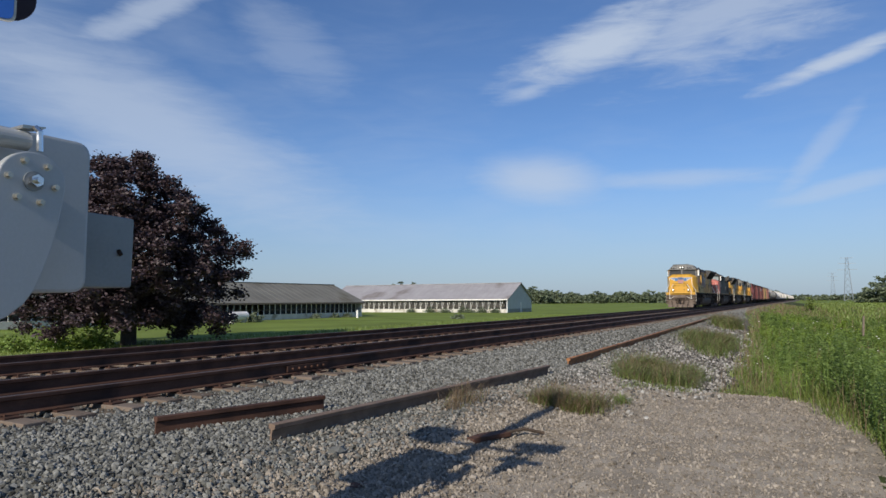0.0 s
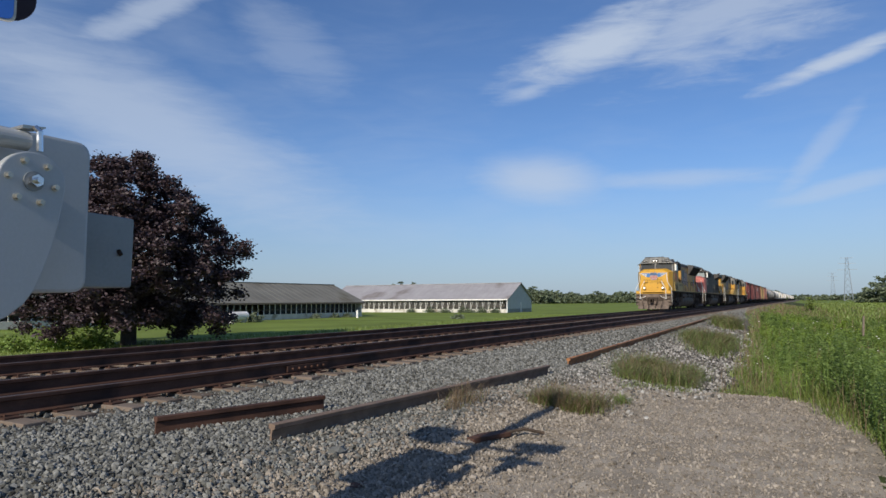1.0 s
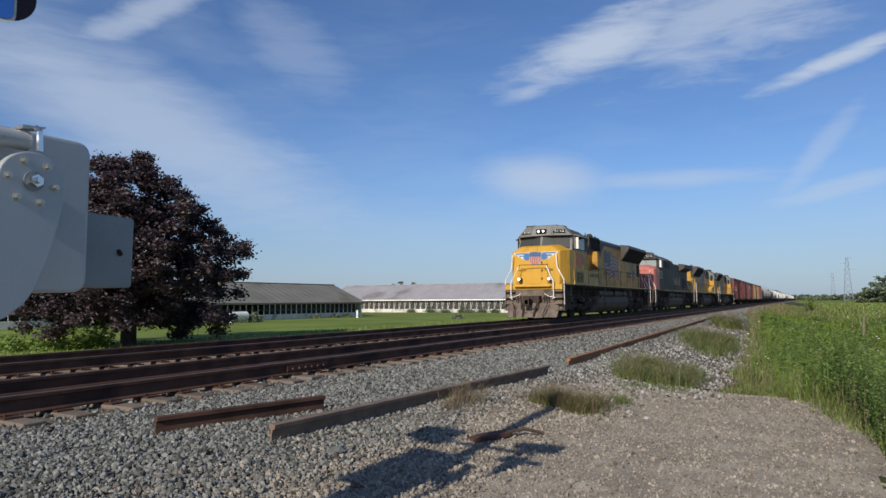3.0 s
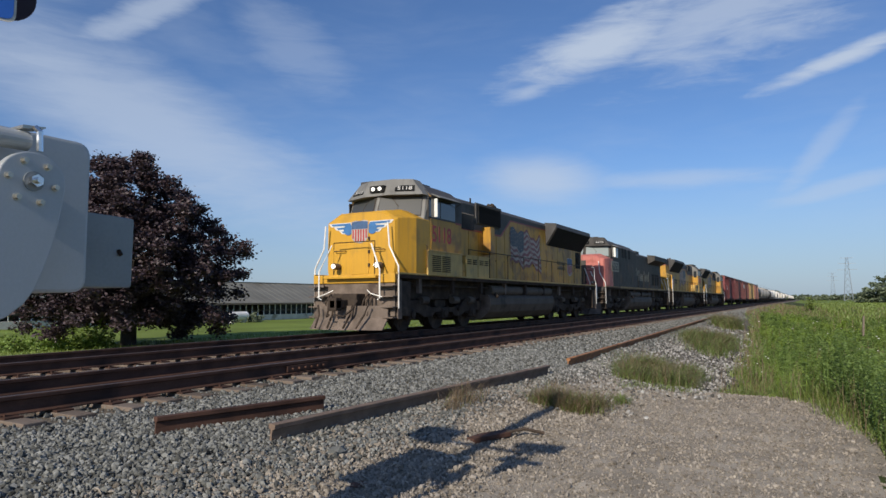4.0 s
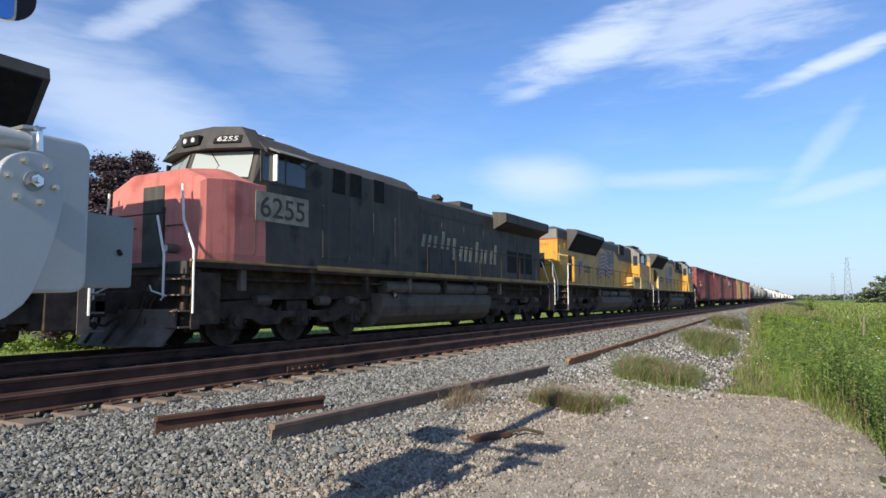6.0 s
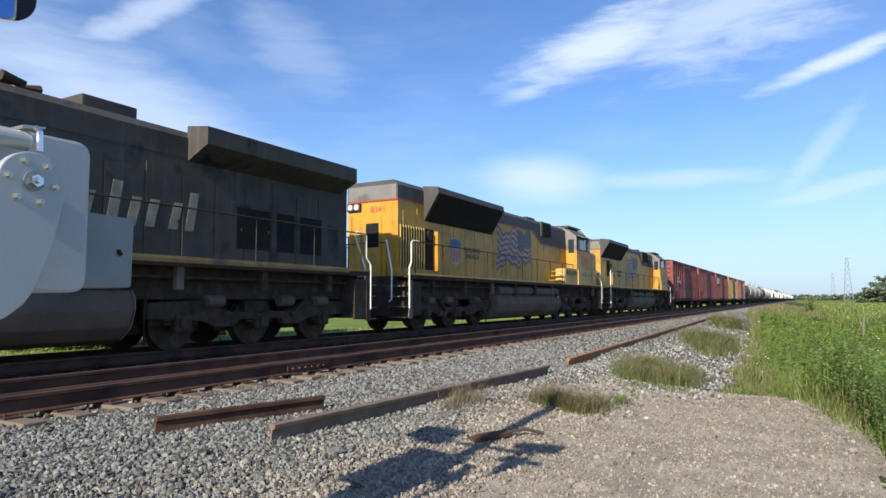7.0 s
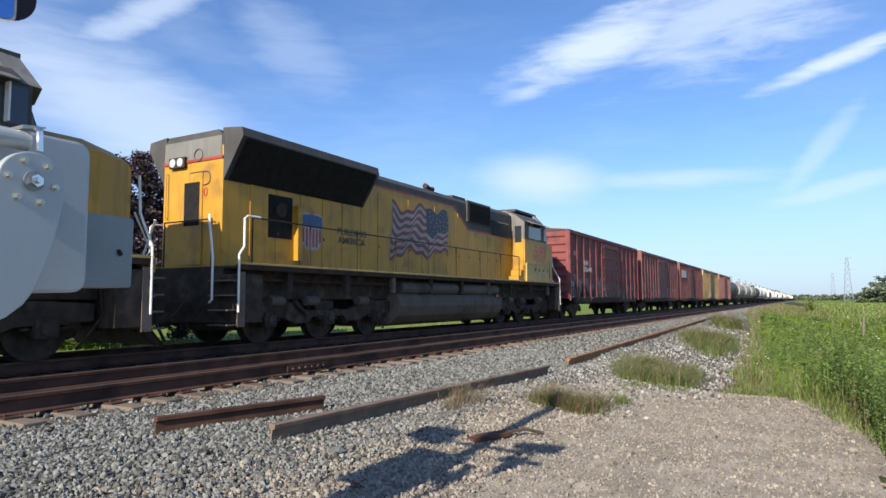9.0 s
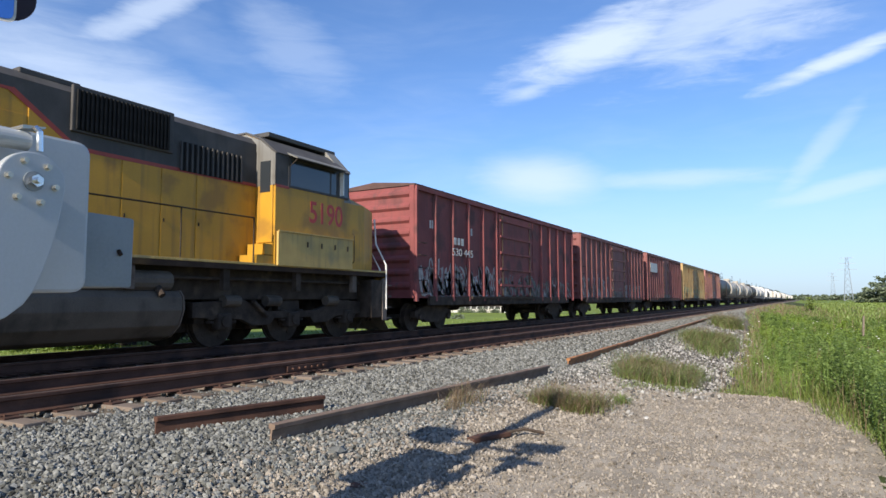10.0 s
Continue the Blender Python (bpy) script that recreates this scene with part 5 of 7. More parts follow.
        if style == "ac":
            part("number_panel", box(B(), x - 0.006, x + 0.006, cw - 0.12, cw + 1.55, 2.66, 3.30), LETTER_TAN, cab, "faded pale number panel")
            lettering(number, 0.46, ENGINE_DARK, cab, side_pose(s, cw + 0.72, 2.76) @ Matrix.Translation((0, 0, W + 0.004)), "side_number", 1.4, bold=0.006)
        else:
            lettering(number, 0.52, LETTER_RED, cab, side_pose(s, cw + 0.88, 2.79) @ Matrix.Translation((0, 0, W)), "side_number", 1.24, bold=0.010)
        # cabinets along the walkway
        if style != "ac":
            for a, b, lv in ((cw - 0.1, cab_end - 0.05, 2), (cab_end + (0.35 if style == "m" else 0.06), cab_end + (1.25 if style == "m" else 0.94), 1), (cab_end + (1.30 if style == "m" else 0.96), cab_end + (2.2 if style == "m" else 1.82), 1)):
                if lv == 1 and s < 0 and style == "m":
                    continue
                c = part("cabinet", box(B(), min(x, x + s * 0.06) if a < cab_end else min(s * 1.0, x), max(x, x + s * 0.06) if a < cab_end else max(s * 1.0, x), a, b, DECK + 0.04, DECK + 0.80, 0.012), CABINET, loco, "faded tan cabinet with louvres")
                xx = x + s * (0.06 if a < cab_end else 0.0)
                if lv == 2 and number != "5118":
                    # plain lower panel with latches
                    for o in (0.2, 0.7, 1.2, 1.7):
                        if a + o < b - 0.1:
                            part("panel_latch", box(B(), min(xx, xx + s * 0.02), max(xx, xx + s * 0.02), a + o, a + o + 0.04, DECK + 0.50, DECK + 0.62), UNDER, c)
                elif lv == 2:
                    louvres(c, s, xx, a + 0.25, a + 0.78, DECK + 0.15, DECK + 0.68, 9)
                    louvres(c, s, xx, a + 0.90, a + 1.4, DECK + 0.15, DECK + 0.68, 9)
                else:
                    for o in (0.10, 0.52):
                        louvres(c, s, xx, a + o, a + o + 0.28, DECK + 0.50, DECK + 0.70, 3)
                part("cabinet_lip", box(B(), min(xx, xx + s * 0.03), max(xx, xx + s * 0.03), a, b, DECK + 0.79, DECK + 0.82), CABINET, c)
        # cab rear door and steps, which catch the light
        part("cab_door", box(B(), s * 1.24 - 0.22, s * 1.24 + 0.22, cab_end, cab_end + 0.03, DECK + 0.55, 3.50, 0.008), body, cab)
        part("door_window", box(B(), s * 1.24 - 0.15, s * 1.24 + 0.15, cab_end + 0.02, cab_end + 0.036, 3.35, 4.05), GLASS, cab)
        if style == "ace":
            for k in range(3):
                part("walkway_step", box(B(), s * 1.25 - 0.25, s * 1.25 + 0.25, cab_end + 2.25 + 0.02, cab_end + 2.35 + k * 0.22, DECK + 0.62 - k * 0.22, DECK + 0.66 - k * 0.22, 0.006), YELLOW, loco)
        for k in range(2):
            part("cab_step", box(B(), s * 1.24 - 0.25, s * 1.24 + 0.25, cab_end, cab_end + 0.5 - k * 0.22, DECK + 0.02 + k * 0.25, DECK + 0.25 + k * 0.25), body, loco)
    for s in (-1, 1):
        part("cab_gutter", tube(B(), [(s * 1.53, cab_front + 0.45, 4.22), (s * 1.53, cab_end, 4.22)], 0.018, 6), top, cab)
        part("grab_iron", tube(B(), [(s * 1.53, cab_front + 0.12, 1.9), (s * 1.58, cab_front + 0.12, 1.95), (s * 1.58, cab_front + 0.12, 2.6), (s * 1.53, cab_front + 0.12, 2.65)], 0.012, 6), RAIL_DARK, cab)
        part("window_awning_arm", tube(B(), [(s * 1.53, cab_end - 0.45, 4.0), (s * 1.75, cab_end - 0.45, 4.15)], 0.01, 6), UNDER, cab)
    part("antenna_dome", cyl(B(), (0.3, cab_front + 1.6, roof + 0.04), (0.3, cab_front + 1.6, roof + 0.20), 0.10, 12, 0.05), BARN_WHITE if style == "ac" else top, cab)
    part("roof_vent", box(B(), -1.0, -0.5, cab_front + 0.2, cab_end - 0.3, roof - 0.02, roof + 0.09, 0.02), top, cab)
    part("cooler", box(B(), -0.6, 0.6, cab_front + 0.5, cab_end - 0.5, roof + 0.02, roof + 0.10, 0.03), top, cab, "low roof cooler")
    # grey upper part of the cab's rear wall
    part("rear_wall_top", prism(B(), [(-W, 3.50), (-W, 4.20), (-1.08, 4.54), (-0.6, roof - 0.01), (0.6, roof - 0.01), (1.08, 4.54), (W, 4.20), (W, 3.50)], cab_end + 0.003, cab_end + 0.022, "y"), cab_grey, cab, "grey upper rear wall")
    # hood
    HW = 0.94
    edge = hood_top - (0.34 if style == "m" else 0.56)
    h0 = cab_end - 0.05
    if wide_to:
        part("equipment_cab", loft(B(), [ring(cab_end), ring(wide_to)]), body, loco, "full-width equipment cab")
        for s in (-1, 1):
            x = s * W
            for a in (cab_end + 0.55, cab_end + 1.25, cab_end + 2.3):
                part("vent", box(B(), x - 0.014, x + 0.014, a, a + 0.5, 3.62, 4.22), GRILLE, loco, "dark vent opening")
            for k in range(4):
                a = cab_end + 0.2 + k * (wide_to - cab_end - 0.4) / 4
                part("access_door", box(B(), x - 0.012, x + 0.012, a, a + 0.8, DECK + 0.3, 3.3, 0.004), body, loco)
        h0 = wide_to - 0.05
    he = tail - {"5118": 0.72, "5190": 0.08}.get(number, 0.30)
    hood = part("hood", box(B(), -HW, HW, h0, he, DECK - 0.01, edge, 0.015), body, loco)
    up = [(-HW - 0.005, edge - 0.01), (-HW - 0.005, hood_top - 0.16), (-HW + 0.16, hood_top), (HW - 0.16, hood_top), (HW + 0.005, hood_top - 0.16), (HW + 0.005, edge - 0.01)]
    part("hood_top", loft(B(), [[(x, h0, z) for x, z in up], [(x, he, z) for x, z in up]]), top, hood, "grey upper hood")
    if style != "ac":
        # the grey comes lower beside the air inlets
        step_y = 9.9 if style == "m" else 9.6
        for s in (-1, 1):
            part("grey_side_band", prism(B(), [(h0, hood_top - 1.06), (step_y - 0.45, hood_top - 1.06), (step_y + 0.6, edge + 0.01), (h0, edge + 0.01)], s * (HW + 0.016) - 0.003, s * (HW + 0.016) + 0.003, "x"), top, hood, "grey side band")
            part("red_line", prism(B(), [(h0, hood_top - 1.13), (step_y - 0.42, hood_top - 1.13), (step_y + 0.68, edge - 0.045), (step_y + 0.6, edge + 0.01), (step_y - 0.45, hood_top - 1.06), (h0, hood_top - 1.06)], s * (HW + 0.017) - 0.003, s * (HW + 0.017) + 0.003, "x"), RED_LINE, hood, "thin red line")
        for s in (-1, 1):
            part("red_line", box(B(), s * (HW + 0.006) - 0.004, s * (HW + 0.006) + 0.004, step_y + 0.6, he, edge - 0.05, edge), RED_LINE, hood, "thin red line")
            part("red_line", box(B(), s * (W + 0.008) - 0.003, s * (W + 0.008) + 0.003, cab_end - 0.42, cab_end, 3.46, 3.52), RED_LINE, cab, "thin red line")
    # hood doors: seams, hinges and latches
    for s in (-1, 1):
        x = s * HW
        y = h0 + 0.9
        k = 0
        while y < he - 0.9:
            d = part("hood_door", box(B(), x - 0.014, x + 0.014, y, y + 0.78, DECK + 0.08, edge - 0.22 - 0.16 * (k % 2), 0.006), body, hood)
            part("latch", box(B(), min(x, x + s * 0.03), max(x, x + s * 0.03), y + 0.71, y + 0.735, DECK + 0.78, DECK + 0.85), RAIL_DARK, d)
            y += 0.82
            k += 1
        if style != "ac":
            if style == "m":
                grille_bars(hood, s, s * (HW + 0.02), (5.65 if number == "5118" else 5.85), (6.95 if number == "5118" else 7.4), hood_top - 1.10, hood_top - 0.52, 12)
            i0, i1 = {"5118": (7.15, 9.35), "5190": (7.6, 9.6)}.get(number, (7.9, 9.2))
            deep = 0.07
            inlet = part("air_inlet", box(B(), min(s * HW, s * (HW + deep)), max(s * HW, s * (HW + deep)), i0, i1, hood_top - (0.72 if style == "ace" else 0.82), hood_top - 0.02, 0.02), top, hood, "boxed dark air inlet")
            grille_bars(inlet, s, s * (HW + deep), i0 + 0.15, i1 - 0.08, hood_top - (0.68 if style == "ace" else 0.78), hood_top - 0.10, 22, GRILLE)
            # jutting door post that faces ahead
            if s > 0 and style != "ace":
                part("sand_box", box(B(), min(s * HW, s * (HW + 0.36)), max(s * HW, s * (HW + 0.36)), 7.78, 8.15, DECK + 1.0, hood_top - 0.90, 0.01), body, hood)
    # roof details
    part("raised_hatch", box(B(), -0.80, 0.80, cab_end + 4.0, cab_end + 5.0, hood_top - 0.02, hood_top + 0.08, 0.02), top, hood)
    for yy in (cab_end + 2.0, cab_end + 4.0):
        part("lifting_eye", tube(B(), [(0.85, yy, hood_top - 0.06), (0.85, yy, hood_top + 0.12), (0.85, yy + 0.07, hood_top + 0.12), (0.85, yy + 0.07, hood_top - 0.06)], 0.018), UNDER, hood)
    if style == "ac":
        part("exhaust_stack", box(B(), -0.45, 0.45, 14.0, 15.1, hood_top - 0.02, hood_top + 0.32, 0.03), ENGINE_DARK, hood)
    hy = 13.2 if style == "ac" else (14.2 if style == "ace" else 10.8)
    bm = box(B(), -0.05, 0.05, hy - 0.05, hy + 0.05, hood_top - 0.03, hood_top + 0.30)
    for dx, dy in ((0, -1), (-0.16, 1), (0.16, -1)):
        cyl(bm, (dx, hy, hood_top + 0.30), (dx, hy + dy * 0.40, hood_top + 0.33), 0.035, 8, 0.10)
    part("air_horn", bm, UNDER, hood)
    part("fan_housing", cyl(B(), (0, (flare[0] + flare[1]) / 2, hood_top - 0.03), (0, (flare[0] + flare[1]) / 2, hood_top + 0.06), 0.62, 24), ROOF_GREY, hood)
    # radiator flare
    z0, z1 = flare_z
    for s in (-1, 1):
        if style == "ac":
            o = [(s * 0.9, z0), (s * 1.5, z0 + 0.30), (s * 1.5, z1 - 0.02), (s * 0.9, z1 + 0.06)]
            fl = part("radiator_wing", prism(B(), o, flare[0], flare[1], "y", 0.01), body, loco, "overhanging radiator wing")
        else:
            o = [(s * 0.93, z0), (s * 1.50, z1 - 0.22), (s * 1.46, z1 - 0.03), (s * 0.9, z1 + 0.03)]
            fl = part("radiator_flare", prism(B(), o, flare[0], flare[1], "y", 0.008), top, loco, "flared radiator section")
            a, b = Vector((s * 0.97, 0, z0 + 0.03)), Vector((s * 1.50, 0, z1 - 0.25))
            out = Vector((s * (b.z - a.z), 0, -(b.x - a.x) * s)).normalized() * 0.006
            bm = B()
            bm.faces.new([bm.verts.new(p) for p in (a + out + Vector((0, flare[0] + 0.15, 0)), a + out + Vector((0, flare[1] - 0.12, 0)), b + out + Vector((0, flare[1] - 0.12, 0)), b + out + Vector((0, flare[0] + 0.15, 0)))])
            part("radiator_screen", bm, GRILLE, fl, "black radiator screen")
            part("screen_strip", tube(B(), [a + out + Vector((0, flare[0] + 0.1, 0)), b + out + Vector((0, flare[0] + 0.1, 0))], 0.016), ENGINE_DARK, fl)
    # rear end
    part("end_panel", box(B(), -HW + 0.04, HW - 0.04, he, he + 0.02, hood_top - 0.58, hood_top - 0.14), END_GREY if style != "ac" else body, hood, "pale grey upper end panel")
    if style != "ac":
        part("red_line", box(B(), -HW, HW, he + 0.004, he + 0.024, hood_top - 0.64, hood_top - 0.58), RED_LINE, hood, "thin red line")
        lettering(number, 0.20, LETTER_RED, hood, Matrix.Translation((-0.22, he + 0.006, hood_top - (0.98 if style == "ace" else 1.42))) @ Matrix.Rotation(radians(180), 4, "Z") @ Matrix.Rotation(radians(90), 4, "X"), "end_number", 0.52)
    lx = 0.66 if style == "ace" else 0.42
    rear_z = hood_top - (0.78 if style == "ace" else 0.62)
    box_l = part("rear_light", box(B(), lx - 0.25, lx + 0.25, he, he + 0.10, rear_z - 0.12, rear_z + 0.12, 0.02), UNDER, hood)
    for s in (-1, 1):
        part("rear_lens", cyl(B(), (lx + s * 0.12, he + 0.10, rear_z), (lx + s * 0.12, he + 0.112, rear_z), 0.095, 14), LENS, box_l, "unlit rear headlight")
    part("rear_door", box(B(), -0.34, 0.30, he, he + 0.025, DECK + 0.05, edge - 0.55, 0.006), body, hood)
    part("rear_door_vent", box(B(), -0.26, 0.22, he + 0.02, he + 0.032, DECK + 0.9, edge - 0.75), GRILLE, hood)
    part("rear_grab", tube(B(), [(0.78, he, edge - 1.5), (0.78, he + 0.07, edge - 1.5), (0.78, he + 0.07, edge - 0.5), (0.78, he, edge - 0.5)], 0.014), body, hood)
    if style != "ac":
        for s in (-1, 1):
            x = s * HW
            r0, r1, rz0, rz1 = {"5118": (19.26, 20.14, 0.94, 1.81), "5190": (18.75, 19.55, 0.72, 1.72)}.get(number, (19.22, 19.76, 0.25, 1.59))
            # flat black panel that paints in the shade of an open recess
            rc = part("recess", box(B(), x - 0.018, x + 0.018, r0, r1, DECK + rz0, DECK + rz1), GRILLE, hood, "black panel painted as an open recess's shade")
            part("recess_fan", cyl(B(), (x, (r0 + r1) / 2, DECK + 1.38), (x + s * 0.06, (r0 + r1) / 2, DECK + 1.38), 0.17, 16), UNDER, rc)
            if number != "5118":
                part("recess_post", box(B(), min(x, x + s * 0.15), max(x, x + s * 0.15), r0 - 0.22, r0 - 0.06, DECK + 0.22, DECK + 1.54, 0.006), body, hood)
        if style == "m":
            ring = [(0.05 + 0.13 * math.cos(t), he + 0.03, hood_top - 0.50 + 0.13 * math.sin(t)) for t in (2 * math.pi * k / 20 for k in range(21))]
            part("end_ring", tube(B(), [(x - 0.25, y, z) for x, y, z in ring], 0.012, 6), LETTER_DARK, hood, "dark ring on the end panel")
            fr = rounded_loop(-0.2, hood_top - 1.02, 0.36, 0.15)
            part("end_frame", tube(B(), [(x, he + 0.012, z) for x, z in fr], 0.012, 6), LETTER_DARK, hood, "dark rounded frame")
    if style == "ace":
        for s in (-1, 1):
            grille_bars(hood, s, s * (HW + 0.003), 19.86, 21.24, DECK + 0.28, DECK + 1.58, 9, CABINET)
    if style != "ac":
        near, slogan_y = {"5118": (18.28, 16.97), "5190": (18.05, 16.4)}.get(number, (17.69, 16.35))
        for s in (-1, 1):
            shield(hood, Matrix.Translation((s * (HW + 0.02), near, DECK + 0.50)) @ Matrix.Rotation(radians(90 * s), 4, "Z"), 0.80, 0.94)
            lettering("BUILDING\nAMERICA", 0.17, LETTER_DARK, hood, side_pose(s, slogan_y, DECK + 1.02) @ Matrix.Translation((0, 0, HW + 0.016)), "slogan", 1.28, bold=0.008)
            fy = (10.45, 14.0) if style == "m" and number == "5118" else ((11.0, 14.5) if style == "m" else (10.45, 14.15))
            wavy_flag(hood, s, fy[0], fy[1], 2.42, 3.90, 1)
    else:
        # large faded lettering, unreadable: plain slanted bars of its size
        for s in (-1, 1):
            bm = B()
            x = s * (HW + 0.018)
            for row, y0, y1, h in ((0, 9.8, 12.3, 0.48), (1, 12.4, 16.0, 0.62)):
                y = y0
                k = 0
                while y < y1:
                    zb = DECK + (1.0 if row == 0 else 0.66)
                    tall = h * (1.25 if k % 4 == 0 else 0.85)
                    prism(bm, [(y, zb), (y + 0.20, zb), (y + 0.32, zb + tall), (y + 0.12, zb + tall)], min(x - 0.002, x + 0.002), max(x - 0.002, x + 0.002), "x")
                    y += 0.38 if k % 3 else 0.52
                    k += 1
            part("faded_lettering", bm, LETTER_TAN, hood, "faded pale lettering, unreadable bars")
            for a, b in ((17.2, 18.2), (18.4, 19.0), (19.2, 20.0)):
                part("vent", box(B(), s * HW - 0.016, s * HW + 0.016, a, b, DECK + 0.4, DECK + 1.3), GRILLE, hood, "dark vent opening")
            part("sill_stripe", box(B(), s * 1.534 - 0.003, s * 1.534 + 0.003, 4.6, tail - 0.9, DECK - 0.02, DECK + 0.10), STRIPE_TAN, loco, "dirty yellow sill stripe")
    # rails, steps, couplers, pilot
    side_rails(loco, (wide_to or cab_end) + 0.6, tail - 0.4, DECK)
    handrail_end(loco, 1.05, -1)
    handrail_end(loco, tail - 0.02, 1)
    steps(loco, 1.02, -1, UNDER if style == "ac" else PLOW)
    steps(loco, tail, 1, UNDER if style == "ac" else PLOW)
    coupler(loco, 0.0, -1)
    coupler(loco, L, 1)
    for y, d in ((0.98, -1), (tail + 0.02, 1)):
        part("pilot", box(B(), -1.45, 1.45, min(y, y - d * 0.05), max(y, y - d * 0.05), 0.5, 1.45), PLOW if d < 0 and number == "5118" else UNDER, loco)
        part("end_rail", tube(B(), [(-0.75, y, DECK), (-0.75, y, DECK + 1.0), (0.75, y, DECK + 1.0), (0.75, y, DECK)], 0.018), RAIL_DARK, loco)
    part("front_apron", box(B(), -1.48, 1.48, 0.93, 1.02, DECK - 0.22, DECK + 0.03, 0.015), nose_mat if style != "ac" else body, loco)
    part("anticlimber", box(B(), -0.95, 0.95, 0.74, 0.95, DECK - 0.09, DECK - 0.01, 0.02), nose_mat if style != "ac" else body, loco)
    for xx in (-0.62, 0.62):
        part("cut_lever", tube(B(), [(xx, 0.80, 1.25), (xx * 1.3, 0.70, 1.15), (xx * 1.9, 0.74, 1.05)], 0.016), RAIL_WHITE, loco, "pale uncoupling lever")
    for s in (-1, 1):
        for k in range(3):
            part("hose", tube(B(), [(s * (0.55 + 0.13 * k), 0.95, 1.15), (s * (0.55 + 0.13 * k), 0.72, 0.95), (s * (0.50 + 0.13 * k), 0.62, 0.55), (s * (0.46 + 0.12 * k), 0.66, 0.38)], 0.026), UNDER, loco)
    # snow plow
    bm = B()
    pts = [(-1.30, 0.86), (-0.7, 0.60), (0, 0.48), (0.7, 0.60), (1.30, 0.86)]
    rows = [[bm.verts.new((x, y - 0.12 * k + (0.10 if k == 1 else 0) - (0.06 if k == 2 else 0), z)) for x, y in pts] for k, z in ((0, 0.80), (1, 0.45), (2, 0.12))]
    back = [[bm.verts.new((x, y + 0.05 - 0.12 * k + (0.10 if k == 1 else 0) - (0.06 if k == 2 else 0), z)) for x, y in pts] for k, z in ((0, 0.80), (1, 0.45), (2, 0.12))]
    for grid, flip in ((rows, False), (back, True)):
        for a, b in zip(grid, grid[1:]):
            for i in range(4):
                f = (a[i], a[i + 1], b[i + 1], b[i])
                bm.faces.new(f[::-1] if flip else f)
    part("snow_plow", bm, PLOW, loco, "dusty brown snow plow")
    for xx in (-0.9, -0.35, 0.35, 0.9):
        part("plow_rib", tube(B(), [(xx, 0.46, 0.82), (xx * 0.9, 0.40, 0.55), (xx * 0.8, 0.12, 0.18)], 0.03), UNDER, loco)
    part("drawbar_box", box(B(), -0.42, 0.42, 0.55, 1.0, 0.62, 1.15, 0.03), UNDER, loco)
    # tank and reservoirs
    t0, t1 = (L / 2 - 3.65, L / 2 + 3.3) if number in ("5118", "6255") else (L / 2 - 3.3, L / 2 + 3.85)
    to = [(-0.75, 0.20), (0.75, 0.20), (1.10, 0.29), (1.35, 0.50), (1.46, 0.78), (1.44, 1.02), (1.34, 1.14), (-1.34, 1.14), (-1.44, 1.02), (-1.46, 0.78), (-1.35, 0.50), (-1.10, 0.29)]
    part("fuel_tank", prism(B(), to, t0, t1, "y", 0.02), TANK_GREY, loco, "grey fuel tank")
    for yy in (t0 - 0.03, t1 + 0.005):
        part("tank_rim", prism(B(), [(x * 1.012, z - 0.01 if z < 0.6 else z + 0.01) for x, z in to], yy, yy + 0.025, "y"), PLOW, loco, "dusty tank end rim")
    for s in (-1, 1):
        part("air_reservoir", cyl(B(), (s * 1.26, t0 + 0.2, 1.32), (s * 1.26, t0 + 3.2, 1.32), 0.19, 14), TANK_GREY, loco)
        part("air_reservoir", cyl(B(), (s * 1.26, t0 + 3.5, 1.32), (s * 1.26, t1 - 0.2, 1.32), 0.19, 14), TANK_GREY, loco)
        part("filler", cyl(B(), (s * 1.40, t0 + 0.5, 1.2), (s * 1.53, t0 + 0.5, 1.05), 0.06, 8), UNDER, loco)
    loco_truck(loco, L / 2 - 6.63)
    loco_truck(loco, L / 2 + 6.63)
    return loco


def car_truck(car, yc, keyed, cheap=False):
    bm = B()
    for s in (-1, 1):
        o = [(-1.15, 0.42), (-1.15, 0.62), (-0.55, 0.78), (0.55, 0.78), (1.15, 0.62), (1.15, 0.42), (0.75, 0.42), (0.45, 0.26), (-0.45, 0.26), (-0.75, 0.42)]
        prism(bm, [(yc + a, b) for a, b in o], s * 0.95, s * 1.12, "x")
    box(bm, -1.1, 1.1, yc - 0.25, yc + 0.25, 0.45, 0.85)
    t = part("truck", bm, UNDER, car)
    for k in (-1, 1):
        wheelset(t, yc + k * 0.89, 0.43, keyed)
        if not cheap:
            for s in (-1, 1):
                part("bearing_cap", cyl(B(), (s * 1.1, yc + k * 0.89, 0.43), (s * 1.2, yc + k * 0.89, 0.43), 0.10, 12), UNDER, t)
    if not cheap:
        for s in (-1, 1):
            bm = B()
            for j in (-0.2, 0, 0.2):
                cyl(bm, (s * 1.03, yc + j, 0.32), (s * 1.03, yc + j, 0.72), 0.075, 8)
            part("spring", bm, UNDER, t)


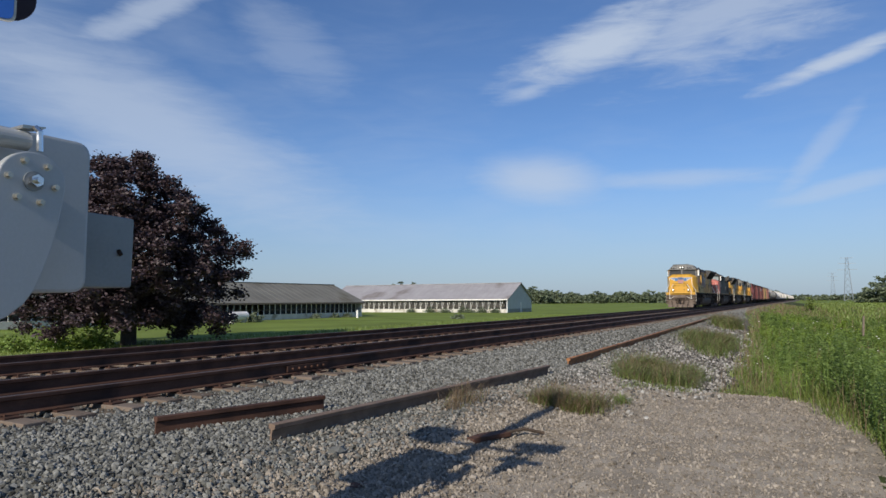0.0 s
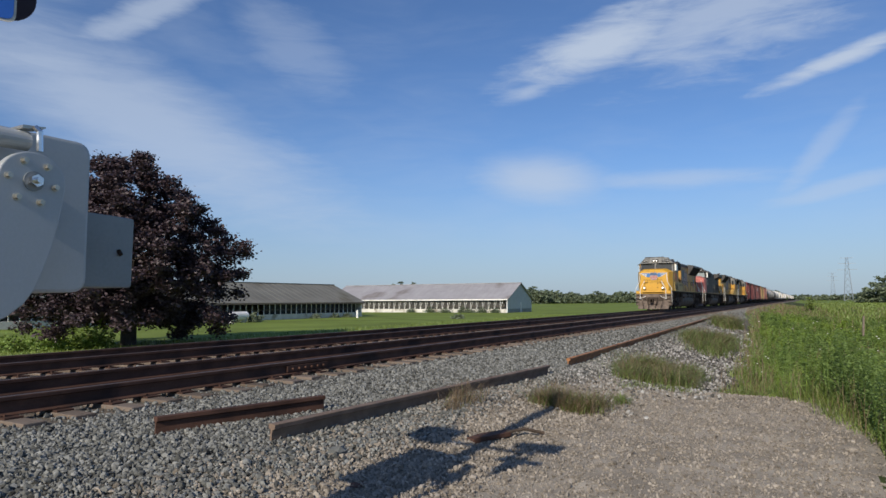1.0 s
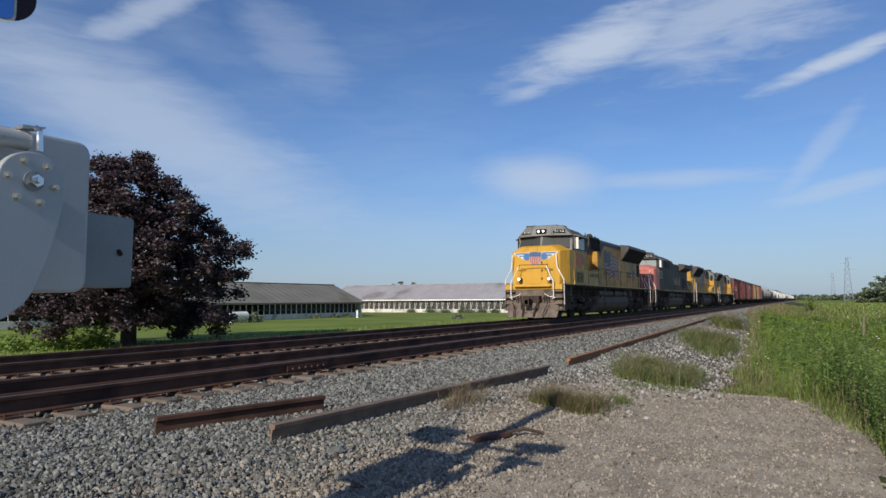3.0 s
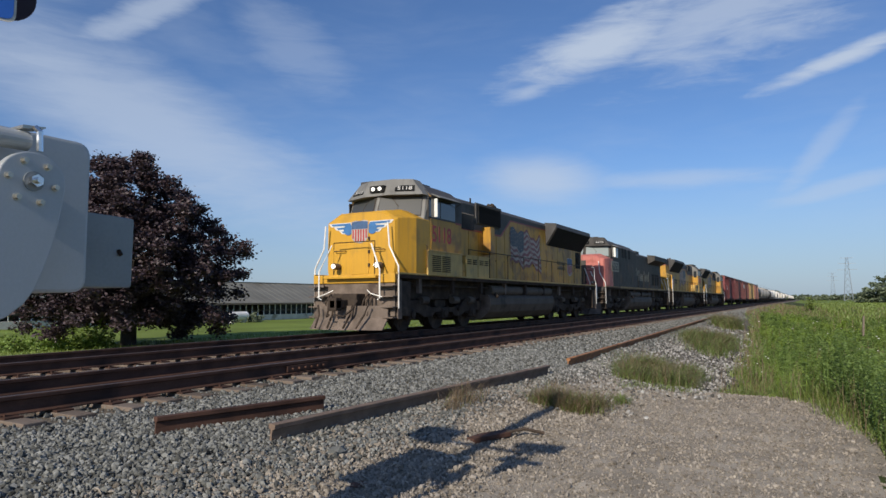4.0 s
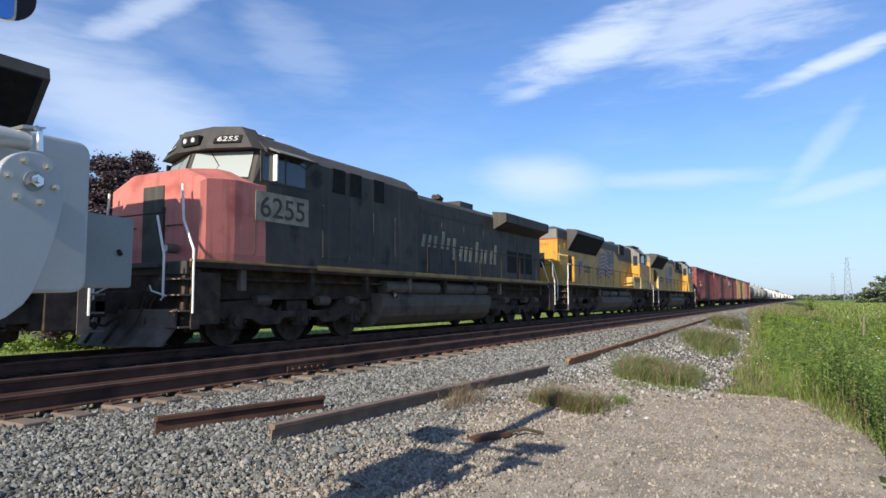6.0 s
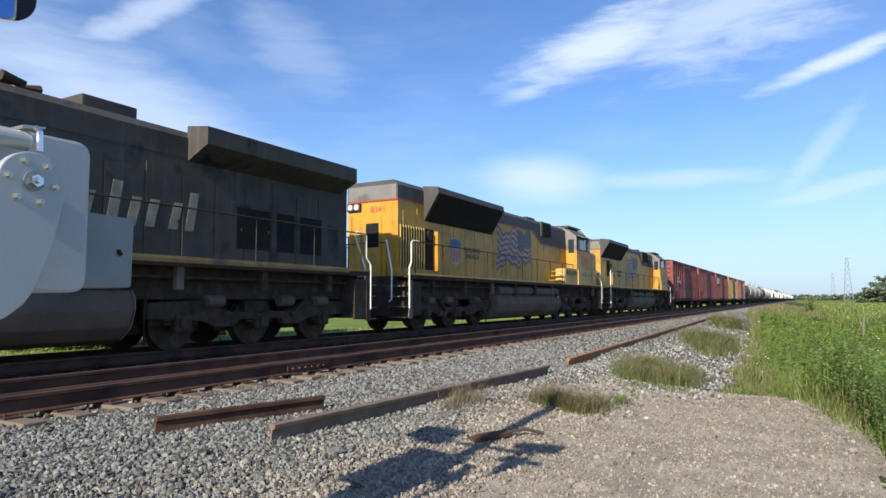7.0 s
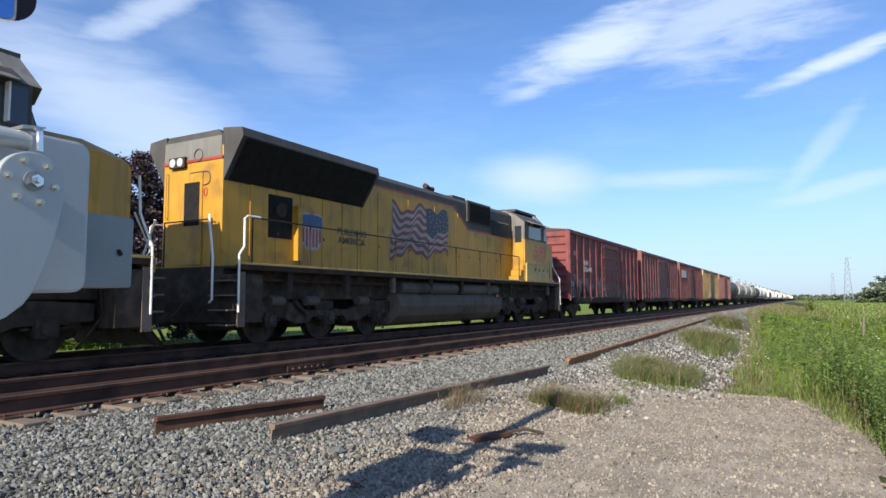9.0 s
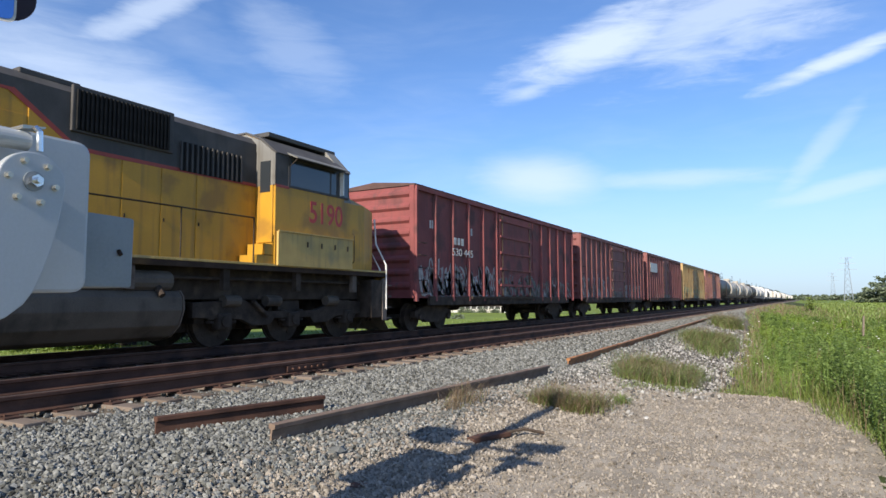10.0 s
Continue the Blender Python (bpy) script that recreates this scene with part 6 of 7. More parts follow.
def boxcar(label, material, m, posts, sprays, keyed, door_y=(6.7, 10.1), numbers=True):
    L, e = 16.4, 0.7
    car = thing("boxcar", label, "boxcar", m, "boxcars of the freight train")
    W, z0, z1 = 1.46, 1.02, 4.42
    body = part("body", box(B(), -W, W, e, L - e, z0, z1, 0.01), material, car)
    ro = [(-W - 0.05, z1), (-W - 0.05, z1 + 0.05), (0, z1 + 0.20), (W + 0.05, z1 + 0.05), (W + 0.05, z1)]
    rf = part("roof", prism(B(), ro, e - 0.04, L - e + 0.04, "y"), BOX_ROOF, car)
    for k in range(12):
        y = e + 0.5 + k * (L - 2 * e - 1) / 11
        part("roof_rib", prism(B(), [(x, z + 0.03) for x, z in ((-W, z1 + 0.05), (0, z1 + 0.20), (W, z1 + 0.05))] + [(W, z1 + 0.04), (0, z1 + 0.17), (-W, z1 + 0.04)], y - 0.04, y + 0.04, "y"), BOX_ROOF, rf)
    # corrugated ends
    for y, d in ((e, -1), (L - e, 1)):
        for k in range(8):
            z = z0 + 0.25 + k * 0.40
            o = [(0, z), (d * 0.075, z + 0.08), (d * 0.075, z + 0.15), (0, z + 0.24)]
            part("end_rib", prism(B(), [(y + a, b) for a, b in o], -W + 0.14, W - 0.14, "x"), material, body)
        for s in (-1, 1):
            part("corner_post", box(B(), s * (W - 0.06) - 0.08, s * (W - 0.06) + 0.08, min(y, y + d * 0.05), max(y, y + d * 0.05), z0, z1), material, body)
        coupler(car, 0.0 if d < 0 else L, d)
    # side posts and door
    d0, d1 = door_y
    for s in (-1, 1):
        spots = [e + 0.05 + k * (d0 - e - 0.2) / posts for k in range(posts + 1)] + [d1 + 0.15 + k * (L - e - 0.15 - d1) / posts for k in range(posts + 1)]
        for y in spots:
            part("side_post", prism(B(), [(s * W, y - 0.09), (s * (W + 0.09), y - 0.045), (s * (W + 0.09), y + 0.045), (s * W, y + 0.09)], z0 - 0.1, z1 - 0.12, "z"), material, body)
        part("top_chord", box(B(), s * (W + 0.045) - 0.05, s * (W + 0.045) + 0.05, e, L - e, z1 - 0.14, z1 - 0.006), material, body)
        part("side_sill", box(B(), s * (W + 0.03) - 0.05, s * (W + 0.03) + 0.05, e + 0.8, L - e - 0.8, z0 - 0.22, z0 + 0.05), UNDER, body)
        dr = part("door", box(B(), s * (W + 0.05) - 0.04, s * (W + 0.05) + 0.04, d0, d1, z0 + 0.1, z1 - 0.2, 0.012), material, body)
        for k in range(5):
            z = z0 + 0.45 + k * 0.62
            part("door_rib", box(B(), s * (W + 0.09), s * (W + 0.14), d0 + 0.08, d1 - 0.08, z, z + 0.09) if s > 0 else box(B(), -(W + 0.14), -(W + 0.09), d0 + 0.08, d1 - 0.08, z, z + 0.09), material, dr)
        for yy in (d0 + 0.25, d1 - 0.35):
            part("door_rod", cyl(B(), (s * (W + 0.12), yy, z0 + 0.1), (s * (W + 0.12), yy, z1 - 0.25), 0.022, 6), UNDER, dr)
        part("door_track", box(B(), s * (W + 0.10) - 0.05, s * (W + 0.10) + 0.05, d0 - 2.4, d1 + 0.2, z0 - 0.02, z0 + 0.06), UNDER, body)
        # ladder at the leading corner
        for k in range(5):
            part("ladder_rung", tube(B(), [(s * (W + 0.02), e + 0.12, z0 + 0.15 + k * 0.38), (s * (W + 0.14), e + 0.12, z0 + 0.15 + k * 0.38), (s * (W + 0.14), e + 0.52, z0 + 0.15 + k * 0.38), (s * (W + 0.02), e + 0.52, z0 + 0.15 + k * 0.38)], 0.012), UNDER, body)
        # sprayed scrawl along the lower side, set between the posts
        for a, b, top_z, mt in sprays:
            y = a
            while y < b:
                bm = B()
                x = s * (W + (0.095 if d0 - 0.1 < y < d1 else 0.006))
                tall = (top_z - z0) * random.uniform(0.6, 1.0)
                wide = random.uniform(0.30, 0.60)
                ph, fa, fb, pen = random.uniform(0, 6), random.choice((1, 2)), random.choice((2, 3)), random.uniform(0.035, 0.075)
                prev = None
                for k in range(19):
                    u = k / 18 * 2 * math.pi * 0.8
                    cy = y + wide * (0.5 + 0.5 * math.sin(fa * u + ph))
                    cz = z0 + 0.08 + tall * (0.5 + 0.5 * math.sin(fb * u * 0.5 + ph * 2))
                    pair = (bm.verts.new((x, cy - pen, cz - pen * 0.6)), bm.verts.new((x, cy + pen, cz + pen * 0.6)))
                    if prev:
                        bm.faces.new((prev[0], prev[1], pair[1], pair[0]))
                    prev = pair
                part("graffiti", bm, mt, body, "sprayed scrawl")
                y += wide * random.uniform(0.5, 0.9)
        if numbers:
            lettering("530 445", 0.26, LETTER_WHITE, body, side_pose(s, e + (3.0 if s > 0 else 3.0), 2.42) @ Matrix.Translation((0, 0, W + 0.092)), "car_number", 1.5)
            bm = B()
            for k in range(3):
                y = e + 2.35 + k * 0.26
                box(bm, s * (W + 0.094) - 0.002, s * (W + 0.094) + 0.002, y, y + 0.17, 2.78, 3.02)
            tagged(part("reporting_mark", bm, LETTER_WHITE, body), "white owner mark, plain bars", kind="stuff")
            bm = B()
            for k in range(5):
                y = e + (0.9 + k * 0.14 if k < 3 else 3.3 + k * 0.12)
                box(bm, s * (W + 0.006) - 0.002, s * (W + 0.006) + 0.002, y, y + 0.10, 3.2, 3.45)
            tagged(part("small_print", bm, LETTER_WHITE, body), "small white data lines, plain bars", kind="stuff")
            bm = B()
            for k in range(6):
                box(bm, -0.2 + k * 0.13, -0.1 + k * 0.13, e - 0.006, e - 0.002, z1 - 0.30, z1 - 0.20)
            tagged(part("end_print", bm, LETTER_WHITE, body), "white end number, plain bars", kind="stuff")
    for k in (3, 13.0):
        part("underframe_box", box(B(), -0.6, 0.6, k, k + 0.9, 0.55, 0.95, 0.03), UNDER, car)
    part("centre_sill", box(B(), -0.25, 0.25, e, L - e, 0.7, 1.02), UNDER, car)
    part("brake_reservoir", cyl(B(), (-0.7, 6.0, 0.75), (-0.7, 7.4, 0.75), 0.2, 12), UNDER, car)
    car_truck(car, e + 1.75, keyed)
    car_truck(car, L - e - 1.75, keyed)
    return car


def tank_car(label, material, m, L=16.6, dome=True):
    car = thing("tank_car", label, "tank car", m, "tank cars of the freight train")
    r, zc = 1.46, 2.62
    bm = B()
    cyl(bm, (0, 1.4, zc), (0, L - 1.4, zc), r, 28)
    for y, d in ((1.4, -1), (L - 1.4, 1)):
        cyl(bm, (0, y, zc), (0, y + d * 0.30, zc), r, 28, r * 0.86)
        cyl(bm, (0, y + d * 0.30, zc), (0, y + d * 0.48, zc), r * 0.86, 28, r * 0.45)
    shell = part("shell", bm, material, car)
    for y in (1.4, L * 0.35, L * 0.65, L - 1.4):
        part("band", cyl(B(), (0, y - 0.06, zc), (0, y + 0.06, zc), r + 0.02, 28), material, shell)
    part("dome", cyl(B(), (0, L / 2, zc + r - 0.05), (0, L / 2, zc + r + 0.42), 0.5, 16), material, shell)
    plat = part("platform", box(B(), -0.9, 0.9, L / 2 - 1.1, L / 2 + 1.1, zc + r + 0.02, zc + r + 0.06), UNDER, car)
    for s in (-1, 1):
        part("platform_rail", tube(B(), [(s * 0.9, L / 2 - 1.1, zc + r), (s * 0.9, L / 2 - 1.1, zc + r + 0.8), (s * 0.9, L / 2 + 1.1, zc + r + 0.8), (s * 0.9, L / 2 + 1.1, zc + r)], 0.025, 6), UNDER, plat)
        part("ladder", box(B(), s * 1.52 - 0.02, s * 1.52 + 0.02, L / 2 - 0.25, L / 2 + 0.25, 1.0, zc + 0.9), UNDER, car)
        part("side_rail", tube(B(), [(s * 1.5, 0.9, 1.65), (s * 1.5, L - 0.9, 1.65)], 0.03, 6), UNDER, car)
    part("underframe", box(B(), -0.5, 0.5, 0.6, L - 0.6, 0.75, 1.2), UNDER, car)
    for y in (0.55, L - 1.45):
        part("end_platform", box(B(), -1.45, 1.45, y, y + 0.9, 0.95, 1.10), UNDER, car)
    coupler(car, 0.0, -1)
    coupler(car, L, 1)
    car_truck(car, 2.0, False, True)
    car_truck(car, L - 2.0, False, True)
    return car


def hopper_car(label, material, m, L=18.2):
    car = thing("hopper_car", label, "hopper car", m, "covered hoppers of the freight train")
    o = [(-1.3, 1.5), (-1.55, 2.2), (-1.55, 3.7), (-1.3, 4.25), (-0.7, 4.5), (0.7, 4.5), (1.3, 4.25), (1.55, 3.7), (1.55, 2.2), (1.3, 1.5)]
    low = [(x * 0.96, z if z > 3 else z + 0.9) for x, z in o]
    body = part("body", loft(B(), [[(x, 0.9, z) for x, z in low], [(x, 2.6, z) for x, z in o], [(x, L - 2.6, z) for x, z in o], [(x, L - 0.9, z) for x, z in low]]), material, car)
    for k in range(8):
        y = 2.6 + k * (L - 5.2) / 7
        for s in (-1, 1):
            part("side_post", box(B(), s * 1.58 - 0.04, s * 1.58 + 0.04, y - 0.06, y + 0.06, 1.6, 3.8), material, body)
    for k in range(3):
        y = 4.2 + k * (L - 8.4) / 2
        bm = loft(B(), [[(-1.2, y - 1.6, 1.6), (1.2, y - 1.6, 1.6), (1.2, y + 1.6, 1.6), (-1.2, y + 1.6, 1.6)], [(-0.5, y - 0.4, 0.5), (0.5, y - 0.4, 0.5), (0.5, y + 0.4, 0.5), (-0.5, y + 0.4, 0.5)]])
        part("chute", bm, material, car)
    part("roof_walk", box(B(), -0.9, 0.9, 1.0, L - 1.0, 4.5, 4.6), UNDER, car)
    part("underframe", box(B(), -0.4, 0.4, 0.7, L - 0.7, 0.8, 1.2), UNDER, car)
    part("side_sill", box(B(), -1.5, 1.5, 0.7, L - 0.7, 1.15, 1.3), material, car)
    coupler(car, 0.0, -1)
    coupler(car, L, 1)
    car_truck(car, 1.9, False, True)
    car_truck(car, L - 1.9, False, True)
    return car


def stand(y, turned=False, L=0.0):
    """Where a vehicle stands at the start: y is its leading coupler in the train."""
    return pose(FAR, y + L, 0, 0, 0, 180) if turned else pose(FAR, y, 0)


def couple(ob, y, turned=False, L=0.0):
    ob.matrix_basis = stand(y, turned, L)
    train.append((ob, y + (L if turned else 0), turned))


Y = 72.6
couple(locomotive("yellow and grey diesel engine leading the train, headlights lit", 22.05, "5118", YELLOW_SOOT, ROOF_GREY, NOSE_YELLOW, (14.75, 20.35), (3.52, 4.60), 4.62, 4.95, 0, "m", Matrix()), Y)
Y += 22.05
couple(locomotive("dark grey diesel engine with a faded red nose", 22.3, "6255", ENGINE_DARK, ENGINE_DARK, ENGINE_RED, (15.9, 20.75), (3.72, 4.40), 4.36, 4.6, 9.2, "ac", Matrix()), Y)
Y += 22.3
couple(locomotive("yellow diesel engine running backwards, grey upper hood", 22.6, "8341", YELLOW, ROOF_GREY, YELLOW, (14.6, 19.82), (3.48, 4.62), 4.64, 5.5, 0, "ace", Matrix()), Y, True, 22.6)
Y += 22.6
couple(locomotive("yellow diesel engine running backwards ahead of the boxcars", 21.9, "5190", YELLOW, ROOF_GREY, YELLOW, (15.9, 20.86), (3.50, 4.62), 4.62, 5.35, 0, "m", Matrix()), Y, True, 21.9)
Y = 161.3
couple(boxcar("red-brown boxcar with ribbed sides and sprayed lower edge", BOX_RED, Matrix(), 5, [(1.0, 6.0, 2.2, SPRAY_PALE), (1.2, 6.3, 1.9, SPRAY_PALE), (1.6, 5.8, 1.6, SPRAY_PALE), (6.4, 9.2, 1.9, SPRAY_DARK), (9.4, 15.2, 1.9, SPRAY_DARK), (11.0, 15.0, 1.6, SPRAY_PALE)], True), Y)
Y += 16.4
couple(boxcar("dull red boxcar with pale sprayed scrawl low down", BOX_RED2, Matrix(), 6, [(1.0, 6.0, 2.3, SPRAY_PALE), (6.4, 9.2, 1.7, SPRAY_DARK), (10.0, 15.0, 2.0, SPRAY_PALE)], True, numbers=False), Y)
Y += 16.4
couple(boxcar("dull red boxcar with a white patch near its top", BOX_RED2, Matrix(), 7, [(1.0, 15.0, 1.3, SPRAY_DARK)], True, (6.8, 9.2), numbers=False), Y)
patch = part("white_patch", box(B(), 1.55, 1.562, 1.8, 4.4, 3.05, 3.75), LETTER_WHITE, train[-1][0].children[0], "white sprayed patch")
Y += 16.4
couple(boxcar("ochre boxcar with green and pale graffiti", BOX_YELLOW, Matrix(), 6, [(1.0, 15.2, 2.4, SPRAY_GREEN), (1.5, 14.5, 1.8, SPRAY_PALE)], False, numbers=False), Y)
for a, b, zt, mt in ((1.2, 6.0, 2.15, SPRAY_GREEN), (9.6, 14.8, 2.0, SPRAY_GREEN), (2.0, 5.0, 1.6, SPRAY_PALE)):
    part("graffiti", box(B(), 1.47, 1.474, a, b, 1.1, zt), mt, train[-1][0].children[0], "broad sprayed lettering block")
Y += 16.4
couple(boxcar("faded orange-red boxcar with pale graffiti", BOX_ORANGE, Matrix(), 6, [(1.0, 15.2, 2.2, SPRAY_PALE)], False, numbers=False), Y)
Y += 16.4
black = tank_car("black tank car streaked with grime", CAR_BLACK, Matrix())
grey = tank_car("pale grey tank car streaked with grime", CAR_GREY, Matrix())
white_tank = tank_car("white tank car with light grime", CAR_WHITE, Matrix())
hopper = hopper_car("white covered hopper car", CAR_WHITE, Matrix())
grey_hopper = hopper_car("grey covered hopper car", CAR_GREY, Matrix())
order = [black, grey, grey, grey, black, white_tank, white_tank, hopper, black, hopper, grey_hopper, hopper, black, hopper, hopper, grey_hopper, white_tank, black, hopper, grey, hopper, black, grey_hopper, hopper, hopper, black, grey, hopper, grey_hopper, hopper, hopper, black, grey, hopper, hopper, grey_hopper, hopper, white_tank, hopper, hopper]
used = set()
for v in order:
    L = 16.6 if v in (black, grey, white_tank) else 18.2
    ob = v if v.name not in used else copy_thing(v, Matrix())
    used.add(v.name)
    couple(ob, Y)
    Y += L


# ---- the crossing gate beside the camera, its mast and signs ----
def rounded(pts, r, n=6):
    """Outline with rounded corners."""
    out = []
    for i, p in enumerate(pts):
        p, a, b = Vector(p), Vector(pts[i - 1]), Vector(pts[(i + 1) % len(pts)])
        rr = r[i] if isinstance(r, (list, tuple)) else r
        u, v = (a - p).normalized(), (b - p).normalized()
        q0, q1 = p + u * rr, p + v * rr
        for k in range(n + 1):
            t = k / n
            out.append(tuple(q0 * (1 - t) ** 2 + p * 2 * t * (1 - t) + q1 * t * t))
    return out


gate = thing("crossing_gate", "grey crossing gate mechanism with bolted arm plate on a mast", "crossing gate", Matrix())
house = rounded([(0.72, 1.56), (1.525, 1.56), (1.525, 0.97), (0.72, 0.97)], 0.06)
hs = part("housing", prism(B(), house, -2.80, -2.45, "x", 0.012), MECH, gate, "grey rounded mechanism housing")
top_arc = [(1.225 + 0.112 * math.cos(a), 1.345 + 0.105 * math.sin(a)) for a in (radians(d) for d in range(-10, 200, 12))]
outline = top_arc + [(1.10, 1.25), (0.98, 1.05), (0.88, 0.92), (0.92, 0.865), (1.02, 0.848), (1.10, 0.858), (1.16, 0.885), (1.21, 0.925), (1.245, 0.975), (1.272, 1.04), (1.30, 1.13), (1.322, 1.24)]
ap = part("arm_plate", prism(B(), outline, -2.325, -2.29, "x", 0.005), MECH, gate, "smooth grey counterweight arm plate")
part("arm_shaft", cyl(B(), (-2.46, 1.225, 1.348), (-2.32, 1.225, 1.348), 0.07, 20), MECH_DARK, gate)
part("washer", cyl(B(), (-2.292, 1.225, 1.348), (-2.284, 1.225, 1.348), 0.034, 24), MECH_DARK, ap)
part("hub_nut", cyl(B(), (-2.286, 1.225, 1.348), (-2.262, 1.225, 1.348), 0.022, 6), CHROME, ap, "bright hexagonal hub nut")
part("stud", cyl(B(), (-2.264, 1.225, 1.348), (-2.245, 1.225, 1.348), 0.011, 12), CHROME, ap)
for k in range(6):
    a = radians(k * 60 - 8)
    y, z = 1.222 + 0.078 * math.cos(a), 1.346 + 0.074 * math.sin(a)
    b = part("bolt", cyl(B(), (-2.292, y, z), (-2.286, y, z), 0.0135, 16), BRASS, ap, "zinc plated bolt")
    part("bolt_head", cyl(B(), (-2.287, y, z), (-2.274, y, z), 0.0095, 6), BRASS, b)
part("conduit", cyl(B(), (-2.36, 0.75, 1.487), (-2.36, 1.235, 1.498), 0.034, 20), MECH, gate, "grey pipe along the top")
part("clamp", prism(B(), rounded([(1.20, 1.533), (1.278, 1.548), (1.278, 1.554), (1.20, 1.546)], 0.003, 2), -2.40, -2.325, "x"), BRASS, gate, "pale clamp plate")
part("clamp_strap", tube(B(), [(-2.325, 1.240, 1.545), (-2.315, 1.252, 1.53), (-2.315, 1.255, 1.46)], 0.011), CHROME, gate, "bright clamp strap")
cw = rounded([(1.30, 1.345), (1.935, 1.325), (1.93, 1.0), (1.30, 1.0)], 0.015, 3)
part("rear_cover", prism(B(), cw, -2.98, -2.75, "x", 0.006), MECH_DARK, gate, "dark grey rear cover")
part("cover_lug", cyl(B(), (-2.75, 1.86, 1.17), (-2.735, 1.862, 1.15), 0.010, 8), UNDER, gate)
# mast and its foot, signal heads and the emergency sign
mast_xy = (-2.52, 0.78)
gz0 = float(ground_z(*mast_xy))
part("mast", cyl(B(), (*mast_xy, gz0), (*mast_xy, 3.65), 0.065, 18), MECH, gate)
part("mast_foot", cyl(B(), (*mast_xy, gz0 - 0.02), (*mast_xy, gz0 + 0.28), 0.22, 18, 0.10), MECH, gate)
part("mast_bracket", box(B(), -2.70, -2.54, 0.55, 0.78, 1.0, 1.5, 0.01), MECH_DARK, gate)
part("signal_arm", cyl(B(), (-3.0, 0.76, 2.16), (-2.0, 0.76, 2.16), 0.026, 12), MECH, gate)
# flashing signal heads with long visors, unseen, set on both ends of the arm
for x, z, r, half in ((-3.02, 2.24, 0.16, 0.19), (-2.04, 2.29, 0.085, 0.22)):
    sg = part("signal_target", cyl(B(), (x - 0.006, 0.76, z), (x + 0.006, 0.76, z), r * 1.5, 32), SIGN_DARK, gate, "round dark signal target")
    part("signal_visor", cyl(B(), (x, 0.76, z), (x + half, 0.76, z), r, 20), SIGN_DARK, sg)
    part("signal_back", cyl(B(), (x - half, 0.76, z), (x, 0.76, z), r * 0.7, 20, r), SIGN_DARK, sg)
# unseen post and bar, added to cast the barred shadow on the pad
part("signal_bracket", cyl(B(), (-2.12, 0.76, 1.98), (-2.12, 0.76, 2.30), 0.03, 10), MECH, gate)
part("cross_brace", cyl(B(), (-2.25, 0.76, 2.0), (-1.84, 0.76, 2.0), 0.035, 10), MECH, gate)
part("round_plate", cyl(B(), (-2.160, 1.057, 1.903), Vector((-2.160, 1.057, 1.903)) + Vector((-0.012, 0.006, 0.003)), 0.073, 32), SIGN_DARK, gate, "round dark blue plate behind the notice")
# sign plate with its round dark backing plate, turned to face the camera
sg = thing("emergency_sign", "blue emergency notice with a white edge on the mast", "sign", look((-2.04, 0.875, 1.86), (0, 0.2, 1.86)) @ Matrix.Scale(0.87, 4))
part("plate", prism(B(), rounded([(-0.15, -0.12), (0.30, -0.12), (0.30, 0.20), (-0.15, 0.20)], 0.03), 0.0, 0.004, "z"), LETTER_WHITE, sg, "white edge")
part("face", prism(B(), rounded([(-0.142, -0.112), (0.292, -0.112), (0.292, 0.192), (-0.142, 0.192)], 0.026), -0.003, 0.0, "z"), SIGN_BLUE, sg)
for k in range(4):
    part("notice_line", box(B(), -0.10 + k * 0.09, -0.04 + k * 0.09, -0.035, 0.02, -0.005, -0.002), LETTER_WHITE, sg, "pale lettering bar")
part("sign_bracket", box(B(), 0.05, 0.09, -0.10, 0.18, 0.004, 0.10), MECH_DARK, sg)


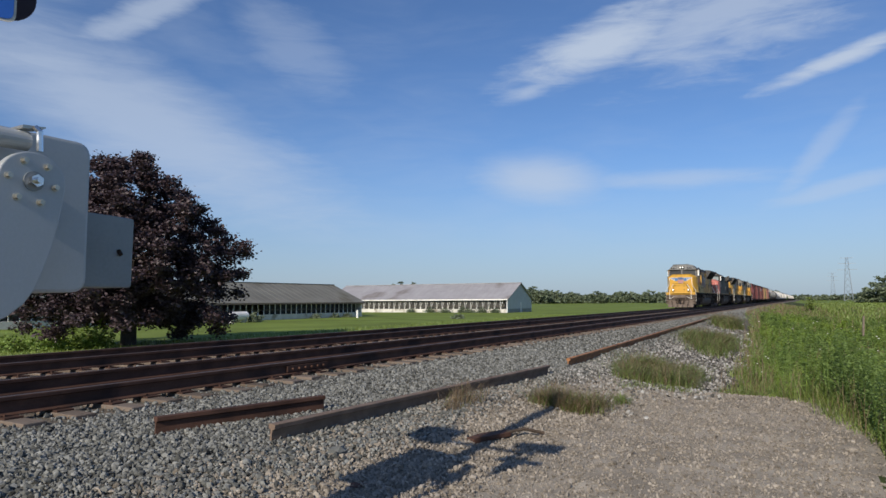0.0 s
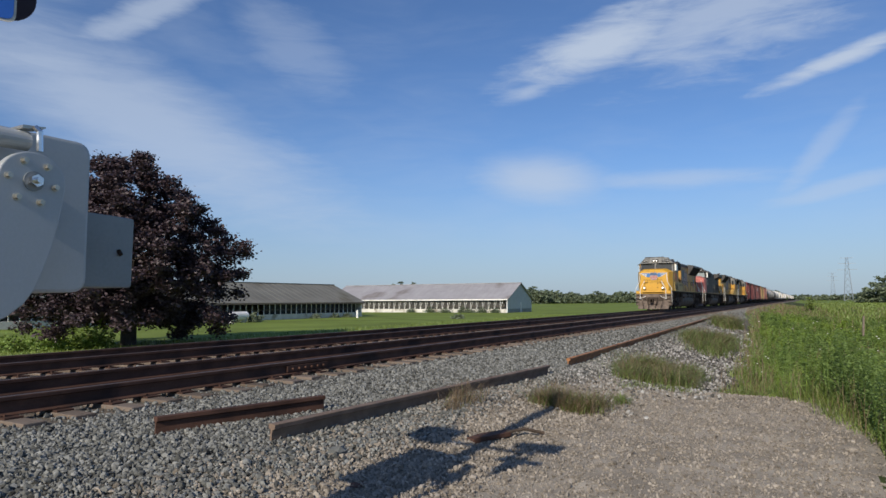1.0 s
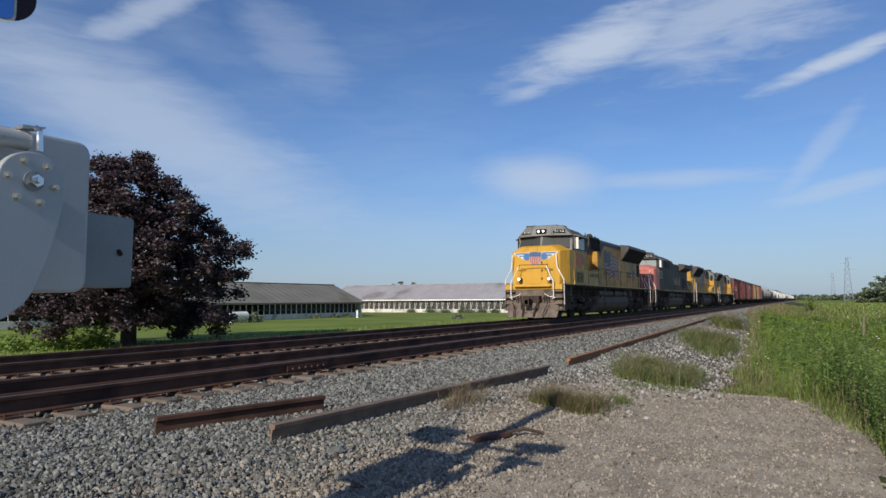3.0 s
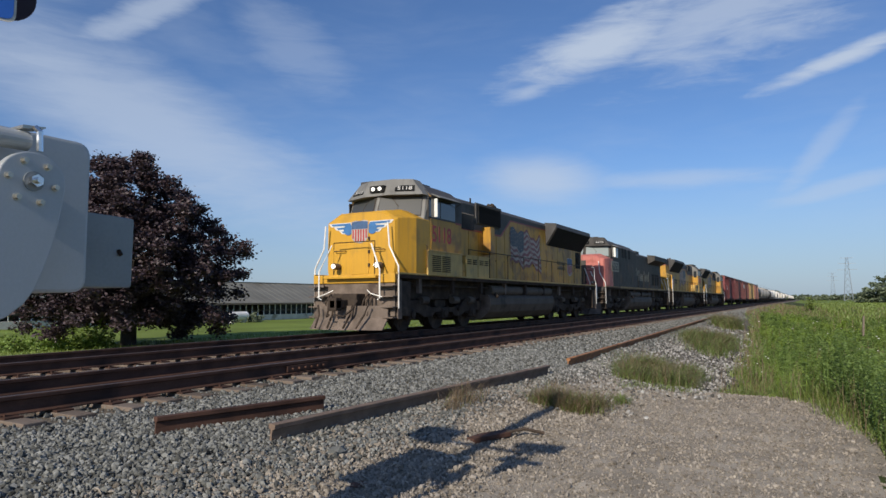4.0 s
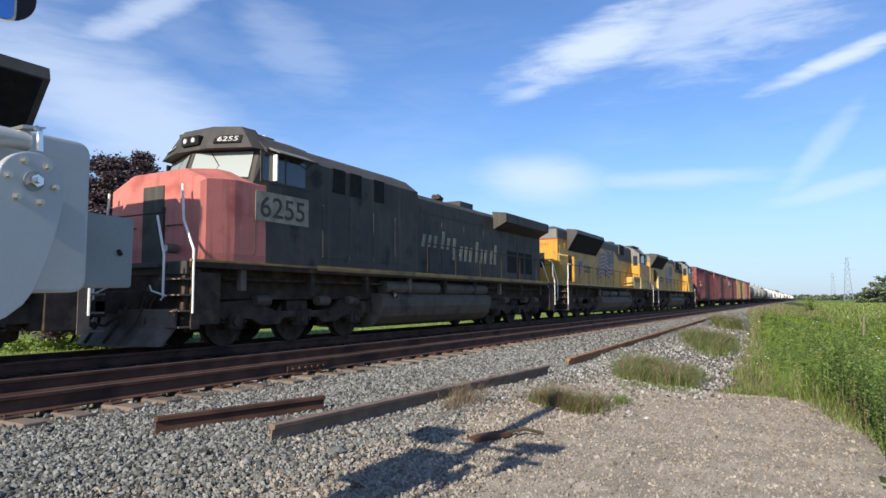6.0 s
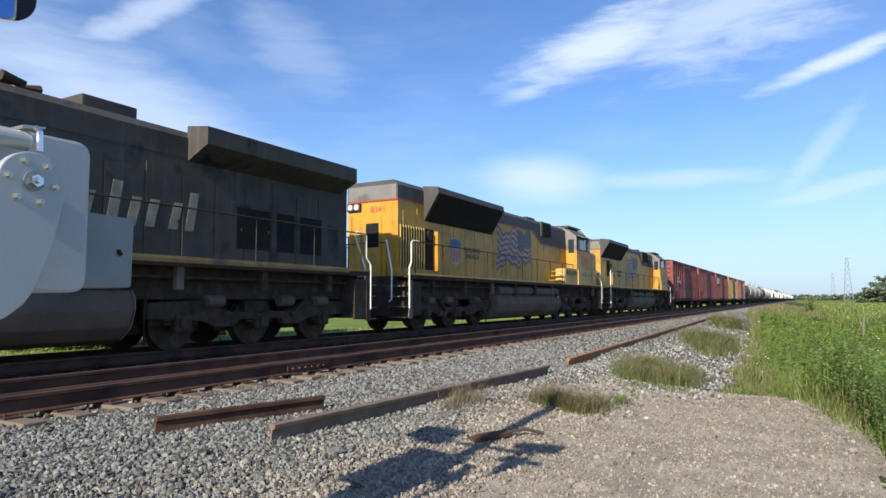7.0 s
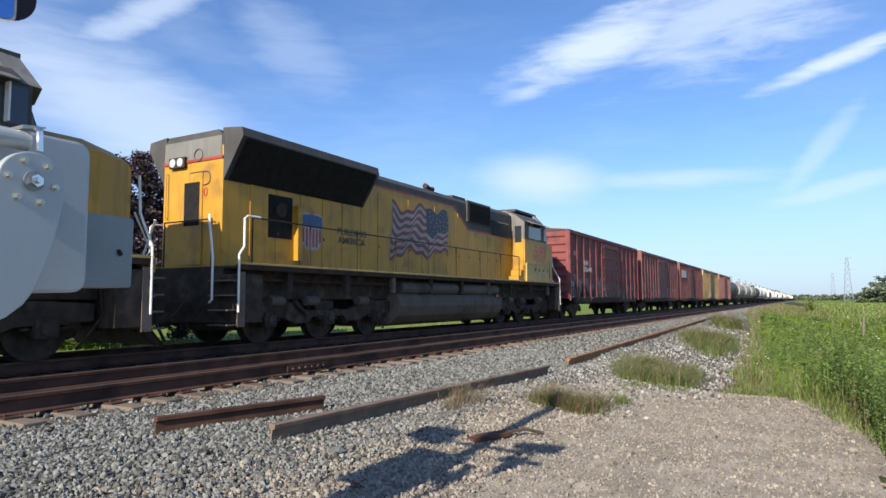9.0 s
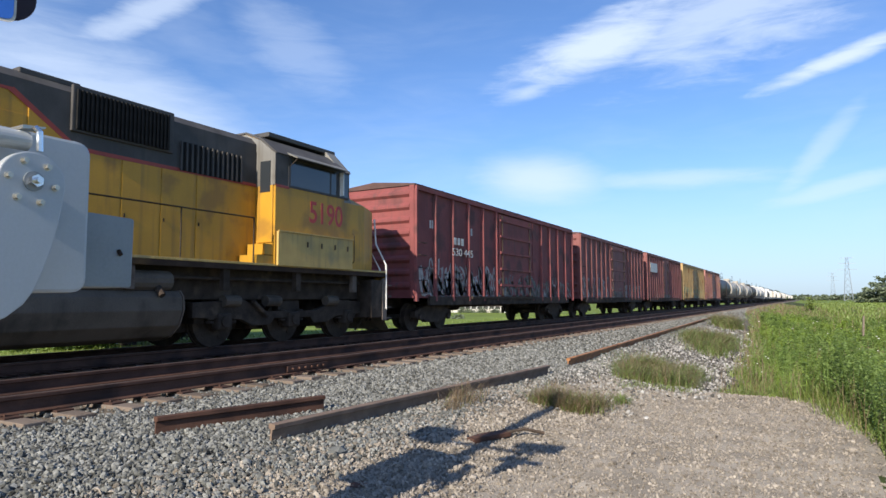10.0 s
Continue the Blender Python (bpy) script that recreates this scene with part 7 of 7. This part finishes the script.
# ---- small things on the pad ----
junk = thing("scrap_iron", "rusty bent piece of scrap iron on the gravel", "scrap metal", pose(-2.72, 5.85, float(ground_z(-2.72, 5.85)), 0, 0, 70))
part("plate", prism(B(), rounded([(-0.22, -0.06), (0.20, -0.08), (0.26, 0.05), (-0.05, 0.09), (-0.25, 0.05)], 0.02, 2), 0.01, 0.055, "z", 0.008), RAIL_RUST, junk)
part("lump", prism(B(), rounded([(-0.30, -0.05), (-0.18, -0.06), (-0.15, 0.06), (-0.28, 0.07)], 0.02, 2), 0.0, 0.05, "z", 0.012), RAIL_RUST, junk)
part("bar", tube(B(), [(0.15, -0.05, 0.05), (0.34, -0.12, 0.07), (0.52, -0.22, 0.02)], 0.016), UNDER, junk)


def rock(x, y, r, material, label, flat=0.6):
    base, f = ico()
    v = base * rng.uniform(0.75, 1.2, (12, 1)) * r * np.array([1.2, 0.9, flat])
    ob = soup("rock", v, f, material)
    ob.matrix_basis = pose(x, y, float(ground_z(x, y)) + r * flat * 0.4, 0, 0, random.uniform(0, 360))
    tagged(ob, label, "rock")


rock(-3.45, 4.35, 0.085, STONE_BLUE, "single larger dark stone on the gravel")
rock(-2.35, 8.15, 0.05, FLOWER, "bright white stone by the grass clump")
rock(-0.78, 4.3, 0.035, STONE_TAN, "flat tan stone on the pad", 0.4)
rock(-2.9, 3.9, 0.09, RAIL_RUST, "flake of rusty iron on the gravel", 0.15)
rock(-0.85, 4.1, 0.03, POST_WOOD, "brown wood chip on the pad", 0.3)


# ---- what moves ----
def motions():
    for ob, y, turned in train:
        walk(ob, [(t, pose(FAR, y - SPEED * t, 0, 0, 0, 180 if turned else 0)) for t in (0, 2.5, 5, 7.5, 10)])
    turned_things = {ob.name for ob, y, turned in train if turned}
    for w, y, r in wheels_turning:
        sign = -1 if w.parent.parent.name in turned_things else 1
        rows = []
        for k in range(0, 301):
            t = k / 30
            a = math.degrees(SPEED * t / r) % 360
            rows.append((t, pose(0, y, r, sign * a)))
        walk(w, rows)


motions()
